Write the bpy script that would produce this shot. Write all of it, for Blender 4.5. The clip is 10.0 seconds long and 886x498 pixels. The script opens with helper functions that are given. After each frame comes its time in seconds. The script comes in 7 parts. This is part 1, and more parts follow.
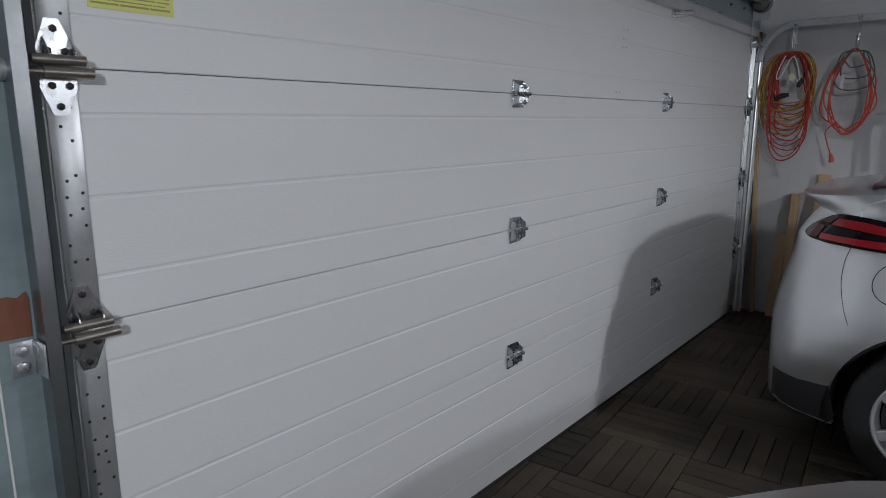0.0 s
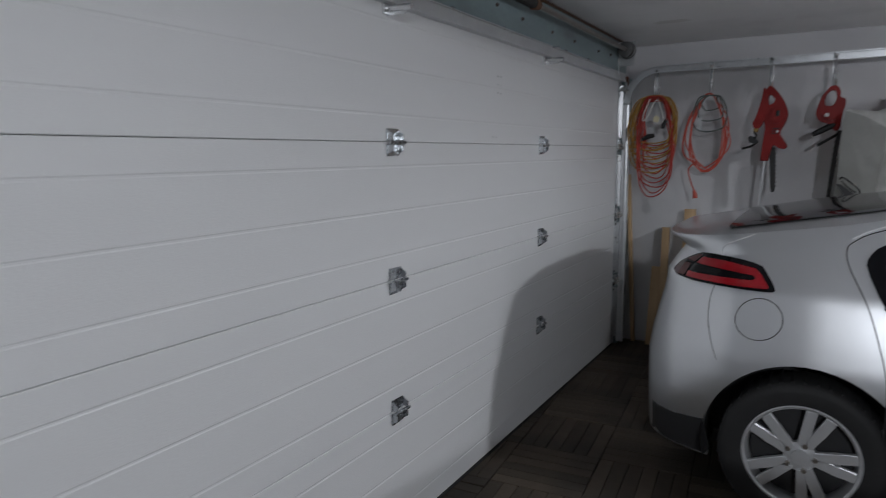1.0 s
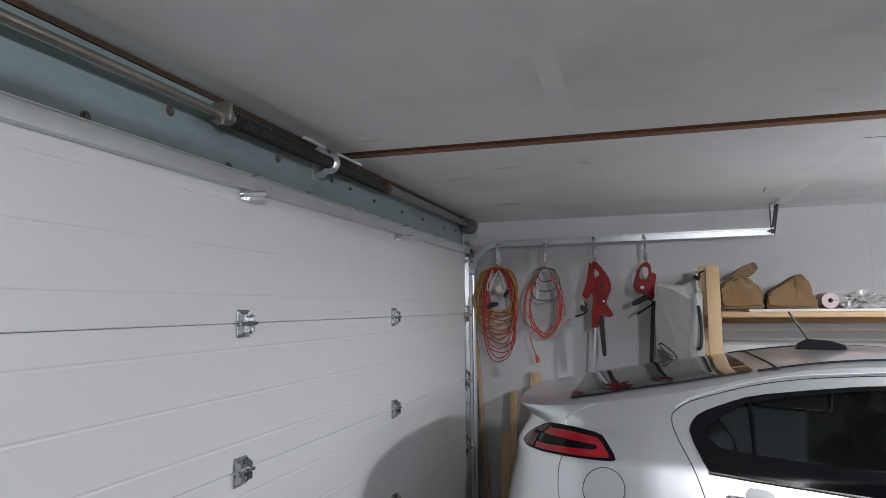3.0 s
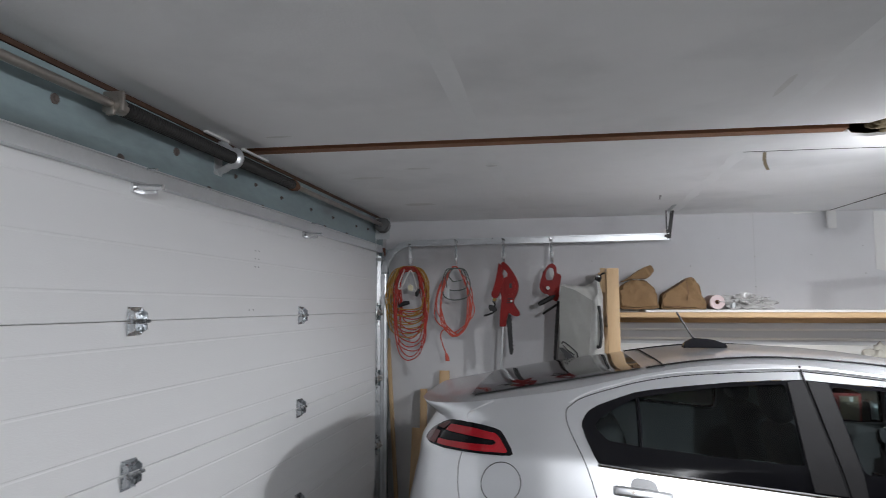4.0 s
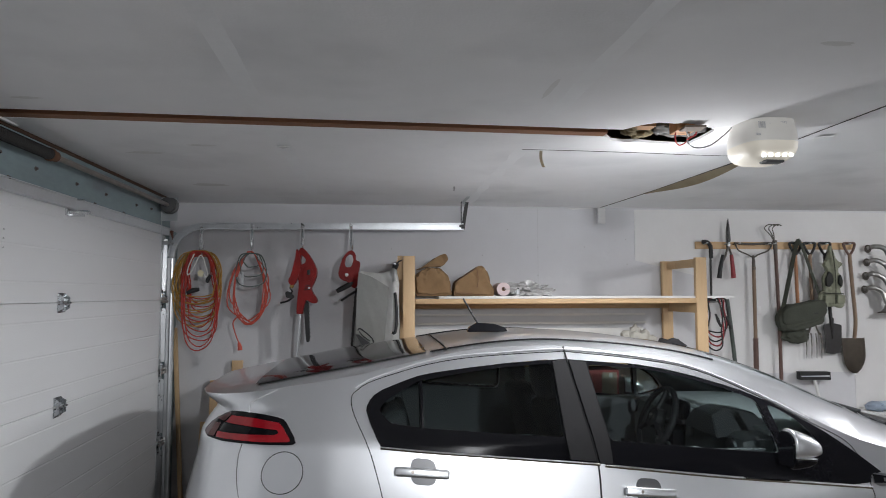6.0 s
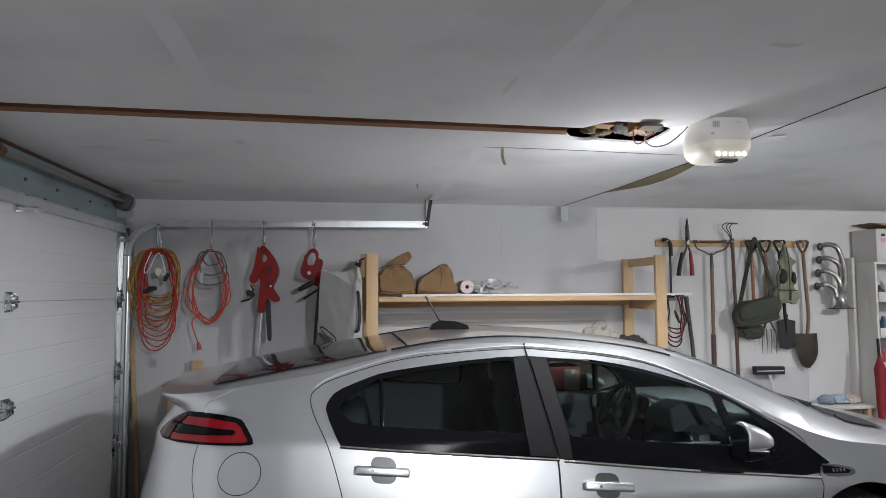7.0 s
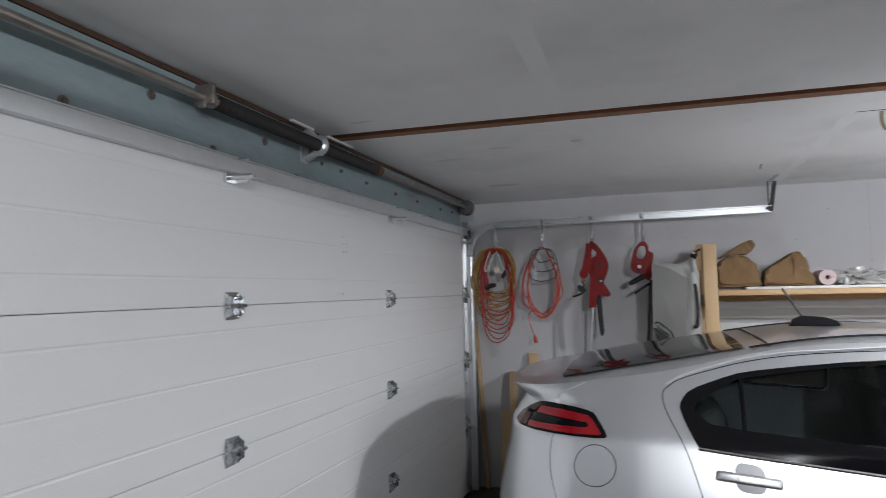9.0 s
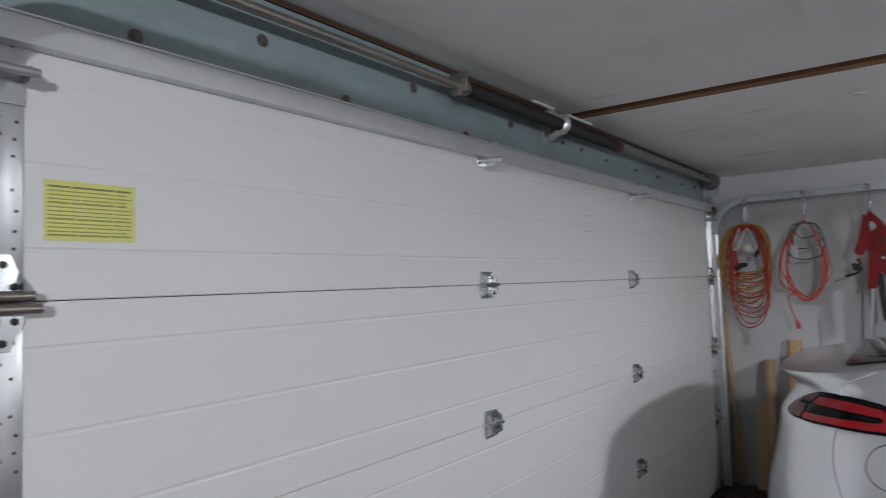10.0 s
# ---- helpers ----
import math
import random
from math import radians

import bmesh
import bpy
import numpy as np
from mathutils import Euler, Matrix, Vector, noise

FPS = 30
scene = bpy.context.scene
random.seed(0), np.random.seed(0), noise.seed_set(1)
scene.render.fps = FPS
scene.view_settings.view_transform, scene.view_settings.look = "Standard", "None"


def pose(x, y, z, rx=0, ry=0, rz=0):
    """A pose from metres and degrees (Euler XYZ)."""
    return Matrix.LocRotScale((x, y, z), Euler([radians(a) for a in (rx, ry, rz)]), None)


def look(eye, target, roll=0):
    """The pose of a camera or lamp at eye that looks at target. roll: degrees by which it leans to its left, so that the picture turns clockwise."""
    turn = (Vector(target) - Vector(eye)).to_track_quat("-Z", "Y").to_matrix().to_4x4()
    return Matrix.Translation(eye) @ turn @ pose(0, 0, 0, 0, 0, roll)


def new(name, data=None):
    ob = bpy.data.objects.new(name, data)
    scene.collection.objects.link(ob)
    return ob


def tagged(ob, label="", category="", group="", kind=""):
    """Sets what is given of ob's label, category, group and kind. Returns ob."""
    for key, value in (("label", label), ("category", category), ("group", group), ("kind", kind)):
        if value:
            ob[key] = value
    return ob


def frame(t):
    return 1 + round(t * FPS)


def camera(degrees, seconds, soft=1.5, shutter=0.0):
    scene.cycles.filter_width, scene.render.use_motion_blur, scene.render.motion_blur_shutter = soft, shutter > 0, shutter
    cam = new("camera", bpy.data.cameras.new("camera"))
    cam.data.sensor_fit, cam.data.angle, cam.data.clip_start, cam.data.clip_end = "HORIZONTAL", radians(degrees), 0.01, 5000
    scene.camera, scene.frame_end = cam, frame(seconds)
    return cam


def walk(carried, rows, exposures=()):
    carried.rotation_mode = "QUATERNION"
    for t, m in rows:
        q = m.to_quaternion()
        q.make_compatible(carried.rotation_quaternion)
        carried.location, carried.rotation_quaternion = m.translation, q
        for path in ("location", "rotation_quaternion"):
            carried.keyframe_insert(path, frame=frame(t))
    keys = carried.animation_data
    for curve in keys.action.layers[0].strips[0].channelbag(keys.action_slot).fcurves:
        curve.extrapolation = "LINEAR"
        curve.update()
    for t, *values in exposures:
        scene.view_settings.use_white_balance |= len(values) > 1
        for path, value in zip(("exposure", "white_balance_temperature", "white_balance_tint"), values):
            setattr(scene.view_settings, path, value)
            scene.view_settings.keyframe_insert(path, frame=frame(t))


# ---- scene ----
cam = camera(69.2, 10.0, soft=0.7, shutter=0.25)
PATH = [
    (0, (1.423, -0.399, 1.505), (0.162, 1.104, 1.115), -0.0),
    (0.5, (1.417, -0.329, 1.517), (0.193, 1.209, 1.148), -1.0),
    (1, (1.423, -0.279, 1.566), (0.414, 1.422, 1.272), -0.4),
    (1.5, (1.428, -0.279, 1.601), (0.627, 1.549, 1.472), -0.2),
    (2, (1.429, -0.291, 1.633), (0.698, 1.571, 1.64), 0.1),
    (2.5, (1.43, -0.302, 1.654), (0.78, 1.586, 1.777), 0.2),
    (2.7, (1.43, -0.304, 1.661), (0.799, 1.587, 1.822), 0.0),
    (3.8, (1.477, -0.343, 1.659), (1.045, 1.6, 1.853), -0.6),
    (4, (1.51, -0.328, 1.662), (1.148, 1.631, 1.839), -0.1),
    (4.5, (1.532, -0.306, 1.654), (1.354, 1.68, 1.812), 0.4),
    (5, (1.569, -0.304, 1.665), (1.538, 1.69, 1.818), 0.5),
    (5.5, (1.603, -0.308, 1.656), (1.703, 1.683, 1.809), 0.4),
    (6, (1.627, -0.296, 1.653), (1.835, 1.688, 1.792), -0.1),
    (6.2, (1.643, -0.292, 1.648), (1.891, 1.688, 1.79), -0.1),
    (7.3, (1.661, -0.291, 1.647), (1.97, 1.681, 1.777), -0.3),
    (7.5, (1.661, -0.292, 1.659), (1.899, 1.69, 1.783), -0.2),
    (8, (1.605, -0.291, 1.653), (1.563, 1.704, 1.785), -0.4),
    (8.5, (1.552, -0.288, 1.643), (1.243, 1.682, 1.785), -0.8),
    (9, (1.503, -0.295, 1.648), (0.883, 1.601, 1.779), -1.2),
    (9.5, (1.47, -0.292, 1.636), (0.561, 1.485, 1.753), -1.5),
    (10, (1.395, -0.339, 1.624), (0.179, 1.245, 1.728), -1.7),
]
walk(cam, [(t, look(eye, target, roll)) for t, eye, target, roll in PATH], exposures=[(0, -0.58, 6200, 10), (0.5, -0.60, 6200, 10), (1.0, -0.62, 6200, 10), (1.8, -0.50, 6300, 10), (2.5, -0.24, 6350, 10), (4.0, 0.0, 6350, 10), (5.5, -0.05, 6400, 10), (7.5, -0.20, 6400, 10), (9.0, -0.08, 6350, 10), (10.0, -0.22, 6350, 10)])

# ---- light ----
world = bpy.data.worlds.new("garage_world")
world.use_nodes = True
world.node_tree.nodes["Background"].inputs[0].default_value = (0.5, 0.55, 0.6, 1)
world.node_tree.nodes["Background"].inputs[1].default_value = 0.02
scene.world = world


def lamp(name, kind, energy, colour, m, size=0.1):
    data = bpy.data.lights.new(name, kind)
    data.energy, data.color = energy, colour
    if kind == "AREA":
        data.shape, data.size = "DISK", size
    else:
        data.shadow_soft_size = size
    ob = new(name, data)
    ob.matrix_world = m
    return ob


spot = lamp("opener_light", "SPOT", 118, (0.975, 0.985, 1.0), look((3.24, 2.76, 2.175), (3.17, 2.76, 1.4)), 0.07)
spot.data.spot_size, spot.data.spot_blend = radians(174), 0.4
lamp("back_ceiling_light", "POINT", 85, (0.985, 0.985, 1.0), pose(6.5, 2.5, 2.24), 0.06)
# Unseen fill added over the other bay to brighten the door and car flank.
bay = lamp("second_bay_fill", "SPOT", 285, (0.97, 0.98, 1.0), look((2.85, -2.2, 2.24), (1.6, 0.9, 0.5)), 0.06)
bay.data.spot_size, bay.data.spot_blend = radians(160), 1.0
lamp("opener_side_light", "POINT", 7.5, (0.98, 0.985, 1.0), pose(3.11, 2.66, 2.13), 0.03)


# ---- materials ----
def mat(name, colour, rough=0.5, metal=0.0, var=0.12, scale=6.0, bump=0.0, bump_scale=60.0, stain=None, stain_amount=0.0, stain_scale=1.2, stretch=(1, 1, 1), coat=0.0, spec=0.5, island=0.0, rough_var=0.0):
    m = bpy.data.materials.new(name)
    m.use_nodes = True
    n, l = m.node_tree.nodes, m.node_tree.links
    b = n["Principled BSDF"]
    b.inputs["Roughness"].default_value, b.inputs["Metallic"].default_value = rough, metal
    b.inputs["Coat Weight"].default_value, b.inputs["Specular IOR Level"].default_value = coat, spec
    b.inputs["Coat Roughness"].default_value = 0.12
    tc = n.new("ShaderNodeTexCoord")
    mp = n.new("ShaderNodeMapping")
    mp.inputs["Scale"].default_value = stretch
    l.new(tc.outputs["Object"], mp.inputs["Vector"])

    def noise_node(s, detail=5.0):
        t = n.new("ShaderNodeTexNoise")
        t.inputs["Scale"].default_value, t.inputs["Detail"].default_value = s, detail
        l.new(mp.outputs["Vector"], t.inputs["Vector"])
        return t

    def mix(fac, a, bb, mode="MIX"):
        x = n.new("ShaderNodeMix")
        x.data_type, x.blend_type = "RGBA", mode
        for socket, v in ((x.inputs["Factor"], fac), (x.inputs["A"], a), (x.inputs["B"], bb)):
            if hasattr(v, "is_linked"):
                l.new(v, socket)
            elif isinstance(v, tuple):
                socket.default_value = (*v, 1)
            else:
                socket.default_value = v
        return x.outputs["Result"]

    dark = tuple(c * (1 - var) for c in colour)
    light = tuple(min(1, c * (1 + var * 0.6)) for c in colour)
    big = noise_node(scale)
    col = mix(big.outputs["Fac"], dark, light)
    fine = noise_node(scale * 9, 3.0)
    r = n.new("ShaderNodeMapRange")
    r.inputs["To Min"].default_value, r.inputs["To Max"].default_value = 1 - var * 0.5, 1 + var * 0.3
    l.new(fine.outputs["Fac"], r.inputs["Value"])
    col = mix(1.0, col, r.outputs["Result"], "MULTIPLY")
    if stain:
        s = noise_node(stain_scale, 7.0)
        ramp = n.new("ShaderNodeMapRange")
        ramp.inputs["From Min"].default_value, ramp.inputs["From Max"].default_value = 0.52, 0.72
        ramp.inputs["To Max"].default_value = stain_amount
        l.new(s.outputs["Fac"], ramp.inputs["Value"])
        col = mix(ramp.outputs["Result"], col, stain)
    if island:
        oi = n.new("ShaderNodeObjectInfo")
        rr = n.new("ShaderNodeMapRange")
        rr.inputs["To Min"].default_value, rr.inputs["To Max"].default_value = 1 - island, 1 + island
        l.new(oi.outputs["Random"], rr.inputs["Value"])
        gi = n.new("ShaderNodeNewGeometry")
        r2 = n.new("ShaderNodeMapRange")
        r2.inputs["To Min"].default_value, r2.inputs["To Max"].default_value = 1 - island, 1 + island
        l.new(gi.outputs["Random Per Island"], r2.inputs["Value"])
        col = mix(1.0, mix(1.0, col, rr.outputs["Result"], "MULTIPLY"), r2.outputs["Result"], "MULTIPLY")
    l.new(col, b.inputs["Base Color"])
    if rough_var:
        rv = n.new("ShaderNodeMapRange")
        rv.inputs["To Min"].default_value, rv.inputs["To Max"].default_value = max(0.03, rough - rough_var), min(1, rough + rough_var)
        l.new(big.outputs["Fac"], rv.inputs["Value"])
        l.new(rv.outputs["Result"], b.inputs["Roughness"])
    if bump:
        t = noise_node(bump_scale, 4.0)
        bp = n.new("ShaderNodeBump")
        bp.inputs["Strength"].default_value, bp.inputs["Distance"].default_value = bump, 0.004
        l.new(t.outputs["Fac"], bp.inputs["Height"])
        l.new(bp.outputs["Normal"], b.inputs["Normal"])
    return m


def glow(name, colour, strength):
    m = bpy.data.materials.new(name)
    m.use_nodes = True
    b = m.node_tree.nodes["Principled BSDF"]
    b.inputs["Base Color"].default_value = (*colour, 1)
    b.inputs["Emission Color"].default_value, b.inputs["Emission Strength"].default_value = (*colour, 1), strength
    return m


def glass_mat(name, tint, rough=0.02):
    m = bpy.data.materials.new(name)
    m.use_nodes = True
    n, l = m.node_tree.nodes, m.node_tree.links
    n.remove(n["Principled BSDF"])
    tr, gl, mx, fr = n.new("ShaderNodeBsdfTransparent"), n.new("ShaderNodeBsdfGlossy"), n.new("ShaderNodeMixShader"), n.new("ShaderNodeFresnel")
    tr.inputs["Color"].default_value = (*tint, 1)
    gl.inputs["Roughness"].default_value = rough
    fr.inputs["IOR"].default_value = 1.5
    l.new(fr.outputs["Fac"], mx.inputs["Fac"])
    l.new(tr.outputs["BSDF"], mx.inputs[1])
    l.new(gl.outputs["BSDF"], mx.inputs[2])
    l.new(mx.outputs["Shader"], n["Material Output"].inputs["Surface"])
    return m


DOOR_WHITE = mat("door_steel_white", (0.78, 0.785, 0.79), 0.42, var=0.035, scale=1.5, bump=0.1, bump_scale=240, stretch=(1, 0.25, 1), stain=(0.62, 0.62, 0.6), stain_amount=0.12, stain_scale=0.9)
GALV = mat("galvanised_steel", (0.66, 0.68, 0.70), 0.32, 0.72, var=0.22, scale=14, rough_var=0.12, bump=0.08, bump_scale=90)
GALV_DULL = mat("dull_galvanised_steel", (0.55, 0.57, 0.58), 0.5, 0.75, var=0.25, scale=18)
# Darker copy of the track steel: the near track's shade is in this colour.
TRACK_SHADED = mat("shaded_track_steel", (0.34, 0.36, 0.37), 0.3, 0.9, var=0.2, scale=10)
DRUM_STEEL = mat("dark_cast_drum", (0.13, 0.13, 0.13), 0.5, 0.7, var=0.2)
HINGE_STEEL = mat("zinc_hinge_steel", (0.52, 0.54, 0.56), 0.26, 0.95, var=0.35, scale=40, rough_var=0.1)
DARK_TRIM = mat("dark_brown_strip", (0.075, 0.036, 0.020), 0.7, var=0.35, scale=6)
STEEL_DARK = mat("dark_oiled_steel", (0.045, 0.043, 0.042), 0.45, 0.6, var=0.3, scale=30)
STEEL_TUBE = mat("worn_steel_tube", (0.36, 0.33, 0.30), 0.38, 0.85, var=0.3, scale=12)
TEAL = mat("teal_painted_wood", (0.26, 0.335, 0.35), 0.5, var=0.32, scale=5.0, bump=0.3, bump_scale=50, stretch=(1, 0.35, 1), stain=(0.15, 0.17, 0.175), stain_amount=0.85, stain_scale=4.5)
BROWN_WOOD = mat("old_brown_wood", (0.15, 0.068, 0.034), 0.65, var=0.35, scale=5, bump=0.4, bump_scale=60, stretch=(0.2, 3, 3))
RAW_BROWN = mat("bare_brown_wood", (0.22, 0.085, 0.05), 0.7, var=0.3, scale=9, bump=0.4)
PINE = mat("pale_pine", (0.61, 0.42, 0.235), 0.6, var=0.22, scale=5, bump=0.25, bump_scale=70, stretch=(6, 6, 0.6), stain=(0.36, 0.19, 0.08), stain_amount=0.35, stain_scale=5)
PINE_FLAT = mat("pale_pine_board", (0.60, 0.40, 0.215), 0.6, var=0.22, scale=5, bump=0.25, bump_scale=70, stretch=(0.6, 6, 6), stain=(0.36, 0.19, 0.08), stain_amount=0.35, stain_scale=5)
WALL = mat("painted_drywall", (0.63, 0.63, 0.645), 0.85, var=0.06, scale=1.1, bump=0.2, bump_scale=120, stain=(0.5, 0.5, 0.51), stain_amount=0.4, stain_scale=0.9)
PATCH = mat("white_primer_wall", (0.71, 0.705, 0.695), 0.85, var=0.06, scale=1.6, bump=0.25, bump_scale=90, stain=(0.62, 0.61, 0.59), stain_amount=0.5, stain_scale=1.4)
CEIL = mat("ceiling_drywall", (0.86, 0.855, 0.86), 0.9, var=0.07, scale=0.8, bump=0.2, bump_scale=100, stain=(0.60, 0.60, 0.605), stain_amount=0.5, stain_scale=1.5)
TAPE = mat("joint_compound", (0.855, 0.855, 0.86), 0.9, var=0.07, scale=3, bump=0.25, bump_scale=40)
SMUDGE = mat("smudge", (0.42, 0.41, 0.41), 0.9, var=0.15, scale=8)
CRACK = mat("crack_shadow", (0.08, 0.075, 0.07), 0.95)
PAPER_TAPE = mat("loose_paper_tape", (0.42, 0.35, 0.24), 0.9, var=0.2)
PLANK = mat("old_floor_block", (0.072, 0.055, 0.039), 0.75, var=0.5, scale=7, bump=0.5, bump_scale=50, stain=(0.022, 0.018, 0.015), stain_amount=0.95, stain_scale=1.7, island=0.30)
FLOOR_BASE = mat("floor_dirt", (0.022, 0.018, 0.015), 0.9)
RUBBER = mat("black_rubber", (0.018, 0.018, 0.019), 0.7, var=0.25, scale=30, bump=0.2)
NOTE = mat("yellow_label", (0.72, 0.72, 0.20), 0.35, var=0.08, scale=12)
INK = mat("dark_ink", (0.24, 0.24, 0.08), 0.5)


def paint_mat(name, colour, rough=0.34):
    m = mat(name, colour, rough, 0.93, var=0.03, scale=3, coat=0.9)
    n, l = m.node_tree.nodes, m.node_tree.links
    fl = n.new("ShaderNodeTexNoise")
    fl.inputs["Scale"].default_value = 900
    bp = n.new("ShaderNodeBump")
    bp.inputs["Strength"].default_value, bp.inputs["Distance"].default_value = 0.06, 0.001
    l.new(fl.outputs["Fac"], bp.inputs["Height"])
    l.new(bp.outputs["Normal"], n["Principled BSDF"].inputs["Normal"])
    return m


SILVER = paint_mat("silver_car_paint", (0.79, 0.805, 0.83), 0.34)
SILVER_2 = paint_mat("grey_silver_car_paint", (0.50, 0.51, 0.51))
GLOSS_BLACK = mat("gloss_black_trim", (0.008, 0.008, 0.010), 0.045, var=0.1, spec=0.28)
SATIN_BLACK = mat("satin_black_pillar", (0.015, 0.0145, 0.016), 0.55, var=0.1, spec=0.25)
PLASTIC = mat("dark_plastic", (0.028, 0.028, 0.03), 0.55, var=0.15, bump=0.15, bump_scale=200)
CHROME = mat("chrome", (0.82, 0.83, 0.85), 0.09, 1.0, var=0.03)
ALLOY = mat("alloy_rim", (0.70, 0.71, 0.73), 0.34, 0.5, var=0.08)
SEAM = mat("panel_gap", (0.035, 0.035, 0.037), 0.8)
RED_LENS = mat("red_lamp_lens", (0.44, 0.008, 0.018), 0.10, var=0.45, coat=0.8)
DARK_RED = mat("dark_red_lens", (0.035, 0.003, 0.005), 0.10, coat=0.8)
CLEAR_LENS = mat("clear_lamp_lens", (0.15, 0.075, 0.075), 0.12, 0.4)
CAR_GLASS = glass_mat("car_window_glass", (0.72, 0.84, 0.845))
REAR_GLASS = glass_mat("rear_privacy_glass", (0.50, 0.61, 0.61))
HATCH_GLASS = mat("dark_hatch_glass", (0.012, 0.011, 0.013), 0.06, spec=0.4)
CABIN = mat("dark_cabin_trim", (0.095, 0.10, 0.104), 0.7, var=0.2)
CABIN_LIGHT = mat("grey_cabin_trim", (0.15, 0.16, 0.165), 0.5, var=0.15)


# ---- mesh tools ----
def smooth(me, angle=40):
    me.polygons.foreach_set("use_smooth", [True] * len(me.polygons))
    me.set_sharp_from_angle(angle=radians(angle))


def part(name, bm, material, parent=None, label="", m=None, angle=40):
    bmesh.ops.recalc_face_normals(bm, faces=bm.faces)
    me = bpy.data.meshes.new(name)
    bm.to_mesh(me)
    bm.free()
    smooth(me, angle)
    for x in material if isinstance(material, (list, tuple)) else (material,):
        me.materials.append(x)
    ob = new(name, me)
    if m is not None:
        ob.matrix_world = m
    if parent is not None:
        ob.parent = parent
        ob.matrix_parent_inverse = parent.matrix_world.inverted()
    if label:
        ob["label"] = label
    return ob


def thing(name, at, label, category, group="", kind=""):
    ob = new(name)
    ob.empty_display_size = 0.1
    ob.matrix_world = pose(*at)
    bpy.context.view_layer.update()
    return tagged(ob, label, category, group, kind)


def box(bm, a, b, bevel=0.0, m=None, seg=2):
    v = [bm.verts.new((x, y, z)) for x in (a[0], b[0]) for y in (a[1], b[1]) for z in (a[2], b[2])]
    faces = [bm.faces.new([v[i] for i in f]) for f in ((0, 1, 3, 2), (4, 6, 7, 5), (0, 4, 5, 1), (2, 3, 7, 6), (0, 2, 6, 4), (1, 5, 7, 3))]
    if bevel:
        out = bmesh.ops.bevel(bm, geom=list({e for f in faces for e in f.edges}), offset=bevel, segments=seg, affect="EDGES", profile=0.5)
        v = list({w for f in out["faces"] for w in f.verts} | {w for w in v if w.is_valid})
    if m is not None:
        bmesh.ops.transform(bm, matrix=m, verts=v)
    return bm


def boxes(*pairs, bevel=0.0):
    bm = bmesh.new()
    for a, b in pairs:
        box(bm, a, b, bevel)
    return bm


def tube(bm, pts, r, n=8, closed=False, flat=1.0):
    """A swept tube along pts; r may be a list of radii."""
    pts = [Vector(p) for p in pts]
    k = len(pts)
    rad = r if isinstance(r, (list, tuple)) else [r] * k
    rings, side = [], None
    for i, p in enumerate(pts):
        a = pts[(i - 1) % k] if closed or i else p
        c = pts[(i + 1) % k] if closed or i < k - 1 else p
        d = (c - a).normalized() if (c - a).length > 1e-9 else Vector((0, 0, 1))
        if side is None:
            side = d.orthogonal().normalized()
        side = side - d * side.dot(d)
        side = side.normalized() if side.length > 1e-6 else d.orthogonal().normalized()
        up = d.cross(side)
        rings.append([bm.verts.new(p + rad[i] * (math.cos(2 * math.pi * j / n) * side + flat * math.sin(2 * math.pi * j / n) * up)) for j in range(n)])
    for i in range(k if closed else k - 1):
        a, b = rings[i], rings[(i + 1) % k]
        for j in range(n):
            bm.faces.new((a[j], a[(j + 1) % n], b[(j + 1) % n], b[j]))
    if not closed:
        bm.faces.new(rings[0][::-1])
        bm.faces.new(rings[-1])
    return bm


def rod(a, b, r, n=16, bm=None):
    return tube(bm or bmesh.new(), [a, b], r, n)


def spline(pts, steps=8, closed=False):
    pts = [Vector(p) for p in pts]
    k, out = len(pts), []
    for i in range(k if closed else k - 1):
        g = (lambda j: pts[j % k]) if closed else (lambda j: pts[min(max(j, 0), k - 1)])
        a, b, c, d = g(i - 1), g(i), g(i + 1), g(i + 2)
        for s in range(steps):
            t = s / steps
            out.append(0.5 * (2 * b + (c - a) * t + (2 * a - 5 * b + 4 * c - d) * t * t + (3 * b - a - 3 * c + d) * t ** 3))
    if not closed:
        out.append(pts[-1])
    return out


def chaikin(poly, times=2):
    for _ in range(times):
        poly = [q for i in range(len(poly)) for q in ((0.75 * poly[i][0] + 0.25 * poly[(i + 1) % len(poly)][0], 0.75 * poly[i][1] + 0.25 * poly[(i + 1) % len(poly)][1]),
                                                     (0.25 * poly[i][0] + 0.75 * poly[(i + 1) % len(poly)][0], 0.25 * poly[i][1] + 0.75 * poly[(i + 1) % len(poly)][1]))]
    return poly


def rounded(poly, r=0.02, n=4):
    """An outline with each corner turned into a small curve."""
    out = []
    for i, p in enumerate(poly):
        p = Vector(p)
        a, b = Vector(poly[i - 1]) - p, Vector(poly[(i + 1) % len(poly)]) - p
        q = min(r, a.length * 0.45, b.length * 0.45)
        s, e = p + a.normalized() * q, p + b.normalized() * q
        out += [tuple((1 - t) ** 2 * s + 2 * t * (1 - t) * p + t * t * e) for t in [k / n for k in range(n + 1)]]
    return out


def prism(poly, a, b, plane="xz", bm=None):
    """A flat outline pulled from a to b across its plane."""
    bm = bm or bmesh.new()
    at = {"xz": lambda u, v, w: (u, w, v), "yz": lambda u, v, w: (w, u, v), "xy": lambda u, v, w: (u, v, w)}[plane]
    lo, hi = [bm.verts.new(at(u, v, a)) for u, v in poly], [bm.verts.new(at(u, v, b)) for u, v in poly]
    bm.faces.new(lo[::-1])
    bm.faces.new(hi)
    for i in range(len(poly)):
        j = (i + 1) % len(poly)
        bm.faces.new((lo[i], lo[j], hi[j], hi[i]))
    return bm


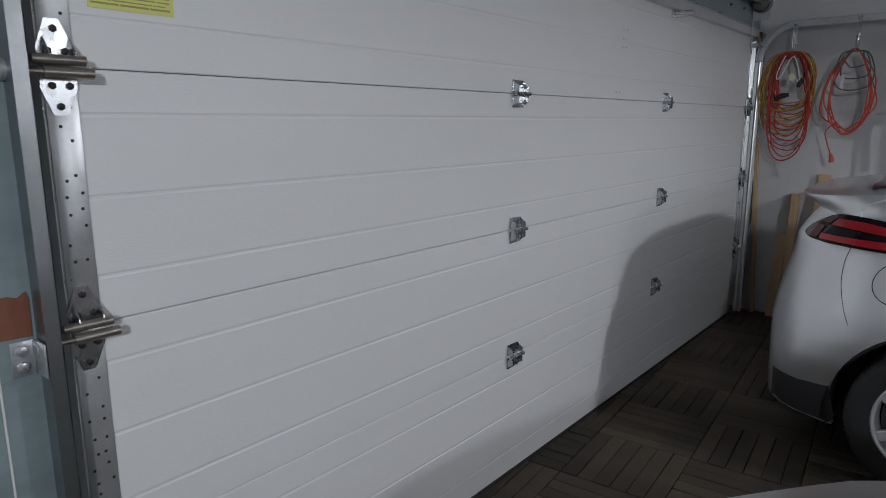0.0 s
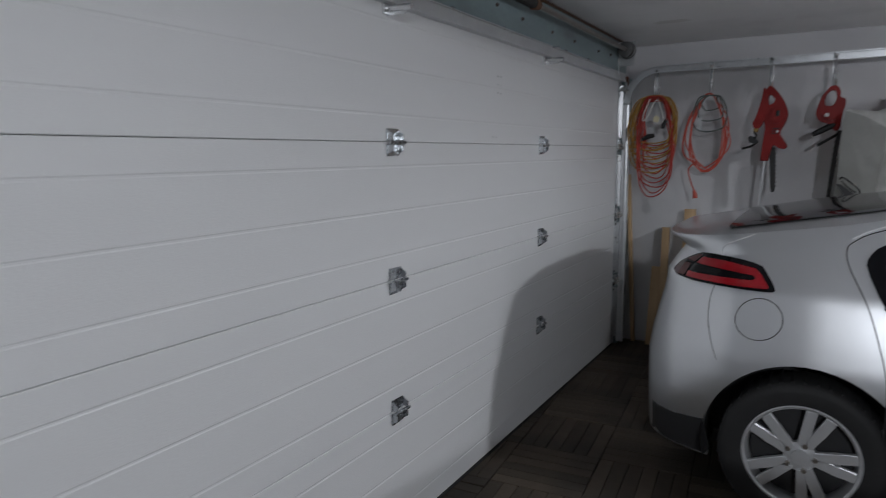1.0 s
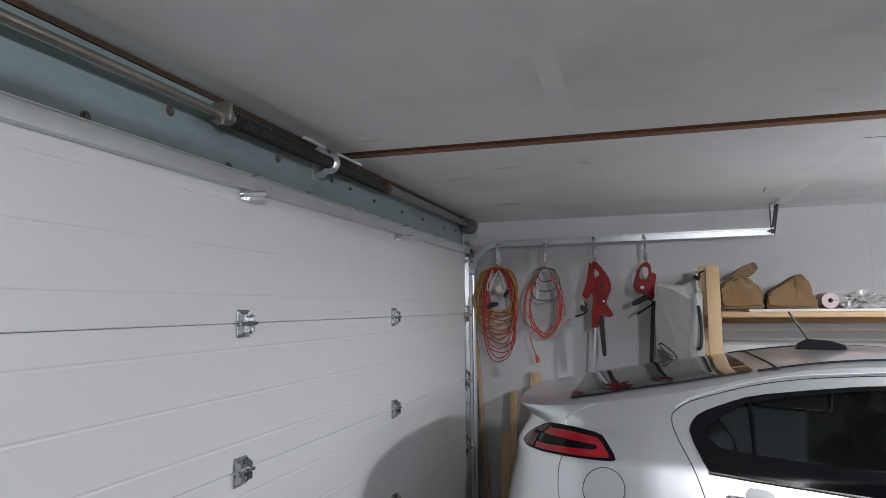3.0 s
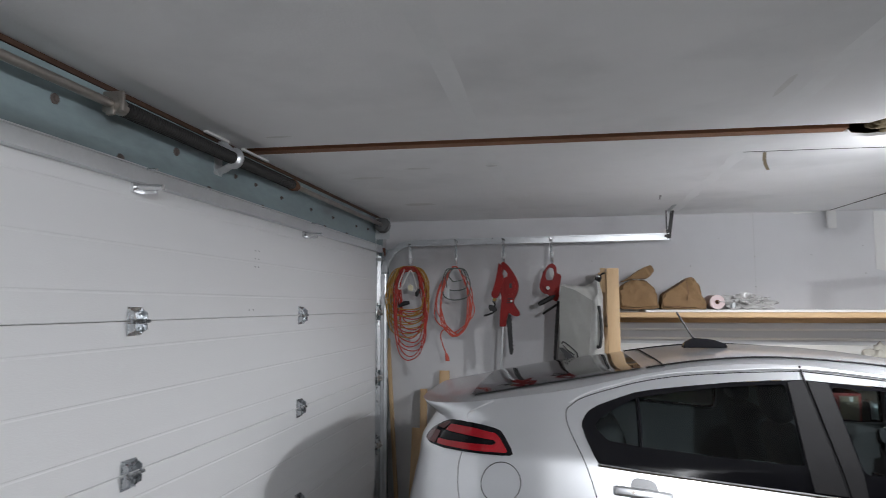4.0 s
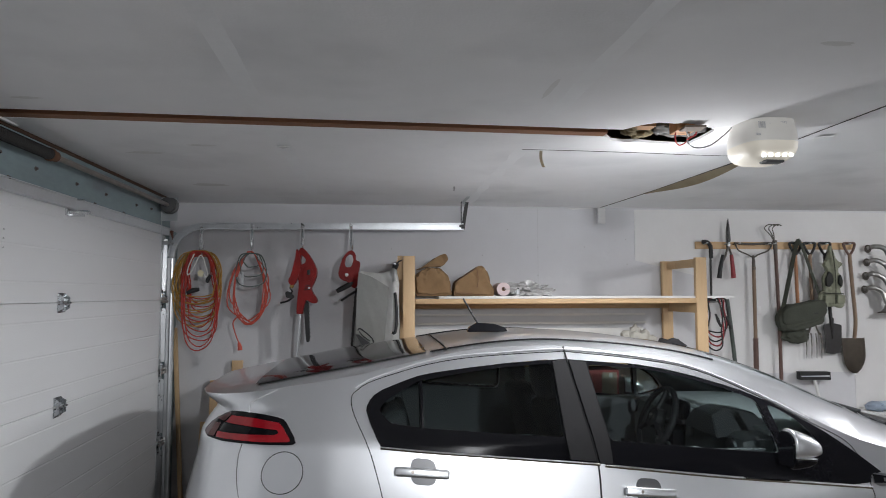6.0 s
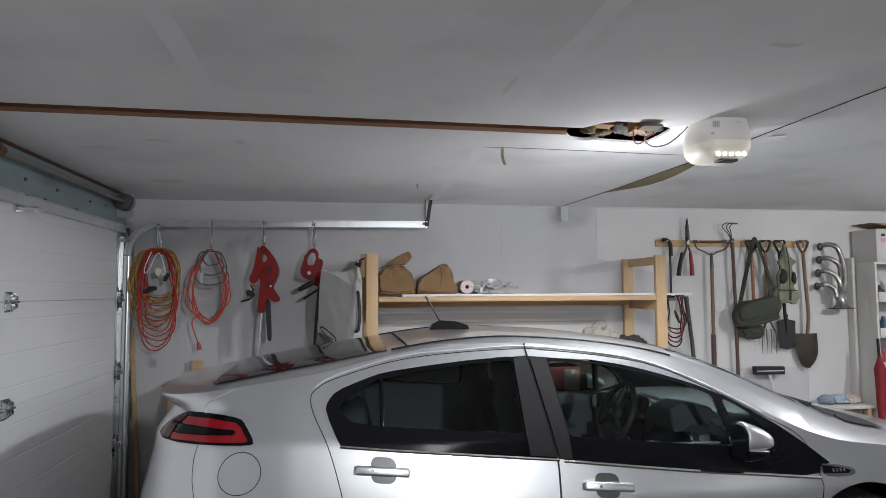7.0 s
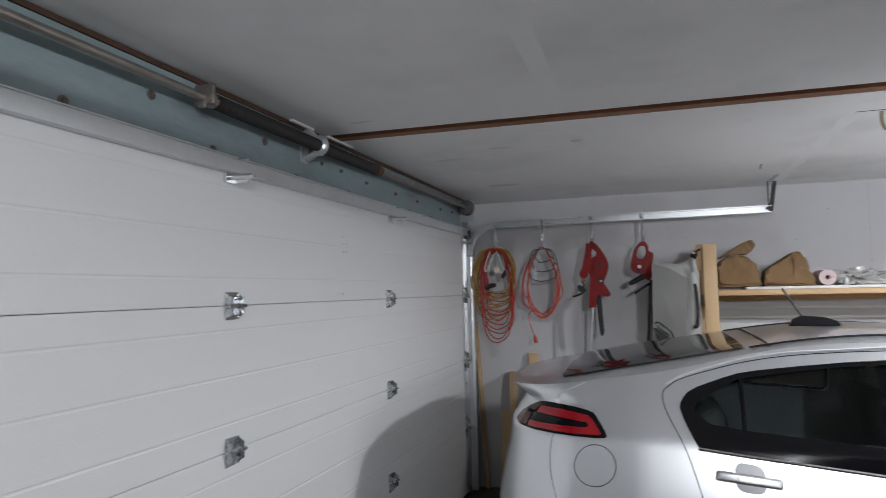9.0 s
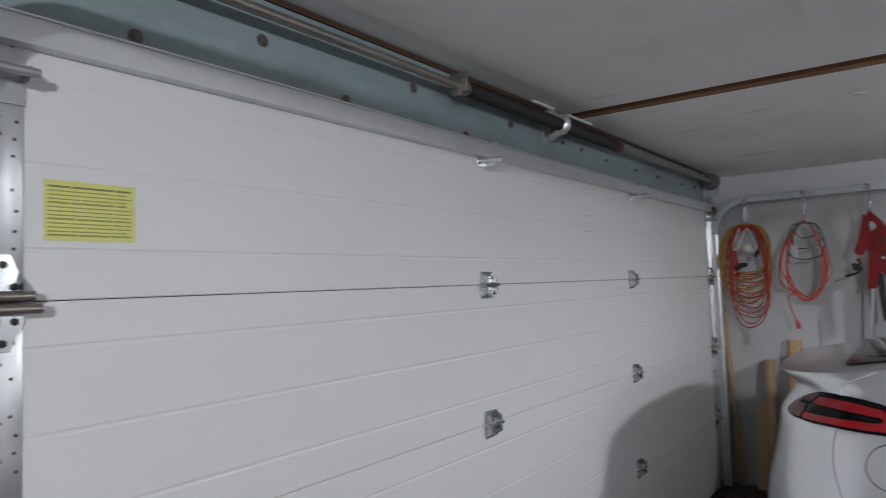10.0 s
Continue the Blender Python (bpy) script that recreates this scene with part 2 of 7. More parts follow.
def lathe(profile, centre, axis="z", n=24, bm=None, ring=False):
    """Turns (radius, height) pairs about an axis through centre."""
    bm = bm or bmesh.new()
    c = Vector(centre)
    turn = {"z": Matrix(), "x": Matrix.Rotation(radians(90), 4, "Y"), "y": Matrix.Rotation(radians(-90), 4, "X")}[axis]
    rings = [[bm.verts.new(c + turn @ Vector((r * math.cos(2 * math.pi * j / n), r * math.sin(2 * math.pi * j / n), h))) for j in range(n)] for r, h in profile]
    for a, b in zip(rings, rings[1:] + rings[:1] if ring else rings[1:]):
        for j in range(n):
            bm.faces.new((a[j], a[(j + 1) % n], b[(j + 1) % n], b[j]))
    if not ring:
        bm.faces.new(rings[0][::-1])
        bm.faces.new(rings[-1])
    return bm


def lump(bm, centre, size, seed=0, rough=0.25, detail=3, freq=1.6, flat_bottom=None):
    out = bmesh.ops.create_icosphere(bm, subdivisions=detail, radius=1)
    for v in out["verts"]:
        d = 1 + rough * noise.fractal(v.co * freq + Vector((seed * 7.3, seed * 1.7, seed)), 1.0, 2.0, 4)
        p = Vector([centre[i] + v.co[i] * d * size[i] for i in range(3)])
        if flat_bottom is not None:
            p.z = max(p.z, flat_bottom)
        v.co = p
    return bm


def cutout(ob, cutters):
    """Takes the cutters out of ob's mesh for good, and removes them."""
    for c in cutters:
        mod = ob.modifiers.new("cut", "BOOLEAN")
        mod.operation, mod.solver, mod.object = "DIFFERENCE", "EXACT", c
    bpy.context.view_layer.update()
    made = bpy.data.meshes.new_from_object(ob.evaluated_get(bpy.context.evaluated_depsgraph_get()))
    ob.modifiers.clear()
    ob.data = made
    for c in cutters:
        bpy.data.objects.remove(c)
    smooth(ob.data, 32)


# ---- the room ----
CEIL_Z, FAR_Y, DOOR_L, DOOR_R, DOOR_H = 2.40, 5.105, 0.082, 4.85, 2.135
BACK_X, NEAR_Y = 7.5, -5.2

floor = tagged(part("floor", boxes(((-0.5, NEAR_Y - 0.1, -0.15), (BACK_X + 0.1, FAR_Y + 0.1, -0.018))), FLOOR_BASE), "dark worn wood-block garage floor", "floor", kind="structure")
wall_north = tagged(part("wall_north", boxes(((-0.2, FAR_Y, -0.02), (BACK_X + 0.1, FAR_Y + 0.12, CEIL_Z + 0.1))), WALL), "grey-white painted drywall garage wall with patches", "wall", kind="structure")
part("primer_patch", prism([(3.88, 2.385), (6.9, 2.385), (6.9, 0.4), (5.9, 0.4), (5.9, 0.95), (4.55, 0.95), (4.55, 1.78), (3.88, 1.94)], FAR_Y - 0.004, FAR_Y + 0.01), PATCH, wall_north, "white primer patch")
for x, z in ((1.756, 2.03), (2.532, 1.98), (3.013, 1.81), (3.015, 2.05), (3.427, 2.055), (3.797, 2.122), (3.808, 1.908), (2.1, 2.24), (2.75, 2.2)):
    part("screw_head", lathe([(0.004, -0.0012), (0.005, 0.0)], (x, FAR_Y, z), "y", 10), SMUDGE, wall_north)
part("joint", boxes(((3.012, FAR_Y - 0.0008, 1.64), (3.016, FAR_Y + 0.001, 2.39))), mat("faint_joint", (0.56, 0.56, 0.57), 0.9, var=0.1), wall_north)
tagged(part("wall_east", boxes(((BACK_X, NEAR_Y, -0.02), (BACK_X + 0.12, FAR_Y, CEIL_Z + 0.1))), WALL), "grey painted back wall", "wall", kind="structure")
tagged(part("wall_south", boxes(((-0.2, NEAR_Y - 0.12, -0.02), (BACK_X + 0.1, NEAR_Y, CEIL_Z + 0.1))), WALL), "grey painted side wall", "wall", kind="structure")
wall_west = tagged(part("wall_west", boxes(((-0.15, NEAR_Y, -0.02), (0.0, 0.025, CEIL_Z + 0.1)), ((-0.15, DOOR_R + 0.03, -0.02), (0.0, FAR_Y, CEIL_Z + 0.1)), ((-0.15, 0.025, DOOR_H + 0.03), (0.0, DOOR_R + 0.03, CEIL_Z + 0.1))), WALL), "wall round the garage door opening", "wall", kind="structure")

# ceiling: drywall sheets with an open slot over bare wood and a broken hole
SLOT_A, SLOT_B, SKEW = 2.412, 2.546, 0.030
cbm = prism([(0, NEAR_Y), (BACK_X, NEAR_Y), (BACK_X, 2.50), (3.18, 2.50), (3.165, 2.45), (3.07, 2.39), (2.99, 2.36), (2.93, 2.37), (2.86, 2.36), (2.80, 2.41), (2.75, SLOT_A + SKEW * 2.75), (0, SLOT_A)], CEIL_Z, CEIL_Z + 0.014, "xy")
prism([(0, SLOT_B), (2.72, SLOT_B + SKEW * 2.72), (2.765, 2.70), (2.84, 2.725), (2.9, 2.71), (2.98, 2.735), (3.10, 2.75), (3.185, 2.758), (3.19, 2.62), (3.18, 2.50), (BACK_X, 2.50), (BACK_X, FAR_Y), (0, FAR_Y)], CEIL_Z, CEIL_Z + 0.014, "xy", cbm)
ceiling = tagged(part("ceiling", cbm, CEIL), "grey drywall ceiling with taped seams, cracks and a broken hole", "ceiling", kind="structure")
tagged(part("wall_above", boxes(((-0.2, NEAR_Y, CEIL_Z + 0.25), (BACK_X, FAR_Y, CEIL_Z + 0.3))), BROWN_WOOD), "dark floor boards above the ceiling", "ceiling", kind="structure")
slot = thing("ceiling_joist", (1.4, 2.48, CEIL_Z), "bare brown wooden joist showing in a ceiling slot", "joist", kind="structure")
part("joist", prism([(0.02, SLOT_A - 0.02), (2.9, SLOT_A - 0.02 + SKEW * 2.9), (2.9, SLOT_A + 0.052 + SKEW * 2.9), (0.02, SLOT_A + 0.052)], CEIL_Z + 0.016, CEIL_Z + 0.2, "xy"), mat("light_brown_joist", (0.36, 0.19, 0.09), 0.7, var=0.35, scale=5, bump=0.4, bump_scale=60, stretch=(0.25, 3, 3)), slot)
part("joist", prism([(0.02, SLOT_A + 0.066), (2.70, SLOT_A + 0.066 + SKEW * 2.70), (2.70, SLOT_B - 0.002 + SKEW * 2.70), (0.02, SLOT_B - 0.002)], CEIL_Z + 0.001, CEIL_Z + 0.2, "xy"), mat("reddish_joist", (0.27, 0.12, 0.058), 0.65, var=0.4, scale=6, bump=0.4, bump_scale=60, stretch=(0.25, 4, 4)), slot)
part("back_strip", prism([(0.02, SLOT_A + 0.050), (2.8, SLOT_A + 0.050 + SKEW * 2.8), (2.8, SLOT_A + 0.068 + SKEW * 2.8), (0.02, SLOT_A + 0.068)], CEIL_Z + 0.03, CEIL_Z + 0.06, "xy"), DARK_TRIM, slot)
tagged(part("door_stop", boxes(((-0.12, -0.1, 0.0), (-0.055, 0.2, DOOR_H))), TEAL), "teal door stop board behind the door edge", "door stop", kind="structure")

# ---- garage door ----
SEC = 0.533
garage_door = thing("garage_door", (0, 2.45, 0), "closed white sectional steel garage door with ribbed panels", "garage door")


def door_section(z0, name="door_panel"):
    """One ribbed section: shallow pressed grooves run along it."""
    z1 = z0 + SEC - 0.0012
    prof = [(-0.008, z0 + 0.0), (-0.002, z0 + 0.0006), (0.0, z0 + 0.003)]
    for g in (0.100, 0.270, 0.440):
        c = z0 + g
        prof += [(0.0, c - 0.006), (-0.0014, c - 0.002), (-0.0014, c + 0.002), (0.0, c + 0.006)]
    prof += [(0.0, z1 - 0.003), (-0.002, z1 - 0.0006), (-0.008, z1), (-0.045, z1), (-0.045, z0)]
    bm = bmesh.new()
    ys = [DOOR_L + (DOOR_R - DOOR_L) * i / 24 for i in range(25)]
    rows = [[bm.verts.new((x + 0.0009 * noise.noise(Vector((y * 1.1, z * 5, 3))), y, z)) for x, z in prof] for y in ys]
    for a, b in zip(rows, rows[1:]):
        for j in range(len(prof)):
            k = (j + 1) % len(prof)
            bm.faces.new((a[j], a[k], b[k], b[j]))
    bm.faces.new(rows[0])
    bm.faces.new(rows[-1][::-1])
    return part(name, bm, DOOR_WHITE, garage_door, angle=14)


for i in range(4):
    door_section(0.012 + i * SEC)
part("bottom_seal", tube(bmesh.new(), [(-0.018, DOOR_L, -0.002), (-0.018, DOOR_R, -0.002)], 0.022, 10), RUBBER, garage_door, "black rubber seal")


def hinge_mesh():
    """Centre hinge: bent plate with two leaves and a pin, at its own origin on the door face."""
    bm = bmesh.new()
    leaf = [(-0.045, 0.052), (0.03, 0.050), (0.045, 0.03), (0.045, 0.006), (-0.045, 0.006)]
    prism(leaf, 0.001, 0.005, "yz", bm)
    prism([(y, -z) for y, z in leaf][::-1], 0.001, 0.005, "yz", bm)
    for s in (1, -1):
        prism([(0.004, 0.010 * s), (0.03, 0.008 * s), (0.03, 0.03 * s), (0.004, 0.045 * s)] if s > 0 else [(0.004, -0.045), (0.03, -0.03), (0.03, -0.008), (0.004, -0.010)], -0.043, -0.040, "xz", bm)
        prism([(0.004, 0.010), (0.028, 0.008), (0.028, 0.03), (0.004, 0.045)] if s > 0 else [(0.004, -0.045), (0.028, -0.03), (0.028, -0.008), (0.004, -0.010)], 0.030, 0.033, "xz", bm)
    rod((0.022, -0.05, 0), (0.022, 0.05, 0), 0.0075, 10, bm)
    for y, z in ((-0.022, 0.03), (0.018, 0.03), (-0.022, -0.03), (0.018, -0.03)):
        lathe([(0.008, 0.004), (0.008, 0.011), (0.004, 0.012)], (0, y, z), "x", 6, bm)
    return bm


hinge_data = None
for y in (1.752, 3.247):
    for k in (1, 2, 3):
        z = 0.0105 + k * SEC
        if hinge_data is None:
            h = part("hinge", hinge_mesh(), HINGE_STEEL, None, "galvanised centre hinge", angle=30)
            hinge_data = h.data
        else:
            h = new("hinge", hinge_data)
            h["label"] = "galvanised centre hinge"
        h.location = (0.0005, y, z)
        bpy.context.view_layer.update()
        h.parent = garage_door
        h.matrix_parent_inverse = garage_door.matrix_world.inverted()

# end stiles of galvanised sheet with rivet holes and end hinges with rollers
hole_bm = bmesh.new()
random.seed(4)
for side, y0, y1 in ((0, 0.086, 0.147), (1, 4.79, 4.845)):
    for i in range(4):
        z0 = 0.016 + i * SEC
        part("end_stile", boxes(((0.0005, y0, z0), (0.004, y1, z0 + SEC - 0.009)), bevel=0.0012), GALV, garage_door, "galvanised end stile")
        if side:
            part("edge_fold", prism([(0.004, 4.812), (0.030, 4.831), (0.030, 4.835), (0.004, 4.835)], z0 + 0.06, z0 + SEC - 0.07, "xy"), GALV, garage_door, "bright folded edge")
        for k in range(14):
            for yy in (y0 + 0.018, y1 - 0.016):
                if random.random() < 0.75:
                    zz = z0 + 0.03 + k * 0.035 + random.uniform(-0.006, 0.006)
                    lathe([(0.0038, 0.0036), (0.0034, 0.0046)], (0, yy + random.uniform(-0.006, 0.006), zz), "x", 8, hole_bm)
part("rivet_marks", hole_bm, SEAM, garage_door)


def end_hinge(y_in, y_out, z, s):
    """Wide end hinge with its roller tube; s is the way to the track along y."""
    yc = (y_in + y_out) / 2
    bm = bmesh.new()
    plate = [(-0.03, 0.006), (0.034, 0.006), (0.036, 0.03), (0.012, 0.085), (-0.014, 0.085), (-0.034, 0.03)]
    prism([(yc + a, z + b) for a, b in plate], 0.004, 0.0065, "yz", bm)
    prism([(yc + a, z - 0.014 - b) for a, b in plate][::-1], 0.004, 0.0065, "yz", bm)
    for dy in (-0.022, 0.026):
        prism([(0.006, z + 0.004), (0.038, z + 0.0), (0.034, z + 0.022), (0.006, z + 0.05)], yc + dy, yc + dy + 0.003, "xz", bm)
    ob = part("end_hinge", bm, HINGE_STEEL, garage_door, "galvanised end hinge with roller", angle=30)
    part("pin", rod((0.030, yc - 0.045 * s, z + 0.006), (0.030, yc + 0.052 * s, z + 0.006), 0.010, 14), STEEL_TUBE, ob)
    part("roller_stem", tube(bmesh.new(), [(0.036, yc - 0.055 * s, z - 0.018), (0.036, yc + 0.035 * s, z - 0.018), (0.036, yc + 0.036 * s, z - 0.018), (0.036, yc + 0.10 * s, z - 0.018)], [0.011, 0.011, 0.006, 0.006], 14), STEEL_TUBE, ob)
    part("roller", lathe([(0.010, -0.012), (0.020, -0.009), (0.020, 0.009), (0.010, 0.012)], (0.036, yc + 0.10 * s, z - 0.018), "y", 18), GALV_DULL, ob)
    bb = bmesh.new()
    for dy, dz in ((-0.014, 0.024), (0.018, 0.024), (0.0, 0.066), (-0.012, -0.042), (0.02, -0.042), (0.0, -0.082)):
        lathe([(0.0075, 0.006), (0.0075, 0.010), (0.004, 0.012)], (0, yc + dy, z + dz), "x", 6, bb)
    part("bolts", bb, STEEL_DARK, ob)


for k in (1, 2, 3):
    end_hinge(0.15, 0.075, 0.0105 + k * SEC + 0.006, -1)
    end_hinge(4.79, 4.84, 0.0105 + k * SEC + 0.006, 1)
for yc, s in ((0.112, -1), (4.815, 1)):
    ob = part("top_bracket", boxes(((0.004, yc - 0.035, 1.99), (0.008, yc + 0.035, 2.10)), ((0.004, yc - 0.035, 2.03), (0.05, yc - 0.031, 2.06)), ((0.004, yc + 0.031, 2.03), (0.05, yc + 0.035, 2.06))), GALV_DULL, garage_door, "galvanised top roller bracket")
    part("roller_stem", rod((0.055, yc - 0.045 * s, 2.045), (0.055, yc + 0.09 * s, 2.045), 0.009, 12), GALV_DULL, ob)

# stiffening strut along the top edge, with two clips
part("top_strut", boxes(((0.0005, DOOR_L, 2.106), (0.038, DOOR_R, 2.109)), ((0.035, DOOR_L, 2.109), (0.038, DOOR_R, 2.162)), ((0.0005, DOOR_L, 2.109), (0.003, DOOR_R, 2.150)), ((0.038, DOOR_L, 2.158), (0.048, DOOR_R, 2.162))), mat("pale_galvanised_strut", (0.70, 0.72, 0.73), 0.42, 0.6, var=0.12, scale=8), garage_door, "pale galvanised strut")
CLIP_STEEL = mat("bright_clip_steel", (0.78, 0.79, 0.8), 0.22, 0.75, var=0.1)
for y in (1.72, 3.27):
    clip = bmesh.new()
    rod((0.0, y, 2.092), (0.115, y, 2.086), 0.011, 12, clip)
    box(clip, (0.0, y - 0.022, 2.07), (0.012, y + 0.022, 2.106))
    box(clip, (0.0, y + 0.008, 2.066), (0.085, y + 0.012, 2.09))
    rod((0.048, y, 2.156), (0.09, y, 2.152), 0.005, 8, clip)
    part("strut_clip", clip, CLIP_STEEL, garage_door, "bright strut clip")
dots = bmesh.new()
for y in (2.66, 2.70):
    for z in (1.86, 1.90, 1.94):
        lathe([(0.0035, 0.0002), (0.003, 0.0008)], (0, y, z), "x", 8, dots)
    for z in (1.645,):
        lathe([(0.0035, 0.0002), (0.003, 0.0008)], (0, y - 0.05, z), "x", 8, dots)
part("screw_holes", dots, SEAM, garage_door)

# warning label on the door: unreadable print is kept as bars
note = thing("warning_label", (0.002, 0.275, 1.79), "yellow printed warning label stuck on the door", "label")
part("sheet", boxes(((0.0006, 0.184, 1.731), (0.0016, 0.366, 1.853))), NOTE, note)
random.seed(7)
FADED_INK = mat("faded_olive_ink", (0.40, 0.385, 0.12), 0.7, var=0.2)
for k in range(13):
    z = 1.740 + k * 0.0082
    cuts = [0.190, random.uniform(0.23, 0.29), random.uniform(0.31, 0.33), 0.360 - random.choice((0, 0, 0.01, 0.03))]
    for a, e in zip(cuts, cuts[1:]):
        part("print_bar", boxes(((0.0016, a, z), (0.0019, e - 0.003, z + (0.0026 if k % 4 else 0.004)))), INK if k == 12 else FADED_INK, note)

# ---- header, torsion shaft and tracks ----
header = tagged(part("header", boxes(((0.0, -0.35, 2.155), (0.032, 4.88, 2.379)), bevel=0.003), TEAL), "teal painted wooden header beam over the garage door", "beam", kind="structure")
tagged(part("trim", boxes(((0.0, 0.2, 2.381), (0.034, 4.88, 2.398))), DARK_TRIM), "bare brown wood strip between header and ceiling", "trim", kind="structure")
bolt_bm = bmesh.new()
for i, (y, z) in enumerate(((0.353, 2.181), (0.688, 2.268), (0.985, 2.172), (1.298, 2.28), (1.595, 2.167), (1.915, 2.266), (2.156, 2.164), (2.38, 2.261), (2.579, 2.259), (2.653, 2.162), (2.876, 2.244), (3.292, 2.242), (3.668, 2.244), (3.52, 2.166), (4.154, 2.247), (4.44, 2.259), (3.941, 2.166))):
    b = part("bolt", lathe([(k * (1.0 if y < 2 else 0.62), h) for k, h in ((0.017, 0.0), (0.017, 0.003), (0.010, 0.004), (0.010, 0.010), (0.005, 0.012))], (0.032, y, z), "x", 10), mat("rusty_bolt", (0.16, 0.13, 0.12), 0.6, 0.5, var=0.3, scale=60) if i == 0 else b.data.materials[0], header)
left_jamb = tagged(part("jamb", boxes(((0.0, -0.45, 0.0), (0.03, 0.022, 2.15)), bevel=0.003), TEAL), "teal painted wooden door jamb with chipped patch", "jamb", kind="structure")
part("bare_patch", prism([(-0.07, 1.095), (0.004, 1.092), (0.006, 1.165), (0.002, 1.182), (-0.012, 1.172), (-0.03, 1.178), (-0.07, 1.172)], 0.03, 0.0335, "yz"), RAW_BROWN, left_jamb, "chipped patch of bare brown wood")
part("scratch", boxes(((0.03, -0.062, 0.35), (0.032, -0.058, 1.02))), PATCH, left_jamb)
for bz in (1.035, 1.068):
    part("bolt", lathe([(0.011, 0.0), (0.011, 0.007), (0.006, 0.009)], (0.035, -0.02, bz), "x", 6), GALV, left_jamb)
tagged(part("jamb", boxes(((0.0, 4.872, 0.0), (0.028, 5.10, 2.15)), bevel=0.003), TEAL), "teal painted wooden door jamb", "jamb", kind="structure")
tagged(part("jamb_block", boxes(((0.028, 4.885, 1.98), (0.045, 4.925, 2.15)), bevel=0.003), RAW_BROWN), "bare brown wood block on the jamb", "block", kind="structure")

shaft = thing("torsion_shaft", (0.105, 2.5, 2.30), "steel torsion tube with black spring and end drum", "torsion spring")
part("tube", rod((0.105, -0.15, 2.308), (0.105, 4.62, 2.308), 0.0145), STEEL_TUBE, shaft)
spring = bmesh.new()
turns = 95
tube(spring, [(0.105 + 0.0215 * math.cos(a), 1.50 + 1.36 * a / (2 * math.pi * turns), 2.308 + 0.0215 * math.sin(a)) for a in [2 * math.pi * i / 12 for i in range(turns * 12)]], 0.0071, 5)
part("spring", spring, mat("dirty_black_spring", (0.024, 0.022, 0.021), 0.6, 0.3, var=0.3, scale=30), shaft, "black oiled torsion spring")
for y in (1.475, 2.875):
    part("spring_cone", lathe([(0.017, -0.03), (0.032, -0.028), (0.032, -0.012), (0.026, -0.008), (0.026, 0.028)], (0.105, y, 2.308), "y", 12), STEEL_TUBE if y < 2 else BROWN_WOOD, shaft, "winding cone")
part("winding_collar", boxes(((0.068, 1.452, 2.285), (0.142, 1.468, 2.352)), ((0.09, 1.44, 2.27), (0.12, 1.455, 2.30)), bevel=0.004), STEEL_TUBE, shaft)
brb = bmesh.new()
tube(brb, [(0.032, 2.225, 2.25), (0.07, 2.225, 2.262)] + [(0.105 + 0.034 * math.cos(radians(a)), 2.225, 2.308 + 0.034 * math.sin(radians(a))) for a in range(-110, 120, 20)] + [(0.06, 2.225, 2.372), (0.032, 2.225, 2.372)], 0.008, 6, flat=2.2)
box(brb, (0.032, 2.195, 2.235), (0.036, 2.255, 2.375))
part("centre_bracket", brb, GALV, shaft, "galvanised centre bracket")
part("drum", lathe([(0.02, -0.045), (0.055, -0.04), (0.055, -0.03), (0.045, -0.028), (0.048, 0.022), (0.062, 0.026), (0.062, 0.034), (0.02, 0.04)], (0.105, 4.60, 2.308), "y", 24), DRUM_STEEL, shaft, "cable drum")
part("end_plate", boxes(((0.03, 4.655, 2.20), (0.15, 4.66, 2.375)), ((0.03, 4.655, 2.20), (0.035, 4.70, 2.375))), GALV_DULL, shaft)
part("cable", rod((0.052, 4.60, 2.30), (0.05, 4.755, 0.08), 0.0025, 6), GALV_DULL, shaft)


def track_run(pts, inward, w=0.052, d=0.027, t=0.0018, lip=0.008, roll=0.0):
    """A C-shaped roller track swept along pts; inward is the way its mouth faces along y."""
    pts = [Vector(p) for p in pts]
    s = inward
    prof = [(-w / 2, 0), (-w / 2, (d - 0.75 * roll) * s), (-w / 2 + roll + 0.0005, d * s), (-w / 2 + lip, d * s), (-w / 2 + lip, (d - t * 2) * s), (-w / 2 + t, (d - t * 2) * s), (-w / 2 + t, t * s), (w / 2 - t, t * s), (w / 2 - t, (d - t * 2) * s), (w / 2 - lip, (d - t * 2) * s), (w / 2 - lip, d * s), (w / 2, d * s), (w / 2, 0)]
    bm, rings = bmesh.new(), []
    for i, p in enumerate(pts):
        a, b = pts[max(i - 1, 0)], pts[min(i + 1, len(pts) - 1)]
        tdir = (b - a).normalized()
        nrm = Vector((-tdir.z, 0, tdir.x))
        rings.append([bm.verts.new(p + nrm * u + Vector((0, v, 0))) for u, v in prof])
    for a, b in zip(rings, rings[1:]):
        for j in range(len(prof)):
            k = (j + 1) % len(prof)
            bm.faces.new((a[j], a[k], b[k], b[j]))
    bm.faces.new(rings[0])
    bm.faces.new(rings[-1][::-1])
    return bm


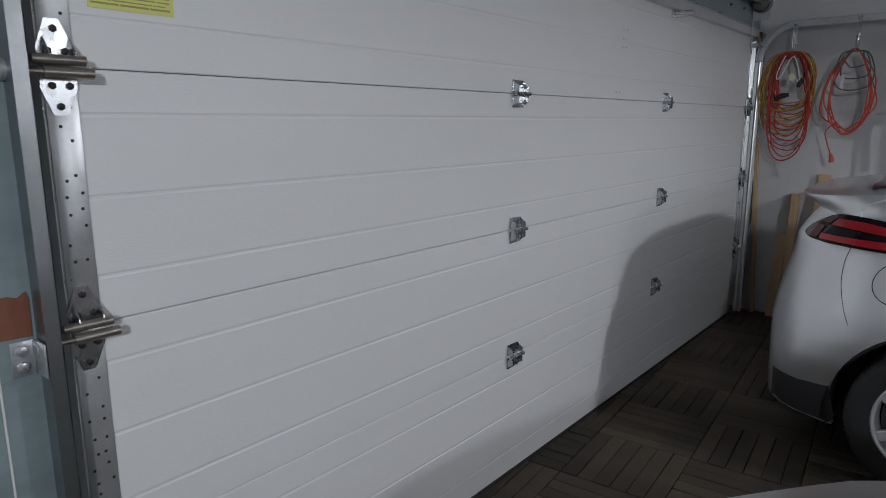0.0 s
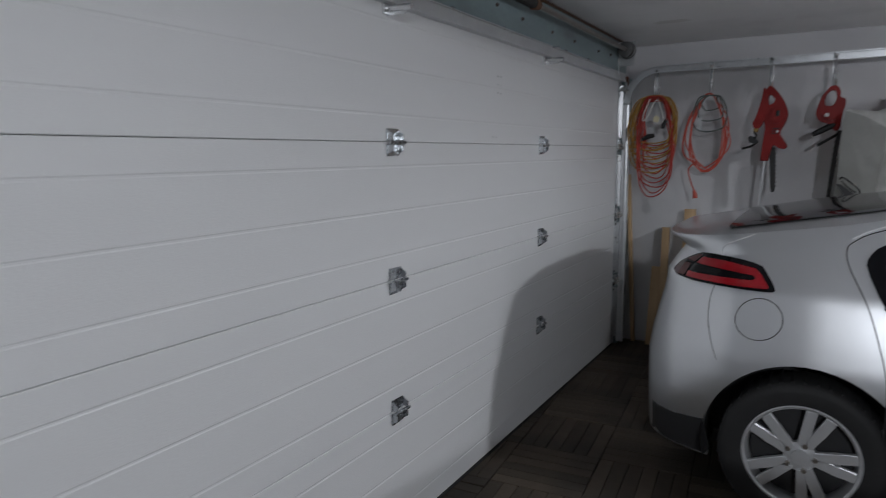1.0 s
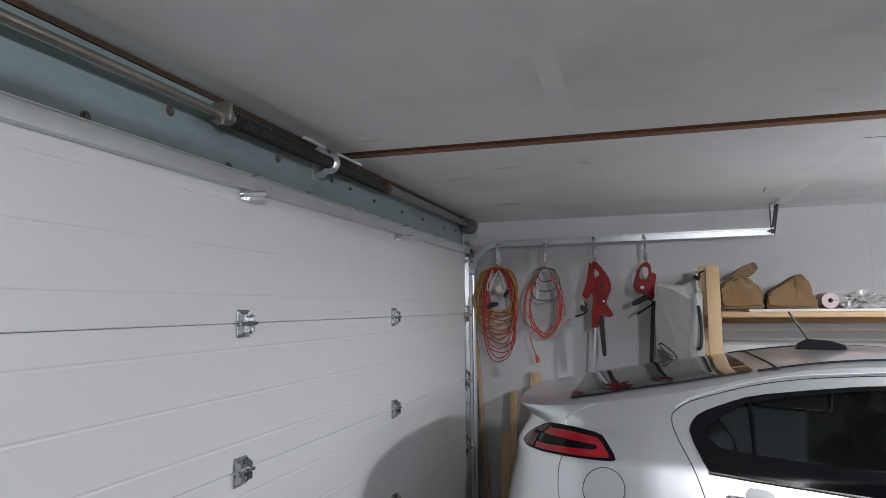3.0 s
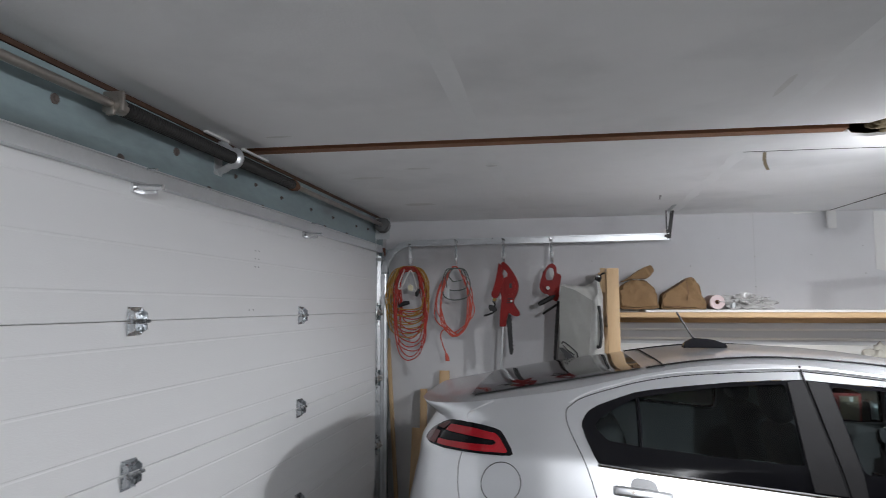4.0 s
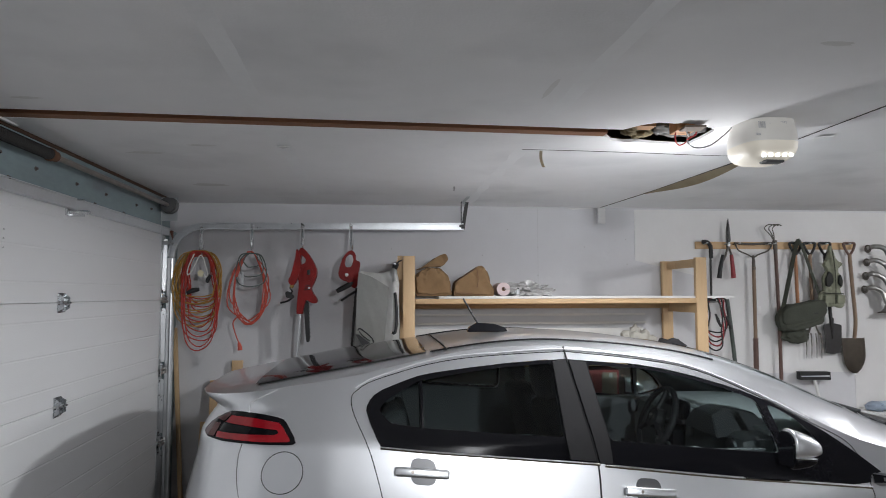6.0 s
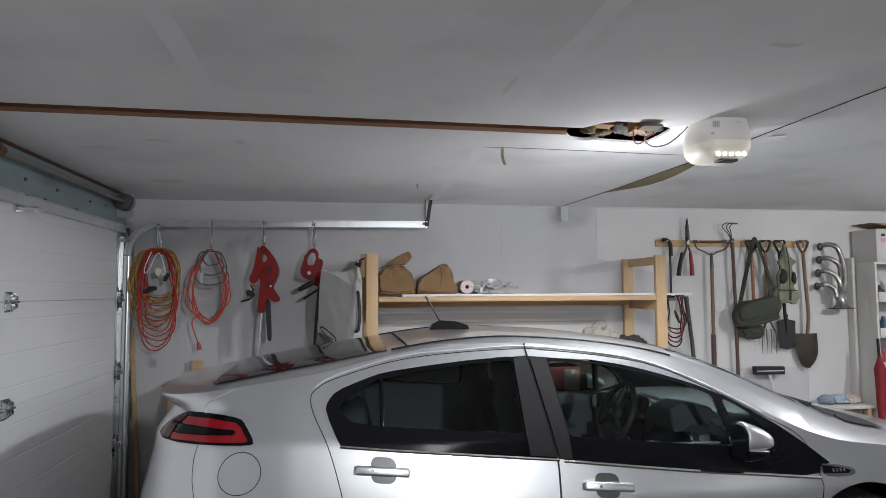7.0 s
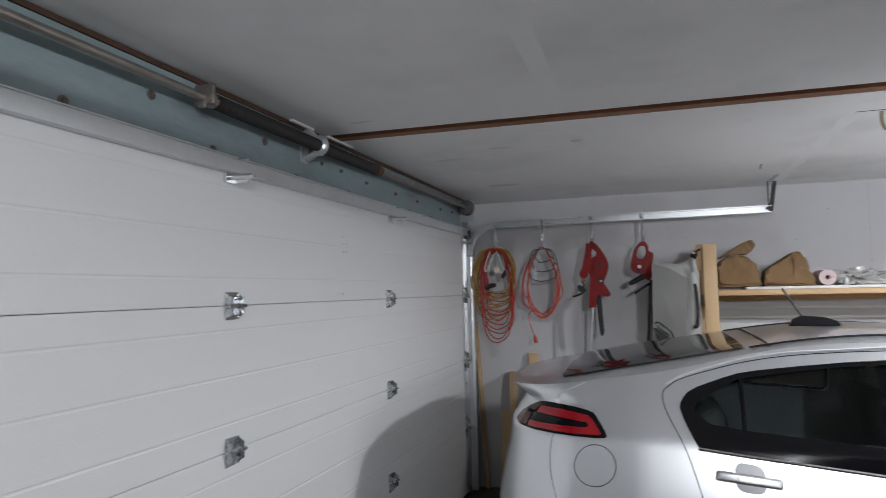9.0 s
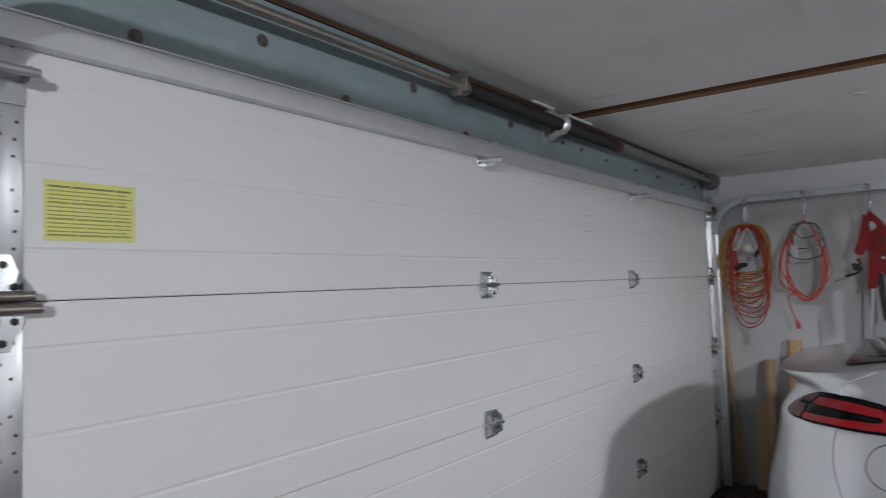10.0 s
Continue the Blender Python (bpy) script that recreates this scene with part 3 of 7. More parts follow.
def door_track(y, inward, label, steel, bracket_heights):
    tr = thing("door_track", (0.06, y, 0), label, "door track", "garage door tracks")
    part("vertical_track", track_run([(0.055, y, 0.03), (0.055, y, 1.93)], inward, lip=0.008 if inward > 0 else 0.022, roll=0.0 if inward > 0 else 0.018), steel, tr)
    R = 0.24
    curve = [(0.055 + R - R * math.cos(radians(a)), y, 1.945 + R * math.sin(radians(a))) for a in range(0, 91, 6)]
    part("curved_track", track_run(curve, inward), GALV, tr)
    part("horizontal_track", track_run([(0.055 + R + 0.004, y, 1.945 + R), (2.335, y, 1.945 + R + 0.012)], inward), GALV, tr)
    lip = y - 0.003 * inward
    part("flag_bracket", prism([(0.03, 1.82), (0.075, 1.82), (0.078, 2.0), (0.03, 2.14)], lip - 0.003 * inward, lip, "xz"), GALV_DULL, tr)
    for z in bracket_heights:
        part("track_bracket", boxes(((0.03, lip - 0.004, z - 0.035), (0.085, lip, z + 0.035)), ((0.028, lip - 0.004, z - 0.035), (0.033, lip + 0.045 * -inward, z + 0.035)), bevel=0.001), GALV, tr, "slotted track bracket")
    return tr


# The far track's steel is lighter: lamp gleam is put into its colour.
far_track = door_track(4.872, -1, "galvanised door track curving onto a horizontal rail", mat("bright_zinc_track", (0.78, 0.80, 0.82), 0.3, 0.8, var=0.15, scale=12), (0.55, 1.10, 1.62, 1.80))
hang = bmesh.new()
box(hang, (2.315, 4.845, 2.19), (2.32, 4.875, 2.40))
prism([(2.315, 2.17), (2.345, 2.17), (2.38, 2.40), (2.35, 2.40)], 4.868, 4.873, "xz", hang)
part("hanger_angle", hang, STEEL_DARK, far_track, "perforated hanger angle")
holes = bmesh.new()
for k in range(8):
    lathe([(0.0065, 0.0), (0.006, 0.001)], (2.333 + k * 0.0038, 4.867, 2.19 + k * 0.025), "y", 8, holes)
part("perforations", holes, SEAM, far_track)
part("sway_brace", boxes(((2.33, 4.868, 2.385), (2.36, 4.873, 2.40)), ((2.32, 4.55, 2.394), (2.345, 4.87, 2.3985))), GALV_DULL, far_track)
part("end_bolts", lathe([(0.009, 0), (0.009, 0.006)], (2.305, 4.84, 2.20), "y", 8), STEEL_DARK, far_track)
near_track = door_track(0.012, 1, "galvanised vertical door track beside the jamb", TRACK_SHADED, (0.40, 1.05))

# ---- silver car ----
# Pale colour that paints the highlight along the roof joint and hatch edge.
EDGE_HIGHLIGHT = mat("edge_highlight", (0.86, 0.87, 0.89), 0.35, 0.2, var=0.05)
CAR_Y = 3.50


def lerp(x, pts):
    return float(np.interp(x, [p[0] for p in pts], [p[1] for p in pts]))


PLAN = [(0.71, 0.50), (0.745, 0.62), (0.79, 0.705), (0.88, 0.785), (1.0, 0.838), (1.1, 0.862), (1.4, 0.885), (2.0, 0.894), (3.8, 0.894), (4.4, 0.88), (4.9, 0.82), (5.15, 0.70), (5.28, 0.48)]
VERT = [(0.18, 0.93), (0.35, 1.005), (0.5, 1.038), (0.6, 1.043), (0.7, 1.034), (0.8, 1.011), (0.9, 0.985), (0.98, 0.96)]
EDGE = [(0.71, 1.172), (0.76, 1.178), (1.0, 1.196), (1.146, 1.216), (1.3, 1.236), (1.54, 1.268), (1.78, 1.325), (2.07, 1.38), (2.3, 1.395), (2.56, 1.395), (2.93, 1.352), (3.2, 1.297), (3.476, 1.185), (3.725, 1.055), (3.9, 0.965), (4.1, 0.90), (4.4, 0.865), (4.8, 0.81), (5.1, 0.70), (5.28, 0.58)]
CROWN = [(0.71, 1.186), (0.76, 1.190), (0.88, 1.206), (1.0, 1.232), (1.157, 1.257), (1.379, 1.300), (1.638, 1.338), (1.835, 1.362), (1.97, 1.382), (2.2, 1.415), (2.43, 1.435), (2.84, 1.42), (3.1, 1.395), (3.37, 1.355), (3.65, 1.265), (3.9, 1.155), (4.27, 0.99), (4.45, 0.95), (5.0, 0.85), (5.28, 0.62)]


def soft(x, pts):
    """lerp with its corners rounded over 0.2 m."""
    return sum(lerp(x + 0.02 * k, pts) for k in range(-5, 6)) / 11


def across(u):
    """Height share of the roof over its width: flat in the middle, falling at the shoulders."""
    return (1 - u ** 4) ** 0.6


def half_width(x, z, plan=PLAN):
    p = lerp(x, plan)
    return p * lerp(z, VERT) if z <= 0.98 else p * 0.96 - (z - 0.98) * 0.50


def rear_slope(x, z):
    return lerp(z, [(0.60, 0.0), (0.70, 0.014), (0.80, 0.036), (0.90, 0.058), (1.0, 0.070), (1.05, 0.096), (1.09, 0.122), (1.112, 0.138), (1.135, 0.105), (1.158, 0.068), (1.172, 0.056), (1.185, 0.052), (1.25, 0.05), (1.4, 0.05)]) * min(1, max(0, 1 - (x - 0.76) / 0.7))


def shell(centre, plan, edge, crown, low, slope, inset=0.045, count=90, at=lerp, rise=44):
    """A thin car shell, open below: outer skin, inner skin and the rim that joins them."""
    x0, x1 = plan[0][0], plan[-1][0]
    bm, skins = bmesh.new(), []
    for k, d in enumerate((0.0, inset)):
        rows = []
        for i in range(count):
            f = i / (count - 1)
            x = (x0 + d) + (x1 - x0 - 2 * d) * (0.5 - 0.5 * math.cos(math.pi * f)) * 0.35 + (x1 - x0 - 2 * d) * f * 0.65
            ze, zc = at(x, edge) - d, at(x, crown) - d
            row = []
            for j in range(rise + 1):
                z = low + (ze - low) * (1 - (1 - j / rise) ** 1.5)
                row.append((x + slope(x, z), -(half_width(x, z, plan) - d), z))
            he = half_width(x, ze + d, plan) - d
            for j in range(1, 14):
                y = -he + 2 * he * j / 14
                u = y / he
                row.append((x + slope(x, ze), y, ze + (zc - ze) * across(u)))
            row += [(x2, -y2, z2) for x2, y2, z2 in row[rise::-1]]
            rows.append([bm.verts.new((a, centre + b, c)) for a, b, c in row])
        skins.append(rows)
        n = len(rows[0])
        for a, b in zip(rows, rows[1:]):
            for j in range(n - 1):
                fc = bm.faces.new((a[j], a[j + 1], b[j + 1], b[j]))
                fc.material_index = k
        for r in (rows[0], rows[-1]):
            for j in range(n // 2):
                q = [r[j], r[j + 1], r[n - 2 - j], r[n - 1 - j]]
                q = [v for i2, v in enumerate(q) if v not in q[:i2]]
                if len(q) > 2:
                    bm.faces.new(q).material_index = k
    o, s = skins
    n = len(o[0])
    for i in range(count - 1):
        for j in (0, n - 1):
            bm.faces.new((o[i][j], o[i + 1][j], s[i + 1][j], s[i][j]))
    for i in (0, count - 1):
        bm.faces.new((o[i][0], o[i][n - 1], s[i][n - 1], s[i][0]))
    return bm


SHIFT = [(0.85, 0.0), (1.0, 0.008), (1.2, 0.018), (1.56, 0.026), (1.72, 0.010), (1.84, -0.004), (2.0, 0.004), (2.5, 0.0)]


def on_side(x, z, off=0.0, side=-1):
    x += lerp(x, SHIFT)
    return Vector((x + rear_slope(x, z), CAR_Y + side * (half_width(x, z) + off), z))


def side_patch(poly, off, holes=(), side=-1, cuts=3, depth=0.008):
    """A panel that follows the car's flank: outline and holes in x and z."""
    bm = bmesh.new()
    edges = []
    for loop in (poly, *holes):
        v = [bm.verts.new((x, 0, z)) for x, z in loop]
        edges += [bm.edges.new((v[i], v[(i + 1) % len(v)])) for i in range(len(v))]
    bmesh.ops.triangle_fill(bm, use_beauty=True, use_dissolve=False, edges=edges)
    if cuts:
        bmesh.ops.subdivide_edges(bm, edges=bm.edges[:], cuts=cuts, use_grid_fill=True)
    for v in bm.verts:
        v.co = on_side(v.co.x, v.co.z, off, side)
    rim = [e for e in bm.edges if len(e.link_faces) == 1]
    out = bmesh.ops.extrude_edge_only(bm, edges=rim)
    for v in out["geom"]:
        if isinstance(v, bmesh.types.BMVert):
            v.co.y -= side * depth
    return bm


def side_line(pts, r, off=0.0, side=-1, steps=6, n=6):
    return tube(bmesh.new(), [on_side(p.x, p.z, off, side) for p in spline([(x, 0, z) for x, z in pts], steps)], r, n)


car = thing("car", (3.0, CAR_Y, 0), "silver hatchback car parked with its rear to the garage door", "car")
body = part("body", shell(CAR_Y, PLAN, EDGE, CROWN, 0.20, rear_slope, at=soft), [SILVER, CABIN_LIGHT], car)
WIN_REAR = rounded([(1.622, 1.12), (1.667, 1.165), (1.834, 1.242), (2.037, 1.275), (2.239, 1.297), (2.482, 1.314), (2.496, 0.992), (2.197, 1.012), (1.856, 1.041), (1.687, 1.062)], 0.025)
WIN_FRONT = rounded([(2.662, 1.304), (2.894, 1.288), (3.05, 1.262), (3.201, 1.225), (3.36, 1.178), (3.482, 1.129), (3.534, 0.898), (3.1, 0.936), (2.715, 0.972)], 0.025)
WIN_QUARTER = rounded([(3.525, 1.115), (3.60, 1.08), (3.67, 1.03), (3.735, 0.953), (3.65, 0.925), (3.57, 0.908)], 0.025)


def widened(poly, d):
    """The outline moved outwards by d, so that the painted sill stays hidden behind the surround."""
    out = []
    area = sum(poly[i - 1][0] * poly[i][1] - poly[i][0] * poly[i - 1][1] for i in range(len(poly)))
    for i, p in enumerate(poly):
        a, b = Vector(poly[i - 2]), Vector(poly[(i + 2) % len(poly)])
        t = (b - a).normalized() * (1 if area > 0 else -1)
        x = p[0] + t.y * d
        out.append((x + lerp(x, SHIFT), p[1] - t.x * d))
    return out


cutters = [part("cutter", prism(widened(w, d), CAR_Y - 1.2, CAR_Y + 1.2), SEAM) for w, d in ((WIN_REAR, 0.018), (WIN_FRONT, 0.018), (WIN_QUARTER, 0.012))]
WHEELS = ((1.412, 0.322), (4.22, 0.318))
ARCH = 0.385
for x, z in WHEELS:
    for s in (-1, 1):
        a, b = sorted((CAR_Y + s * 0.6, CAR_Y + s * 1.1))
        cutters.append(part("cutter", prism([(x + ARCH * math.cos(2 * math.pi * i / 48), z + ARCH * math.sin(2 * math.pi * i / 48)) for i in range(48)], a, b), SEAM))
cutters.append(part("cutter", prism([(3.44, CAR_Y - 0.40), (3.44, CAR_Y + 0.40), (4.14, CAR_Y + 0.52), (4.14, CAR_Y - 0.52)], 0.94, 1.7, "xy"), SEAM))
cutout(body, cutters)
for x, z in WHEELS:
    for s in (-1, 1):
        bm = bmesh.new()
        ring = [(math.cos(radians(a)), math.sin(radians(a))) for a in range(-15, 196, 10)]
        lo = [bm.verts.new((x + c * (ARCH + 0.004), CAR_Y + s * 0.885, z + d * (ARCH + 0.004))) for c, d in ring]
        hi = [bm.verts.new((x + c * (ARCH + 0.004), CAR_Y + s * 0.55, z + d * (ARCH + 0.004))) for c, d in ring]
        for i in range(len(ring) - 1):
            bm.faces.new((lo[i], lo[i + 1], hi[i + 1], hi[i]))
        bm.faces.new(hi)
        part("wheel_arch_liner", bm, PLASTIC, car, "black wheel arch liner")
part("underbody", boxes(((0.95, CAR_Y - 0.56, 0.17), (5.05, CAR_Y + 0.56, 0.24))), PLASTIC, car)
for s in (-1, 1):
    DLO_R = chaikin([(1.559, 1.11), (1.567, 1.15), (1.61, 1.195), (1.744, 1.24), (1.859, 1.272), (2.037, 1.295), (2.211, 1.312), (2.556, 1.333), (2.56, 1.33), (2.641, 0.884), (2.64, 0.88), (2.09, 0.926), (1.657, 0.966), (1.632, 0.97)], 1)
    DLO_F = chaikin([(2.567, 1.329), (2.572, 1.331), (2.896, 1.301), (3.203, 1.24), (3.476, 1.16), (3.724, 1.025), (3.88, 0.92), (4.02, 0.812), (4.03, 0.80), (3.975, 0.80), (3.965, 0.745), (3.6, 0.775), (3.252, 0.81), (2.652, 0.876), (2.648, 0.88)], 1)
    part("window_surround", side_patch(DLO_R, 0.005, [WIN_REAR], s, 5), GLOSS_BLACK, car, "gloss black window surround")
    part("window_surround", side_patch(DLO_F, 0.005, [WIN_FRONT, WIN_QUARTER], s, 5), GLOSS_BLACK, car, "gloss black window surround")
    part("pillar_cover", side_patch([(2.490, 1.322), (2.556, 1.330), (2.637, 0.888), (2.515, 0.90), (2.503, 0.99)], 0.012, (), s, 7, 0.014), SATIN_BLACK, car, "dark satin pillar cover")
    part("pillar_cover", side_patch([(2.572, 1.327), (2.655, 1.318), (2.708, 0.965), (2.712, 0.874), (2.652, 0.88)], 0.012, (), s, 7, 0.014), SATIN_BLACK, car, "dark satin pillar cover")
    part("side_window", side_patch(WIN_REAR, -0.012, (), s), REAR_GLASS, car, "dark tinted rear side window").visible_shadow = False
    part("side_window", side_patch(WIN_FRONT, -0.012, (), s), CAR_GLASS, car, "greenish front side window").visible_shadow = False
    part("quarter_window", side_patch(WIN_QUARTER, -0.012, (), s), CAR_GLASS, car, "small front quarter window").visible_shadow = False
    part("window_divider", side_line([(1.843, 1.25), (1.845, 1.14), (1.843, 1.035)], 0.010, -0.006, s), GLOSS_BLACK, car)
    part("chrome_strip", side_line([(1.635, 0.966), (2.09, 0.923), (2.652, 0.873)], 0.0075, 0.004, s), CHROME, car, "bright chrome waist strip")
    part("chrome_strip", side_line([(2.672, 0.868), (3.25, 0.803), (3.7, 0.762), (3.965, 0.737)], 0.0085, 0.005, s), CHROME, car, "bright chrome waist strip")
    part("door_gap", side_line([(1.667, 0.45), (1.667, 0.62), (1.65, 0.74), (1.587, 0.937), (1.509, 1.099), (1.494, 1.17), (1.519, 1.205), (1.61, 1.249), (1.947, 1.327), (2.246, 1.355), (2.561, 1.367)], 0.0024, -0.0004, s), SEAM, car)
    part("door_gap", side_line([(2.556, 1.39), (2.563, 1.335), (2.604, 1.10), (2.643, 0.885), (2.646, 0.703), (2.644, 0.3)], 0.0042, 0.002, s), SEAM, car)
    part("door_gap", side_line([(2.561, 1.367), (2.932, 1.327), (3.213, 1.272), (3.476, 1.16), (3.725, 1.028), (3.905, 0.918), (3.971, 0.731), (3.968, 0.651), (3.92, 0.4)], 0.0024, -0.0004, s), SEAM, car)
    part("roof_joint", side_line([(1.512, 1.215), (1.61, 1.262), (1.947, 1.342), (2.246, 1.366), (2.561, 1.377), (2.95, 1.338), (3.213, 1.282), (3.5, 1.162), (3.725, 1.042)], 0.0042, 0.002, s), EDGE_HIGHLIGHT, car, "roof joint drawn as a painted highlight line")
    for x, z, tilt in ((1.842, 0.866, 5.5), (2.872, 0.756, 5.0)):
        p = on_side(x, z, 0, s)
        cup = side_patch([(x + a, z + c - a * math.tan(radians(tilt))) for a, c in rounded([(-0.058, -0.056), (0.058, -0.056), (0.058, 0.052), (-0.058, 0.052)], 0.04, 6)], 0.004, (), s, 1)
        grip = bmesh.new()
        box(grip, (-0.120, -0.010, -0.021), (0.120, 0.010, 0.019), 0.009, None, 3)
        m = Matrix.Translation(p) @ Matrix.Rotation(radians(tilt), 4, "Y")
        # The cup isn't hollow: its dark silver paints the shade of a recess.
        part("handle_recess", cup, mat("recess_shade_silver", (0.15, 0.152, 0.156), 0.3, 0.7, var=0.04) if s < 0 and x < 2 else bpy.data.materials["recess_shade_silver"], car, "handle cup with the recess shade in its colour")
        hd = part("door_handle", grip, SILVER, car, "silver door handle", Matrix.Translation((0, s * 0.026, 0)) @ m @ Matrix.Rotation(radians(13 * s), 4, "X"))
        part("keyhole", lathe([(0.007, -0.012), (0.007, 0.012)], (-0.045, 0, 0), "y", 12), STEEL_TUBE, hd, m=hd.matrix_world.copy())
    # tail lamp: black base, red C-shaped lens and dark centre
    tail = part("tail_lamp", side_patch(chaikin([(0.745, 1.02), (0.765, 1.065), (0.83, 1.108), (0.88, 1.114), (1.02, 1.109), (1.144, 1.092), (1.18, 1.066), (1.244, 0.996), (1.222, 0.983), (1.07, 0.987), (0.825, 0.994), (0.755, 1.005)], 1), 0.006, (), s, 5, 0.012), GLOSS_BLACK, car, "red and black tail lamp")
    part("lens", side_patch(rounded([(0.862, 1.095), (0.99, 1.092), (1.13, 1.075), (1.163, 1.054), (1.212, 1.002), (1.2, 0.997), (1.07, 0.998), (0.838, 1.005), (0.832, 1.027), (0.998, 1.026), (1.13, 1.026), (1.147, 1.034), (1.135, 1.046), (1.017, 1.056), (0.85, 1.066)], 0.006, 3), 0.012, (), s, 4, 0.014), RED_LENS, tail, "glossy red lens")
    part("lens", side_patch([(0.845, 1.062), (1.017, 1.052), (1.128, 1.043), (1.139, 1.035), (1.128, 1.030), (0.998, 1.030), (0.832, 1.031)], 0.009, (), s, 4, 0.010), GLOSS_BLACK, tail, "dark centre lens")
    part("lens", side_patch(rounded([(0.785, 1.073), (0.832, 1.103), (0.855, 1.099), (0.838, 1.068)], 0.006), 0.011, (), s, 4, 0.012), CLEAR_LENS, tail, "smoky clear lens")
    part("lens", side_patch(rounded([(0.753, 1.020), (0.772, 1.058), (0.826, 1.058), (0.826, 1.004), (0.765, 1.007)], 0.008), 0.011, (), s, 4, 0.012), CLEAR_LENS, tail, "smoky clear lens")
    part("hatch_edge", side_line([(1.142, 1.212), (1.072, 1.182), (0.985, 1.145), (0.948, 1.108)], 0.0034, 0.003, s, 10), EDGE_HIGHLIGHT, car, "hatch edge drawn as a painted highlight line")
    part("bumper_gap", side_line([(0.985, 0.986), (0.975, 0.93), (0.984, 0.85), (1.02, 0.75), (1.055, 0.68)], 0.0014, -0.0003, s), SEAM, car)
    part("lower_bumper", side_patch([(0.762, 0.21), (0.77, 0.365), (0.90, 0.375), (1.018, 0.392), (1.045, 0.25), (1.03, 0.21)], 0.006, (), s), PLASTIC, car, "dark plastic lower bumper")
    part("sill", side_patch([(1.80, 0.205), (1.79, 0.30), (3.70, 0.30), (3.69, 0.205)], 0.006, (), s), PLASTIC, car, "dark plastic sill")
    badge = part("fender_badge", side_patch(chaikin([(3.975, 0.745), (3.972, 0.805), (4.12, 0.785), (4.165, 0.765), (4.155, 0.742), (4.09, 0.735)], 1), 0.006, (), s), CHROME, car, "chrome edged black fender badge")
    part("inlay", side_patch([(3.985, 0.757), (3.983, 0.795), (4.10, 0.777), (4.135, 0.764), (4.12, 0.752)], 0.010, (), s), GLOSS_BLACK, badge)
    for k in range(4):
        part("bar", side_patch([(4.03 + k * 0.02, 0.763), (4.03 + k * 0.02, 0.779), (4.042 + k * 0.02, 0.778), (4.042 + k * 0.02, 0.762)], 0.012, (), s, 0), CHROME, badge)
    # mirror
    ya, yb = sorted((CAR_Y + s * 0.935, CAR_Y + s * 1.04))
    yc = (ya + yb) / 2

    def pod(z, up, down, reach, half):
        """A tear-drop pod: flat towards the rear, tapering forwards."""
        bm = bmesh.new()
        bmesh.ops.create_icosphere(bm, subdivisions=4, radius=1)
        for v in bm.verts:
            f = max(v.co.x, 0.0)
            zz = math.copysign(abs(v.co.z) ** 0.75, v.co.z) * (up if v.co.z > 0 else down) * (1 - 0.28 * f)
            v.co = Vector((3.512 + (v.co.x * reach if v.co.x > 0 else v.co.x * 0.016), yc + math.copysign(abs(v.co.y) ** 0.8, v.co.y) * half, z + zz - 0.012 * f))
        return bm

    mirror = part("door_mirror", pod(0.945, 0.090, 0.044, 0.150, 0.064), SILVER, car, "silver door mirror with dark lower shell", angle=70)
    part("lower_shell", pod(0.905, 0.02, 0.052, 0.13, 0.056), GLOSS_BLACK, mirror, "gloss black lower shell", angle=70)
    part("chrome_line", pod(0.914, 0.007, 0.007, 0.128, 0.0645), CHROME, mirror, angle=70)
    part("mirror_glass", prism(rounded([(yc - 0.055, 0.868), (yc + 0.055, 0.868), (yc + 0.058, 0.99), (yc + 0.03, 1.022), (yc - 0.03, 1.022), (yc - 0.058, 0.99)], 0.02), 3.492, 3.502, "yz"), GLOSS_BLACK, mirror)
    part("arm", boxes(((3.55, min(CAR_Y + s * 0.80, CAR_Y + s * 0.95), 0.865), (3.63, max(CAR_Y + s * 0.80, CAR_Y + s * 0.95), 0.905)), bevel=0.01), GLOSS_BLACK, mirror)
fuel = part("fuel_door", side_patch([(1.189 + 0.092 * math.cos(2 * math.pi * i / 32), 0.871 + 0.084 * math.sin(2 * math.pi * i / 32)) for i in range(32)], 0.0012, (), -1), SILVER, car, "round fuel door")
part("ring_gap", tube(bmesh.new(), [on_side(1.189 + 0.093 * math.cos(2 * math.pi * i / 48), 0.871 + 0.085 * math.sin(2 * math.pi * i / 48), 0.0) for i in range(48)], 0.0022, 6, True), SEAM, fuel)


def top_point(x, u, off=0.0):
    ze, zc = soft(x, EDGE), soft(x, CROWN)
    he = half_width(x, ze)
    return Vector((x + rear_slope(x, ze), CAR_Y + u * he, ze + (zc - ze) * across(u) + off))


def top_patch(x0, x1, u0, u1, off, nx=24, nu=14, pinch=0.0):
    bm = bmesh.new()
    rows = []
    for i in range(nx + 1):
        x = x0 + (x1 - x0) * i / nx
        w = 1 - pinch * (i / nx)
        rows.append([bm.verts.new(top_point(x, (u0 + (u1 - u0) * j / nu) * w, off)) for j in range(nu + 1)])
    for a, b in zip(rows, rows[1:]):
        for j in range(nu):
            bm.faces.new((a[j], a[j + 1], b[j + 1], b[j]))
    return bm


part("hatch_glass", top_patch(1.03, 1.88, -0.88, 0.88, 0.005, nu=26, pinch=0.03), HATCH_GLASS, car, "dark glossy rear hatch glass")
part("spoiler_gap", tube(bmesh.new(), [top_point(1.05, u / 10, 0.002) for u in range(-9, 10)], 0.003, 6), SEAM, car)
part("windscreen", top_patch(3.36, 4.26, -0.80, 0.80, 0.006), CAR_GLASS, car, "raked windscreen").visible_shadow = False
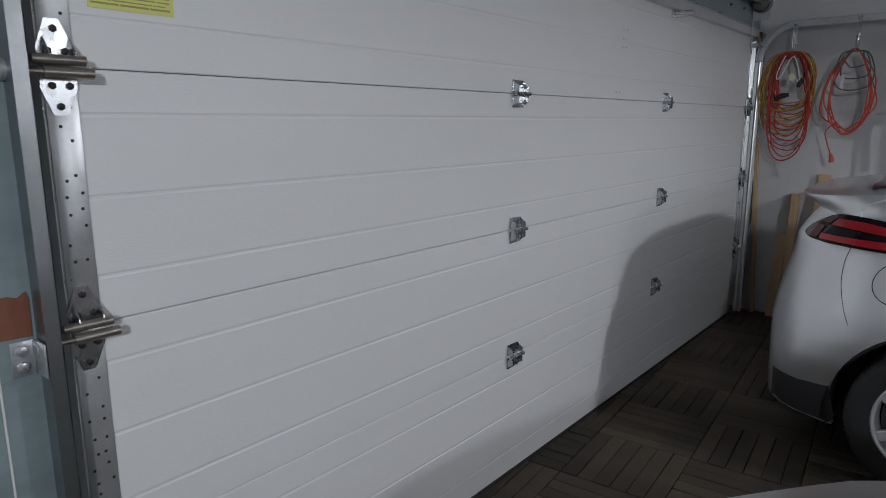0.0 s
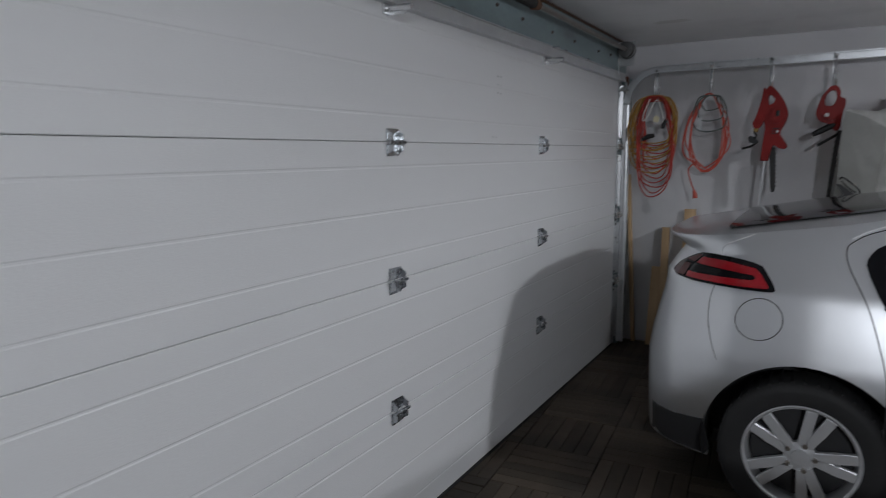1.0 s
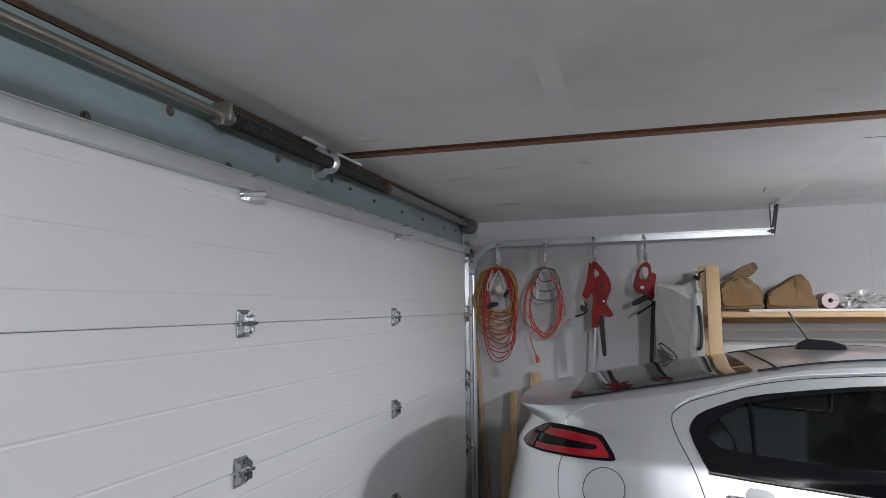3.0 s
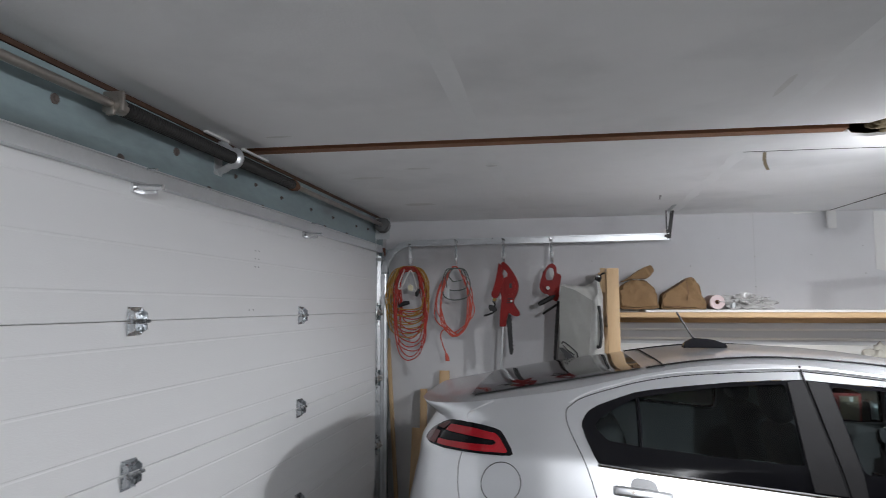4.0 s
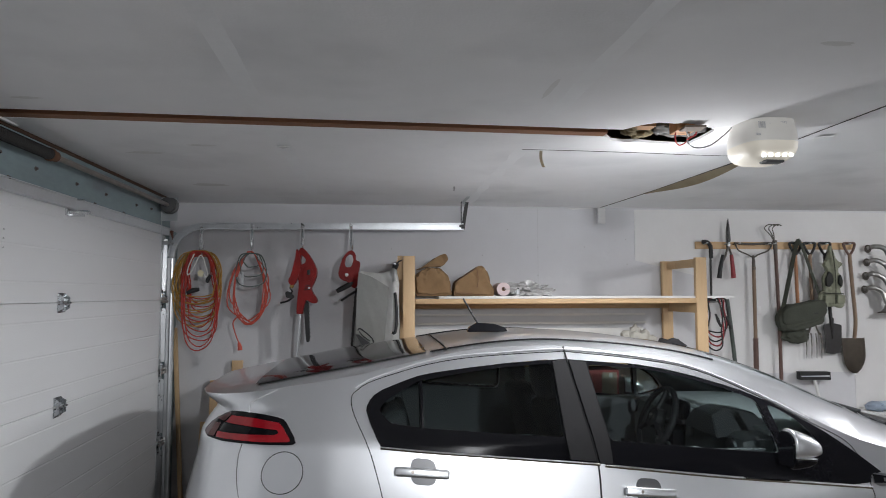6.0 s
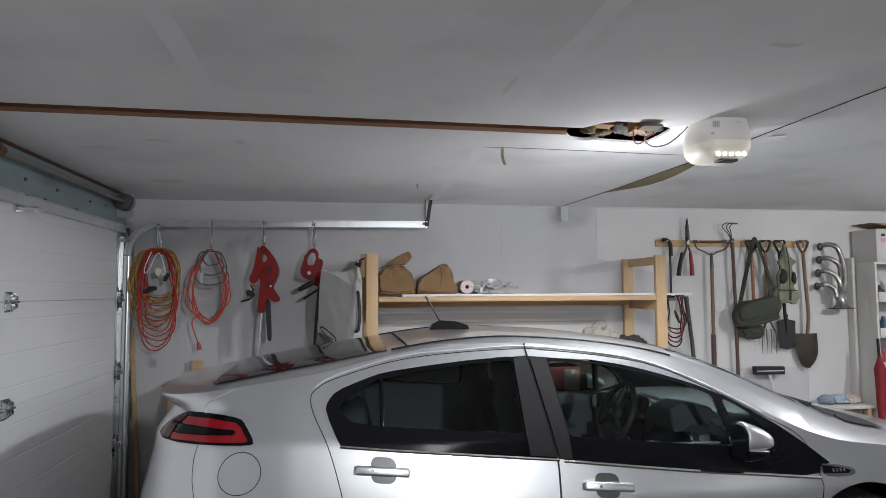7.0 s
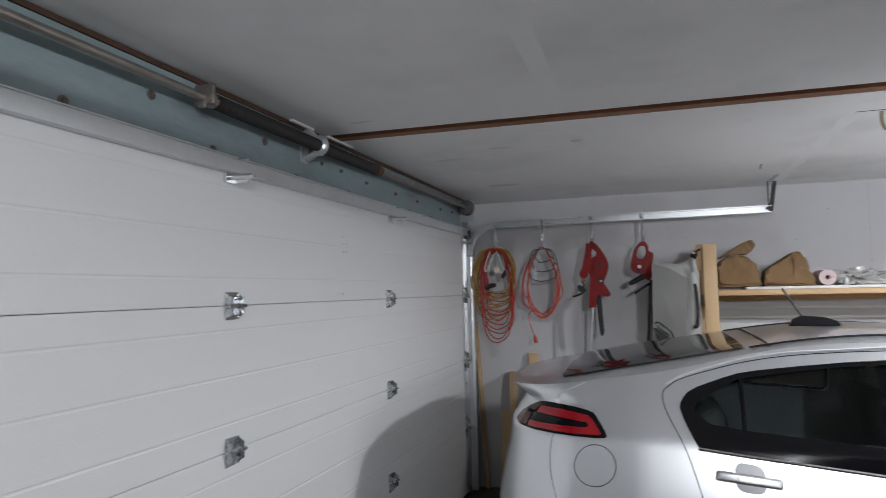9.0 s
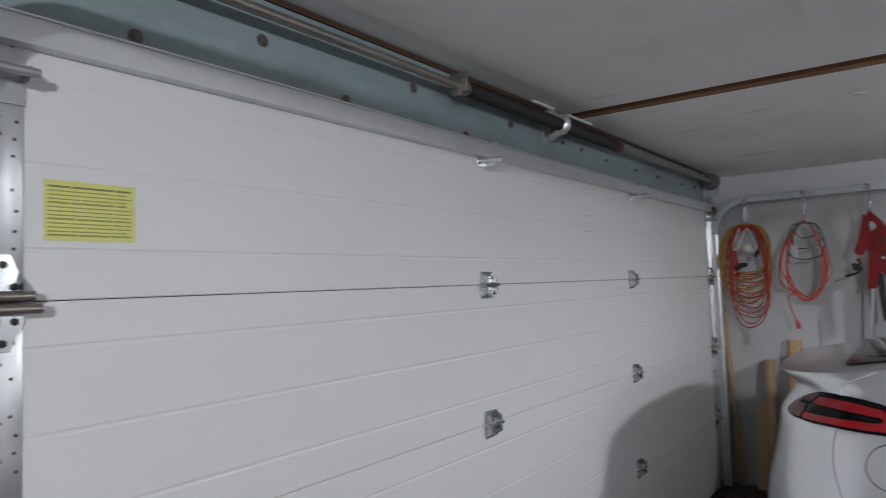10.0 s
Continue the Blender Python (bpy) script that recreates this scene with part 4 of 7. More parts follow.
part("cowl", top_patch(4.27, 4.50, -0.84, 0.84, 0.008), PLASTIC, car, "black plastic windscreen cowl")
part("roof_gap", tube(bmesh.new(), [top_point(1.98, u / 10, 0.003) for u in range(-9, 10)], 0.004, 6), SEAM, car)
for s in (-1, 1):
    part("roof_rail_strip", tube(bmesh.new(), [top_point(x / 20, s * 0.86, 0.003) for x in range(38, 68)], 0.005, 6), SATIN_BLACK, car)
    part("wiper", tube(bmesh.new(), [top_point(4.24, s * 0.1 - 0.1, 0.03), top_point(4.20, s * 0.1 - 0.75, 0.02)], 0.008, 6), PLASTIC, car)


def bevelled_hull(poly, y, half, low=1.428, tall=0.054):
    """A low fin: a side outline that narrows towards its top."""
    bm = prism(poly, y - half, y + half)
    for v in bm.verts:
        v.co.y = y + (v.co.y - y) * (1 - 0.6 * (v.co.z - low) / tall)
    bmesh.ops.bevel(bm, geom=bm.edges[:], offset=0.005, segments=2, affect="EDGES", clamp_overlap=True)
    return bm


ant = bevelled_hull([(2.165, 1.428), (2.18, 1.458), (2.225, 1.482), (2.33, 1.474), (2.395, 1.452), (2.405, 1.428)], CAR_Y, 0.034)
antenna = part("antenna", ant, GLOSS_BLACK, car, "dark roof antenna base with thin mast")
part("mast", rod((2.235, CAR_Y, 1.47), (2.145, CAR_Y, 1.625), 0.0055, 8), PLASTIC, antenna)


def wheel_thing(x, z, s, parent):
    yc = CAR_Y + s * 0.815
    w = thing("wheel", (x, yc, z), "", "")
    tyre = lathe([(0.222, -0.095), (0.275, -0.104), (0.302, -0.098), (0.316, -0.08), (0.318, 0.0), (0.316, 0.08), (0.302, 0.098), (0.275, 0.104), (0.222, 0.095)], (x, yc, z), "y", 56, ring=True)
    part("tyre", tyre, RUBBER, w, "black rubber tyre")
    groove = bmesh.new()
    for k in range(44):
        a = 2 * math.pi * k / 44
        c = Matrix.Translation((x, yc, z)) @ Matrix.Rotation(a, 4, "Y") @ Matrix.Translation((0, 0, 0.316))
        box(groove, (-0.004, -0.085, -0.004), (0.004, 0.085, 0.0035), 0, c)
    part("tread", groove, RUBBER, w)
    rim = lathe([(0.224, 0.0), (0.226, 0.088), (0.216, 0.096), (0.206, 0.090), (0.198, 0.060), (0.196, 0.0)], (x, yc, z), "y", 48, ring=True)
    if s < 0:
        bmesh.ops.scale(rim, vec=(1, -1, 1), space=Matrix.Translation((-x, -yc, -z)), verts=rim.verts)
    part("rim", rim, ALLOY, w, "silver alloy rim with paired spokes")
    part("hub_disc", lathe([(0.19, -0.02), (0.19, 0.01), (0.06, 0.02)], (x, yc + s * 0.01, z), "y", 32), PLASTIC, w)
    for k in range(5):
        for d in (-0.19, 0.19):
            a = 2 * math.pi * k / 5 + d + 0.3
            sp = bmesh.new()
            prism([(-0.020, 0.05), (0.018, 0.05), (0.026, 0.13), (0.031, 0.206), (-0.012, 0.206), (-0.016, 0.13)], -0.012, 0.016, "xz", sp)
            bmesh.ops.bevel(sp, geom=sp.edges[:], offset=0.005, segments=2, affect="EDGES")
            part("spoke", sp, ALLOY, w, m=Matrix.Translation((x, yc + s * 0.078, z)) @ Matrix.Rotation(a, 4, "Y"))
    part("hub_cap", lathe([(0.062, -0.02), (0.062, 0.008), (0.034, 0.014), (0.032, 0.020), (0.01, 0.022)], (x, yc + s * 0.072, z), "y", 28) if s > 0 else lathe([(0.01, -0.022), (0.032, -0.020), (0.034, -0.014), (0.062, -0.008), (0.062, 0.02)], (x, yc + s * 0.072, z), "y", 28), ALLOY, w)
    for k in range(5):
        a = 2 * math.pi * k / 5 + 0.3
        part("lug_nut", lathe([(0.010, -0.012), (0.010, 0.012), (0.006, 0.014)], (x + 0.055 * math.sin(a), yc + s * 0.088, z + 0.055 * math.cos(a)), "y", 6), STEEL_TUBE, w)
    w.parent = parent
    w.matrix_parent_inverse = parent.matrix_world.inverted()
    return w


for x, z in WHEELS:
    for s in (-1, 1):
        wheel_thing(x, z, s, car)

# cabin: seats, wheel and dashboard seen through the side glass
def seat_mesh(x, y):
    bm = bmesh.new()
    box(bm, (x, y - 0.24, 0.42), (x + 0.5, y + 0.24, 0.60), 0.05)
    box(bm, (-0.07, -0.23, 0.0), (0.07, 0.23, 0.58), 0.05, pose(x, y, 0.52, 0, -14, 0))
    box(bm, (-0.05, -0.13, 0.0), (0.05, 0.13, 0.19), 0.04, pose(x - 0.16, y, 1.10, 0, -8, 0))
    return bm


for x, y in ((2.70, -0.37), (2.70, 0.37), (1.85, -0.37), (1.85, 0.37)):
    part("seat", seat_mesh(x, CAR_Y + y), CABIN, car, "dark car seat with headrest", angle=60)
dash = bmesh.new()
box(dash, (3.45, CAR_Y - 0.70, 0.62), (4.1, CAR_Y + 0.70, 0.93), 0.06)
part("dashboard", dash, mat("teal_grey_dash", (0.085, 0.095, 0.097), 0.45, var=0.15), car, "dark dashboard")
part("dashboard_top", boxes(((3.62, CAR_Y - 0.66, 0.925), (4.15, CAR_Y + 0.66, 0.955)), bevel=0.012), mat("dash_top_grey", (0.17, 0.185, 0.185), 0.55, var=0.15, bump=0.2, bump_scale=150), car)
part("centre_screen", boxes(((3.42, CAR_Y - 0.16, 0.84), (3.47, CAR_Y + 0.16, 1.02)), bevel=0.02), GLOSS_BLACK, car)
part("door_card", boxes(((2.70, CAR_Y + 0.74, 0.35), (3.60, CAR_Y + 0.79, 0.92)), bevel=0.02), CABIN_LIGHT, car)
sw = bmesh.new()
m = pose(3.16, CAR_Y - 0.37, 0.97, 0, -66, 0)
tube(sw, [m @ Vector((0.175 * math.cos(a), 0.175 * math.sin(a), 0)) for a in [2 * math.pi * i / 36 for i in range(36)]], 0.016, 10, True)
for a in (0, 120, 240):
    rod(m @ Vector((0, 0, 0.02)), m @ Vector((0.175 * math.cos(radians(a)), 0.175 * math.sin(radians(a)), 0)), 0.016, 8, sw)
part("instrument_hood", bevelled_hull([(3.40, 0.90), (3.42, 1.0), (3.50, 1.035), (3.66, 1.01), (3.72, 0.93)], CAR_Y - 0.37, 0.19, 0.90, 0.135), CABIN, car, "dark instrument hood")
stack = part("centre_stack", boxes(((3.36, CAR_Y - 0.13, 0.55), (3.45, CAR_Y + 0.13, 0.86)), bevel=0.025), GLOSS_BLACK, car, "gloss black centre stack")
for i in range(4):
    for k in range(3):
        part("button", boxes(((3.352, CAR_Y - 0.10 + 0.055 * i, 0.66 + 0.05 * k), (3.362, CAR_Y - 0.065 + 0.055 * i, 0.678 + 0.05 * k)), bevel=0.003), CHROME if (i + k) % 4 == 0 else CABIN_LIGHT, stack)
for y in (-0.62, -0.17, 0.17, 0.62):
    vent = part("air_vent", lathe([(0.044, -0.012), (0.05, 0.0), (0.044, 0.012), (0.034, 0.004)], (3.445, CAR_Y + y, 0.87), "x", 20), CHROME if abs(y) > 0.5 else CABIN_LIGHT, car, "round air vent")
    part("slat", boxes(((3.436, CAR_Y + y - 0.034, 0.866), (3.446, CAR_Y + y + 0.034, 0.874))), PLASTIC, vent)
part("stalk", rod((3.20, CAR_Y - 0.40, 0.96), (3.22, CAR_Y - 0.56, 0.99), 0.010, 8), PLASTIC, car)
part("door_top", boxes(((2.72, CAR_Y - 0.80, 0.88), (3.52, CAR_Y - 0.76, 0.90)), bevel=0.008), CABIN, car)
part("gear_lever", tube(bmesh.new(), [(3.10, CAR_Y, 0.60), (3.12, CAR_Y, 0.72), (3.13, CAR_Y, 0.78)], [0.015, 0.018, 0.03], 10), PLASTIC, car, "black gear lever")
steer = part("steering_wheel", sw, PLASTIC, car, "black steering wheel")
part("boss", lathe([(0.06, -0.02), (0.055, 0.03)], (0, 0, 0), "z", 20), PLASTIC, steer, m=m)
part("emblem", lathe([(0.022, 0.0), (0.022, 0.008)], (0, 0, 0), "z", 20), CHROME, steer, m=m @ Matrix.Translation((0, 0, 0.03)))
part("inner_mirror", boxes(((3.55, CAR_Y - 0.11, 1.20), (3.58, CAR_Y + 0.11, 1.27)), bevel=0.012), CABIN, car)

# ---- second car: only its rear corner comes into view ----
PLAN_2 = [(1.02, 0.30), (1.08, 0.44), (1.16, 0.56), (1.25, 0.68), (1.33, 0.78), (1.42, 0.85), (1.7, 0.88), (5.0, 0.88), (5.6, 0.80), (5.85, 0.5)]
EDGE_2 = [(1.02, 0.95), (1.2, 1.01), (1.6, 1.03), (2.6, 1.05), (3.6, 1.30), (4.3, 1.34), (5.0, 0.98), (5.7, 0.85), (5.85, 0.7)]
CROWN_2 = [(1.02, 0.965), (1.2, 1.035), (1.6, 1.055), (2.6, 1.08), (3.6, 1.36), (4.3, 1.40), (5.0, 1.02), (5.7, 0.88), (5.85, 0.72)]
CAR_2_Y = -0.15
second_car = thing("car", (3.4, CAR_2_Y, 0), "grey silver saloon car parked in the other bay", "car")
part("body", shell(CAR_2_Y, PLAN_2, EDGE_2, CROWN_2, 0.22, lambda x, z: 0.0), [SILVER_2, CABIN], second_car)
part("boot_gap", tube(bmesh.new(), [(x, CAR_2_Y + half_width(x, lerp(x, EDGE_2), PLAN_2) * 0.86, lerp(x, EDGE_2) + (lerp(x, CROWN_2) - lerp(x, EDGE_2)) * across(0.86) + 0.002) for x in [1.2 + 0.1 * i for i in range(12)]], 0.004, 6), SEAM, second_car)
for wx in (1.95, 4.95):
    for s in (-1, 1):
        part("tyre", lathe([(0.20, -0.10), (0.29, -0.10), (0.315, -0.08), (0.315, 0.08), (0.29, 0.10), (0.20, 0.10)], (wx, CAR_2_Y + s * 0.79, 0.315), "y", 40, ring=True), RUBBER, second_car, "black tyre")
        part("rim", lathe([(0.20, -0.06), (0.205, 0.09), (0.05, 0.06)], (wx, CAR_2_Y + s * 0.79, 0.315), "y", 32), ALLOY, second_car)


def car_2_patch(xs, low, high, s, name, material):
    """A panel on the second car's flank, following its surface."""
    bm = bmesh.new()
    rows = [[bm.verts.new((x, CAR_2_Y + s * (half_width(x, z, PLAN_2) + 0.004), z)) for z in [low(x) + (high(x) - low(x)) * k / 4 for k in range(5)]] for x in xs]
    for a, b in zip(rows, rows[1:]):
        for j in range(4):
            bm.faces.new((a[j], a[j + 1], b[j + 1], b[j]))
    part(name, bm, material, second_car)


for s in (-1, 1):
    for xa, xb in ((2.85, 3.45), (3.52, 4.45)):
        car_2_patch([xa + (xb - xa) * i / 10 for i in range(11)], lambda x: 0.99, lambda x: max(lerp(x, EDGE_2) - 0.05, 1.0), s, "side_window", HATCH_GLASS)
    car_2_patch([1.10 + 0.03 * i for i in range(9)], lambda x: 0.78, lambda x: 0.90, s, "tail_lamp", RED_LENS)
    car_2_patch([5.45 + 0.03 * i for i in range(9)], lambda x: 0.60, lambda x: 0.70, s, "head_lamp", CLEAR_LENS)


def car_2_top(xa, xb, name):
    bm = bmesh.new()
    rows = []
    for i in range(15):
        x = xa + (xb - xa) * i / 14
        ze, zc = lerp(x, EDGE_2), lerp(x, CROWN_2)
        he = half_width(x, ze, PLAN_2)
        rows.append([bm.verts.new((x, CAR_2_Y + he * u / 10, ze + (zc - ze) * across(u / 10) + 0.006)) for u in range(-8, 9)])
    for a, b in zip(rows, rows[1:]):
        for j in range(16):
            bm.faces.new((a[j], a[j + 1], b[j + 1], b[j]))
    part(name, bm, HATCH_GLASS, second_car)


car_2_top(2.68, 3.52, "rear_window")
car_2_top(4.38, 4.95, "windscreen")

# ---- ceiling fittings ----
OPENER_WHITE = mat("cream_plastic_housing", (0.80, 0.78, 0.73), 0.35, var=0.03)
LENS = glow("warm_diffuser_lens", (0.62, 0.58, 0.50), 0.32)
LED = glow("led_glow", (1.0, 1.0, 1.0), 4.0)
LABEL_GREY = mat("grey_label", (0.55, 0.55, 0.56), 0.5, var=0.05)
opener = thing("garage_door_opener", (3.315, 2.36, CEIL_Z), "white ceiling light unit with glowing diffuser and bright leds", "ceiling light")


def pill(bm, c, half, z0, z1, levels, power=3.2, n=40):
    """A rounded-square drum: levels are (height share, size share)."""
    rings = []
    for h, k in levels:
        ring = []
        for j in range(n):
            a = 2 * math.pi * j / n
            ca, sa = math.cos(a), math.sin(a)
            q = (abs(ca) ** power + abs(sa) ** power) ** (-1 / power)
            ring.append(bm.verts.new((c[0] + half[0] * k * q * ca, c[1] + half[1] * k * q * sa, z0 + (z1 - z0) * h)))
        rings.append(ring)
    for a, b in zip(rings, rings[1:]):
        for j in range(n):
            bm.faces.new((a[j], a[(j + 1) % n], b[(j + 1) % n], b[j]))
    bm.faces.new(rings[0])
    bm.faces.new(rings[-1][::-1])
    return bm


part("housing", pill(bmesh.new(), (3.325, 2.35), (0.122, 0.135), 2.40, 2.30, [(0, 0.9), (0.2, 0.93), (0.6, 0.985), (1.0, 1.0)]), OPENER_WHITE, opener)
part("diffuser", pill(bmesh.new(), (3.325, 2.35), (0.122, 0.135), 2.2998, 2.222, [(0, 1.0), (0.3, 0.985), (0.55, 0.93), (0.8, 0.80), (0.93, 0.66), (1.0, 0.5)]), LENS, opener, "glowing cream diffuser")
part("bezel", boxes(((3.285, 2.258, 2.213), (3.37, 2.31, 2.225)), bevel=0.004), PLASTIC, opener, "dark sensor bezel")
for k in range(5):
    part("led", lathe([(0.004, -0.007), (0.008, -0.004), (0.0085, 0.006)], (3.262 + k * 0.031, 2.236, 2.236 + 0.001 * k), "z", 14), LED, opener, "bright led")
for k, (x, w, h) in enumerate(((3.235, 0.035, 0.028), (3.285, 0.030, 0.022), (3.335, 0.03, 0.03), (3.225, 0.02, 0.01))):
    z = 2.352 - (0.032 if k == 3 else 0)
    for i in range(4):
        part("print_bar", boxes(((x + w * i / 4, 2.224, z), (x + w * i / 4 + w * 0.12, 2.2255, z + h))), LABEL_GREY, opener)
part("bracket", boxes(((3.44, 2.42, 2.375), (3.52, 2.45, 2.398)), bevel=0.003), OPENER_WHITE, opener)

hole_things = thing("ceiling_hole_wiring", (3.0, 2.55, CEIL_Z + 0.02), "wires and a junction box in the ceiling hole", "wiring")
part("junction_box", boxes(((2.98, 2.44, CEIL_Z - 0.012), (3.07, 2.52, CEIL_Z + 0.08)), bevel=0.004), mat("orange_brown_wood", (0.42, 0.19, 0.07), 0.6, var=0.3), hole_things, "orange brown box")
part("cover_plate", prism([(2.97, 2.34), (3.06, 2.33), (3.07, 2.41), (2.98, 2.42)], CEIL_Z - 0.022, CEIL_Z - 0.014, "xy"), mat("brown_board", (0.16, 0.12, 0.09), 0.8, var=0.2), hole_things, "loose board piece")
WIRE_GREY, WIRE_RED, WIRE_WHITE = mat("grey_wire", (0.25, 0.25, 0.25), 0.5), mat("red_wire", (0.45, 0.03, 0.03), 0.5), mat("white_wire", (0.7, 0.69, 0.66), 0.5)
for mt, pts in ((WIRE_RED, [(3.05, 2.48, 2.39), (3.06, 2.50, 2.36), (3.03, 2.52, 2.34), (3.0, 2.50, 2.36), (2.99, 2.47, 2.40)]), (WIRE_WHITE, [(3.03, 2.45, 2.39), (3.05, 2.47, 2.37), (3.06, 2.48, 2.40)]),
                (WIRE_GREY, [(3.04, 2.46, 2.39), (3.06, 2.50, 2.35), (3.10, 2.50, 2.325), (3.15, 2.46, 2.33), (3.19, 2.40, 2.37), (3.20, 2.37, 2.39)]), (WIRE_RED, [(3.06, 2.44, 2.405), (3.08, 2.46, 2.38), (3.05, 2.49, 2.36)])):
    part("wire", tube(bmesh.new(), spline(pts, 6), 0.0032, 6), mt, hole_things)
ins = bmesh.new()
for i, (x, y, r) in enumerate(((2.83, 2.60, 0.035), (2.885, 2.62, 0.042), (2.80, 2.53, 0.03))):
    lump(ins, (x, y, CEIL_Z + 0.03), (r * 1.3, r, r * 0.8), i, 0.4, 4, 2.0)
part("insulation", ins, mat("yellowed_insulation", (0.17, 0.135, 0.075), 0.95, var=0.4, scale=20), hole_things, "yellowed insulation lumps", angle=80)
part("back_board", boxes(((2.75, 2.3, CEIL_Z + 0.10), (3.3, 2.8, CEIL_Z + 0.12))), SMUDGE, hole_things)

# seams, cracks and smudges of the ceiling
def strip(pts, w, z, mt, name, t=0.0015):
    bm = bmesh.new()
    pts = [Vector((x, y, 0)) for x, y in pts]
    rows = []
    for i, p in enumerate(pts):
        d = (pts[min(i + 1, len(pts) - 1)] - pts[max(i - 1, 0)]).normalized()
        nn = Vector((-d.y, d.x, 0))
        ww = w[i] if isinstance(w, (list, tuple)) else w
        rows.append([bm.verts.new((q.x, q.y, zz)) for q, zz in ((p - nn * ww / 2, z), (p + nn * ww / 2, z), (p + nn * ww / 2, z - t), (p - nn * ww / 2, z - t))])
    for a, b in zip(rows, rows[1:]):
        for j in range(4):
            bm.faces.new((a[j], a[(j + 1) % 4], b[(j + 1) % 4], b[j]))
    bm.faces.new(rows[0])
    bm.faces.new(rows[-1][::-1])
    return part(name, bm, mt, ceiling)


random.seed(11)
for x, ya, yb in ((1.16, -3.5, 2.42), (1.16, 2.60, 5.0), (2.36, -2.5, 2.35), (2.38, 2.78, 5.0)):
    n = 16
    strip([(x + random.uniform(-0.006, 0.006), ya + (yb - ya) * i / n) for i in range(n + 1)], [random.uniform(0.05, 0.085) for _ in range(n + 1)], CEIL_Z - 0.0002, TAPE, "joint_tape", 0.0002)
strip([(2.38, 2.93), (2.7, 2.935), (3.0, 2.95), (3.35, 2.975), (3.55, 2.98)], [0.006, 0.008, 0.010, 0.009, 0.005], CEIL_Z - 0.0002, CRACK, "crack", 0.001)
strip([(3.64, 0.4), (3.66, 1.2), (3.65, 1.88), (3.66, 2.4), (3.67, 2.9), (3.66, 3.3), (3.64, 4.1), (3.57, 5.09)], [0.005, 0.009, 0.011, 0.010, 0.016, 0.018, 0.018, 0.012], CEIL_Z - 0.0002, CRACK, "crack", 0.001)
loose = bmesh.new()
rows = []
for i in range(15):
    t = i / 14
    x, y = 3.68 - 0.05 * t, 2.95 + 1.35 * t
    dz = 0.035 * math.sin(math.pi * t) ** 1.3
    w = 0.008 + 0.045 * math.sin(math.pi * t)
    rows.append([loose.verts.new((x - w * 0.1, y, CEIL_Z - 0.002)), loose.verts.new((x + w, y, CEIL_Z - 0.003 - dz))])
for a, b in zip(rows, rows[1:]):
    loose.faces.new((a[0], a[1], b[1], b[0]))
bmesh.ops.solidify(loose, geom=loose.faces[:], thickness=0.0015)
part("peeling_tape", loose, PAPER_TAPE, ceiling, "peeling brown paper tape")
curl = bmesh.new()
rows = []
for i in range(12):
    t = i / 11
    rows.append([curl.verts.new((2.475 + 0.025 * t + k * 0.016, 2.945 + 0.04 * t + 0.03 * math.sin(3 * t), CEIL_Z - 0.002 - 0.078 * t ** 1.2)) for k in (0, 1)])
for a, b in zip(rows, rows[1:]):
    curl.faces.new((a[0], a[1], b[1], b[0]))
bmesh.ops.solidify(curl, geom=curl.faces[:], thickness=0.001)
part("tape_curl", curl, PAPER_TAPE, ceiling, "hanging curl of paper tape")
nail = bmesh.new()
prism([(1.13, 2.95), (1.165, 2.93), (1.19, 2.955), (1.155, 2.985)], CEIL_Z - 0.012, CEIL_Z - 0.008, "xy", nail)
part("paper_flap", nail, PATCH, ceiling, "torn white paper flap")
part("paper_flap", prism([(2.16, 4.10), (2.175, 4.10), (2.19, 4.28), (2.183, 4.28)], CEIL_Z - 0.006, CEIL_Z - 0.003, "xy"), SMUDGE, ceiling)
part("paper_flap", prism([(3.69, 2.50), (3.76, 2.46), (3.78, 2.53), (3.72, 2.56)], CEIL_Z - 0.014, CEIL_Z - 0.010, "xy"), TAPE, ceiling)
for x, y, a, b in ((0.30, 2.25, 0.06, 0.014), (0.42, 3.2, 0.10, 0.03), (0.75, 3.0, 0.07, 0.02), (0.5, 4.2, 0.12, 0.05), (2.26, 1.95, 0.012, 0.10), (3.0, 1.45, 0.05, 0.02)):
    rr = [1 + 0.35 * noise.noise(Vector((i * 0.7, x * 9, y))) for i in range(18)]
    part("smudge", prism([(x + a * rr[i] * math.cos(2 * math.pi * i / 18), y + b * rr[i] * math.sin(2 * math.pi * i / 18)) for i in range(18)], CEIL_Z - 0.0004, CEIL_Z + 0.002, "xy"), mat("ceiling_smudge", (0.74, 0.73, 0.72), 0.9, var=0.12, scale=14) if x == 0.30 else bpy.data.materials["ceiling_smudge"], ceiling)
for a, b in ((2.08, 2.27), (2.40, 2.66)):
    part("foam_scrap", boxes(((0.045, a, CEIL_Z - 0.012), (0.062, b, CEIL_Z - 0.001)), bevel=0.003), PATCH, ceiling, "white scrap along the ceiling edge")
tagged(part("wall_block", boxes(((3.545, FAR_Y - 0.03, 2.26), (3.61, FAR_Y, 2.398)), bevel=0.002), PATCH), "small white painted block at the ceiling edge", "block")
tagged(part("wall_scrap", prism([(3.28, 2.395), (3.50, 2.396), (3.50, 2.388), (3.38, 2.384), (3.33, 2.378)], FAR_Y - 0.008, FAR_Y), PATCH), "strip of torn white paper at the ceiling edge", "paper strip")

grey = bmesh.new()
for i, (x, y, r) in enumerate(((2.99, 2.60, 0.055), (3.06, 2.66, 0.05), (3.12, 2.58, 0.06), (3.15, 2.68, 0.04), (3.09, 2.50, 0.045))):
    lump(grey, (x, y, CEIL_Z + 0.045), (r * 1.3, r, r * 0.5), i + 20, 0.5, 3, 2.5)
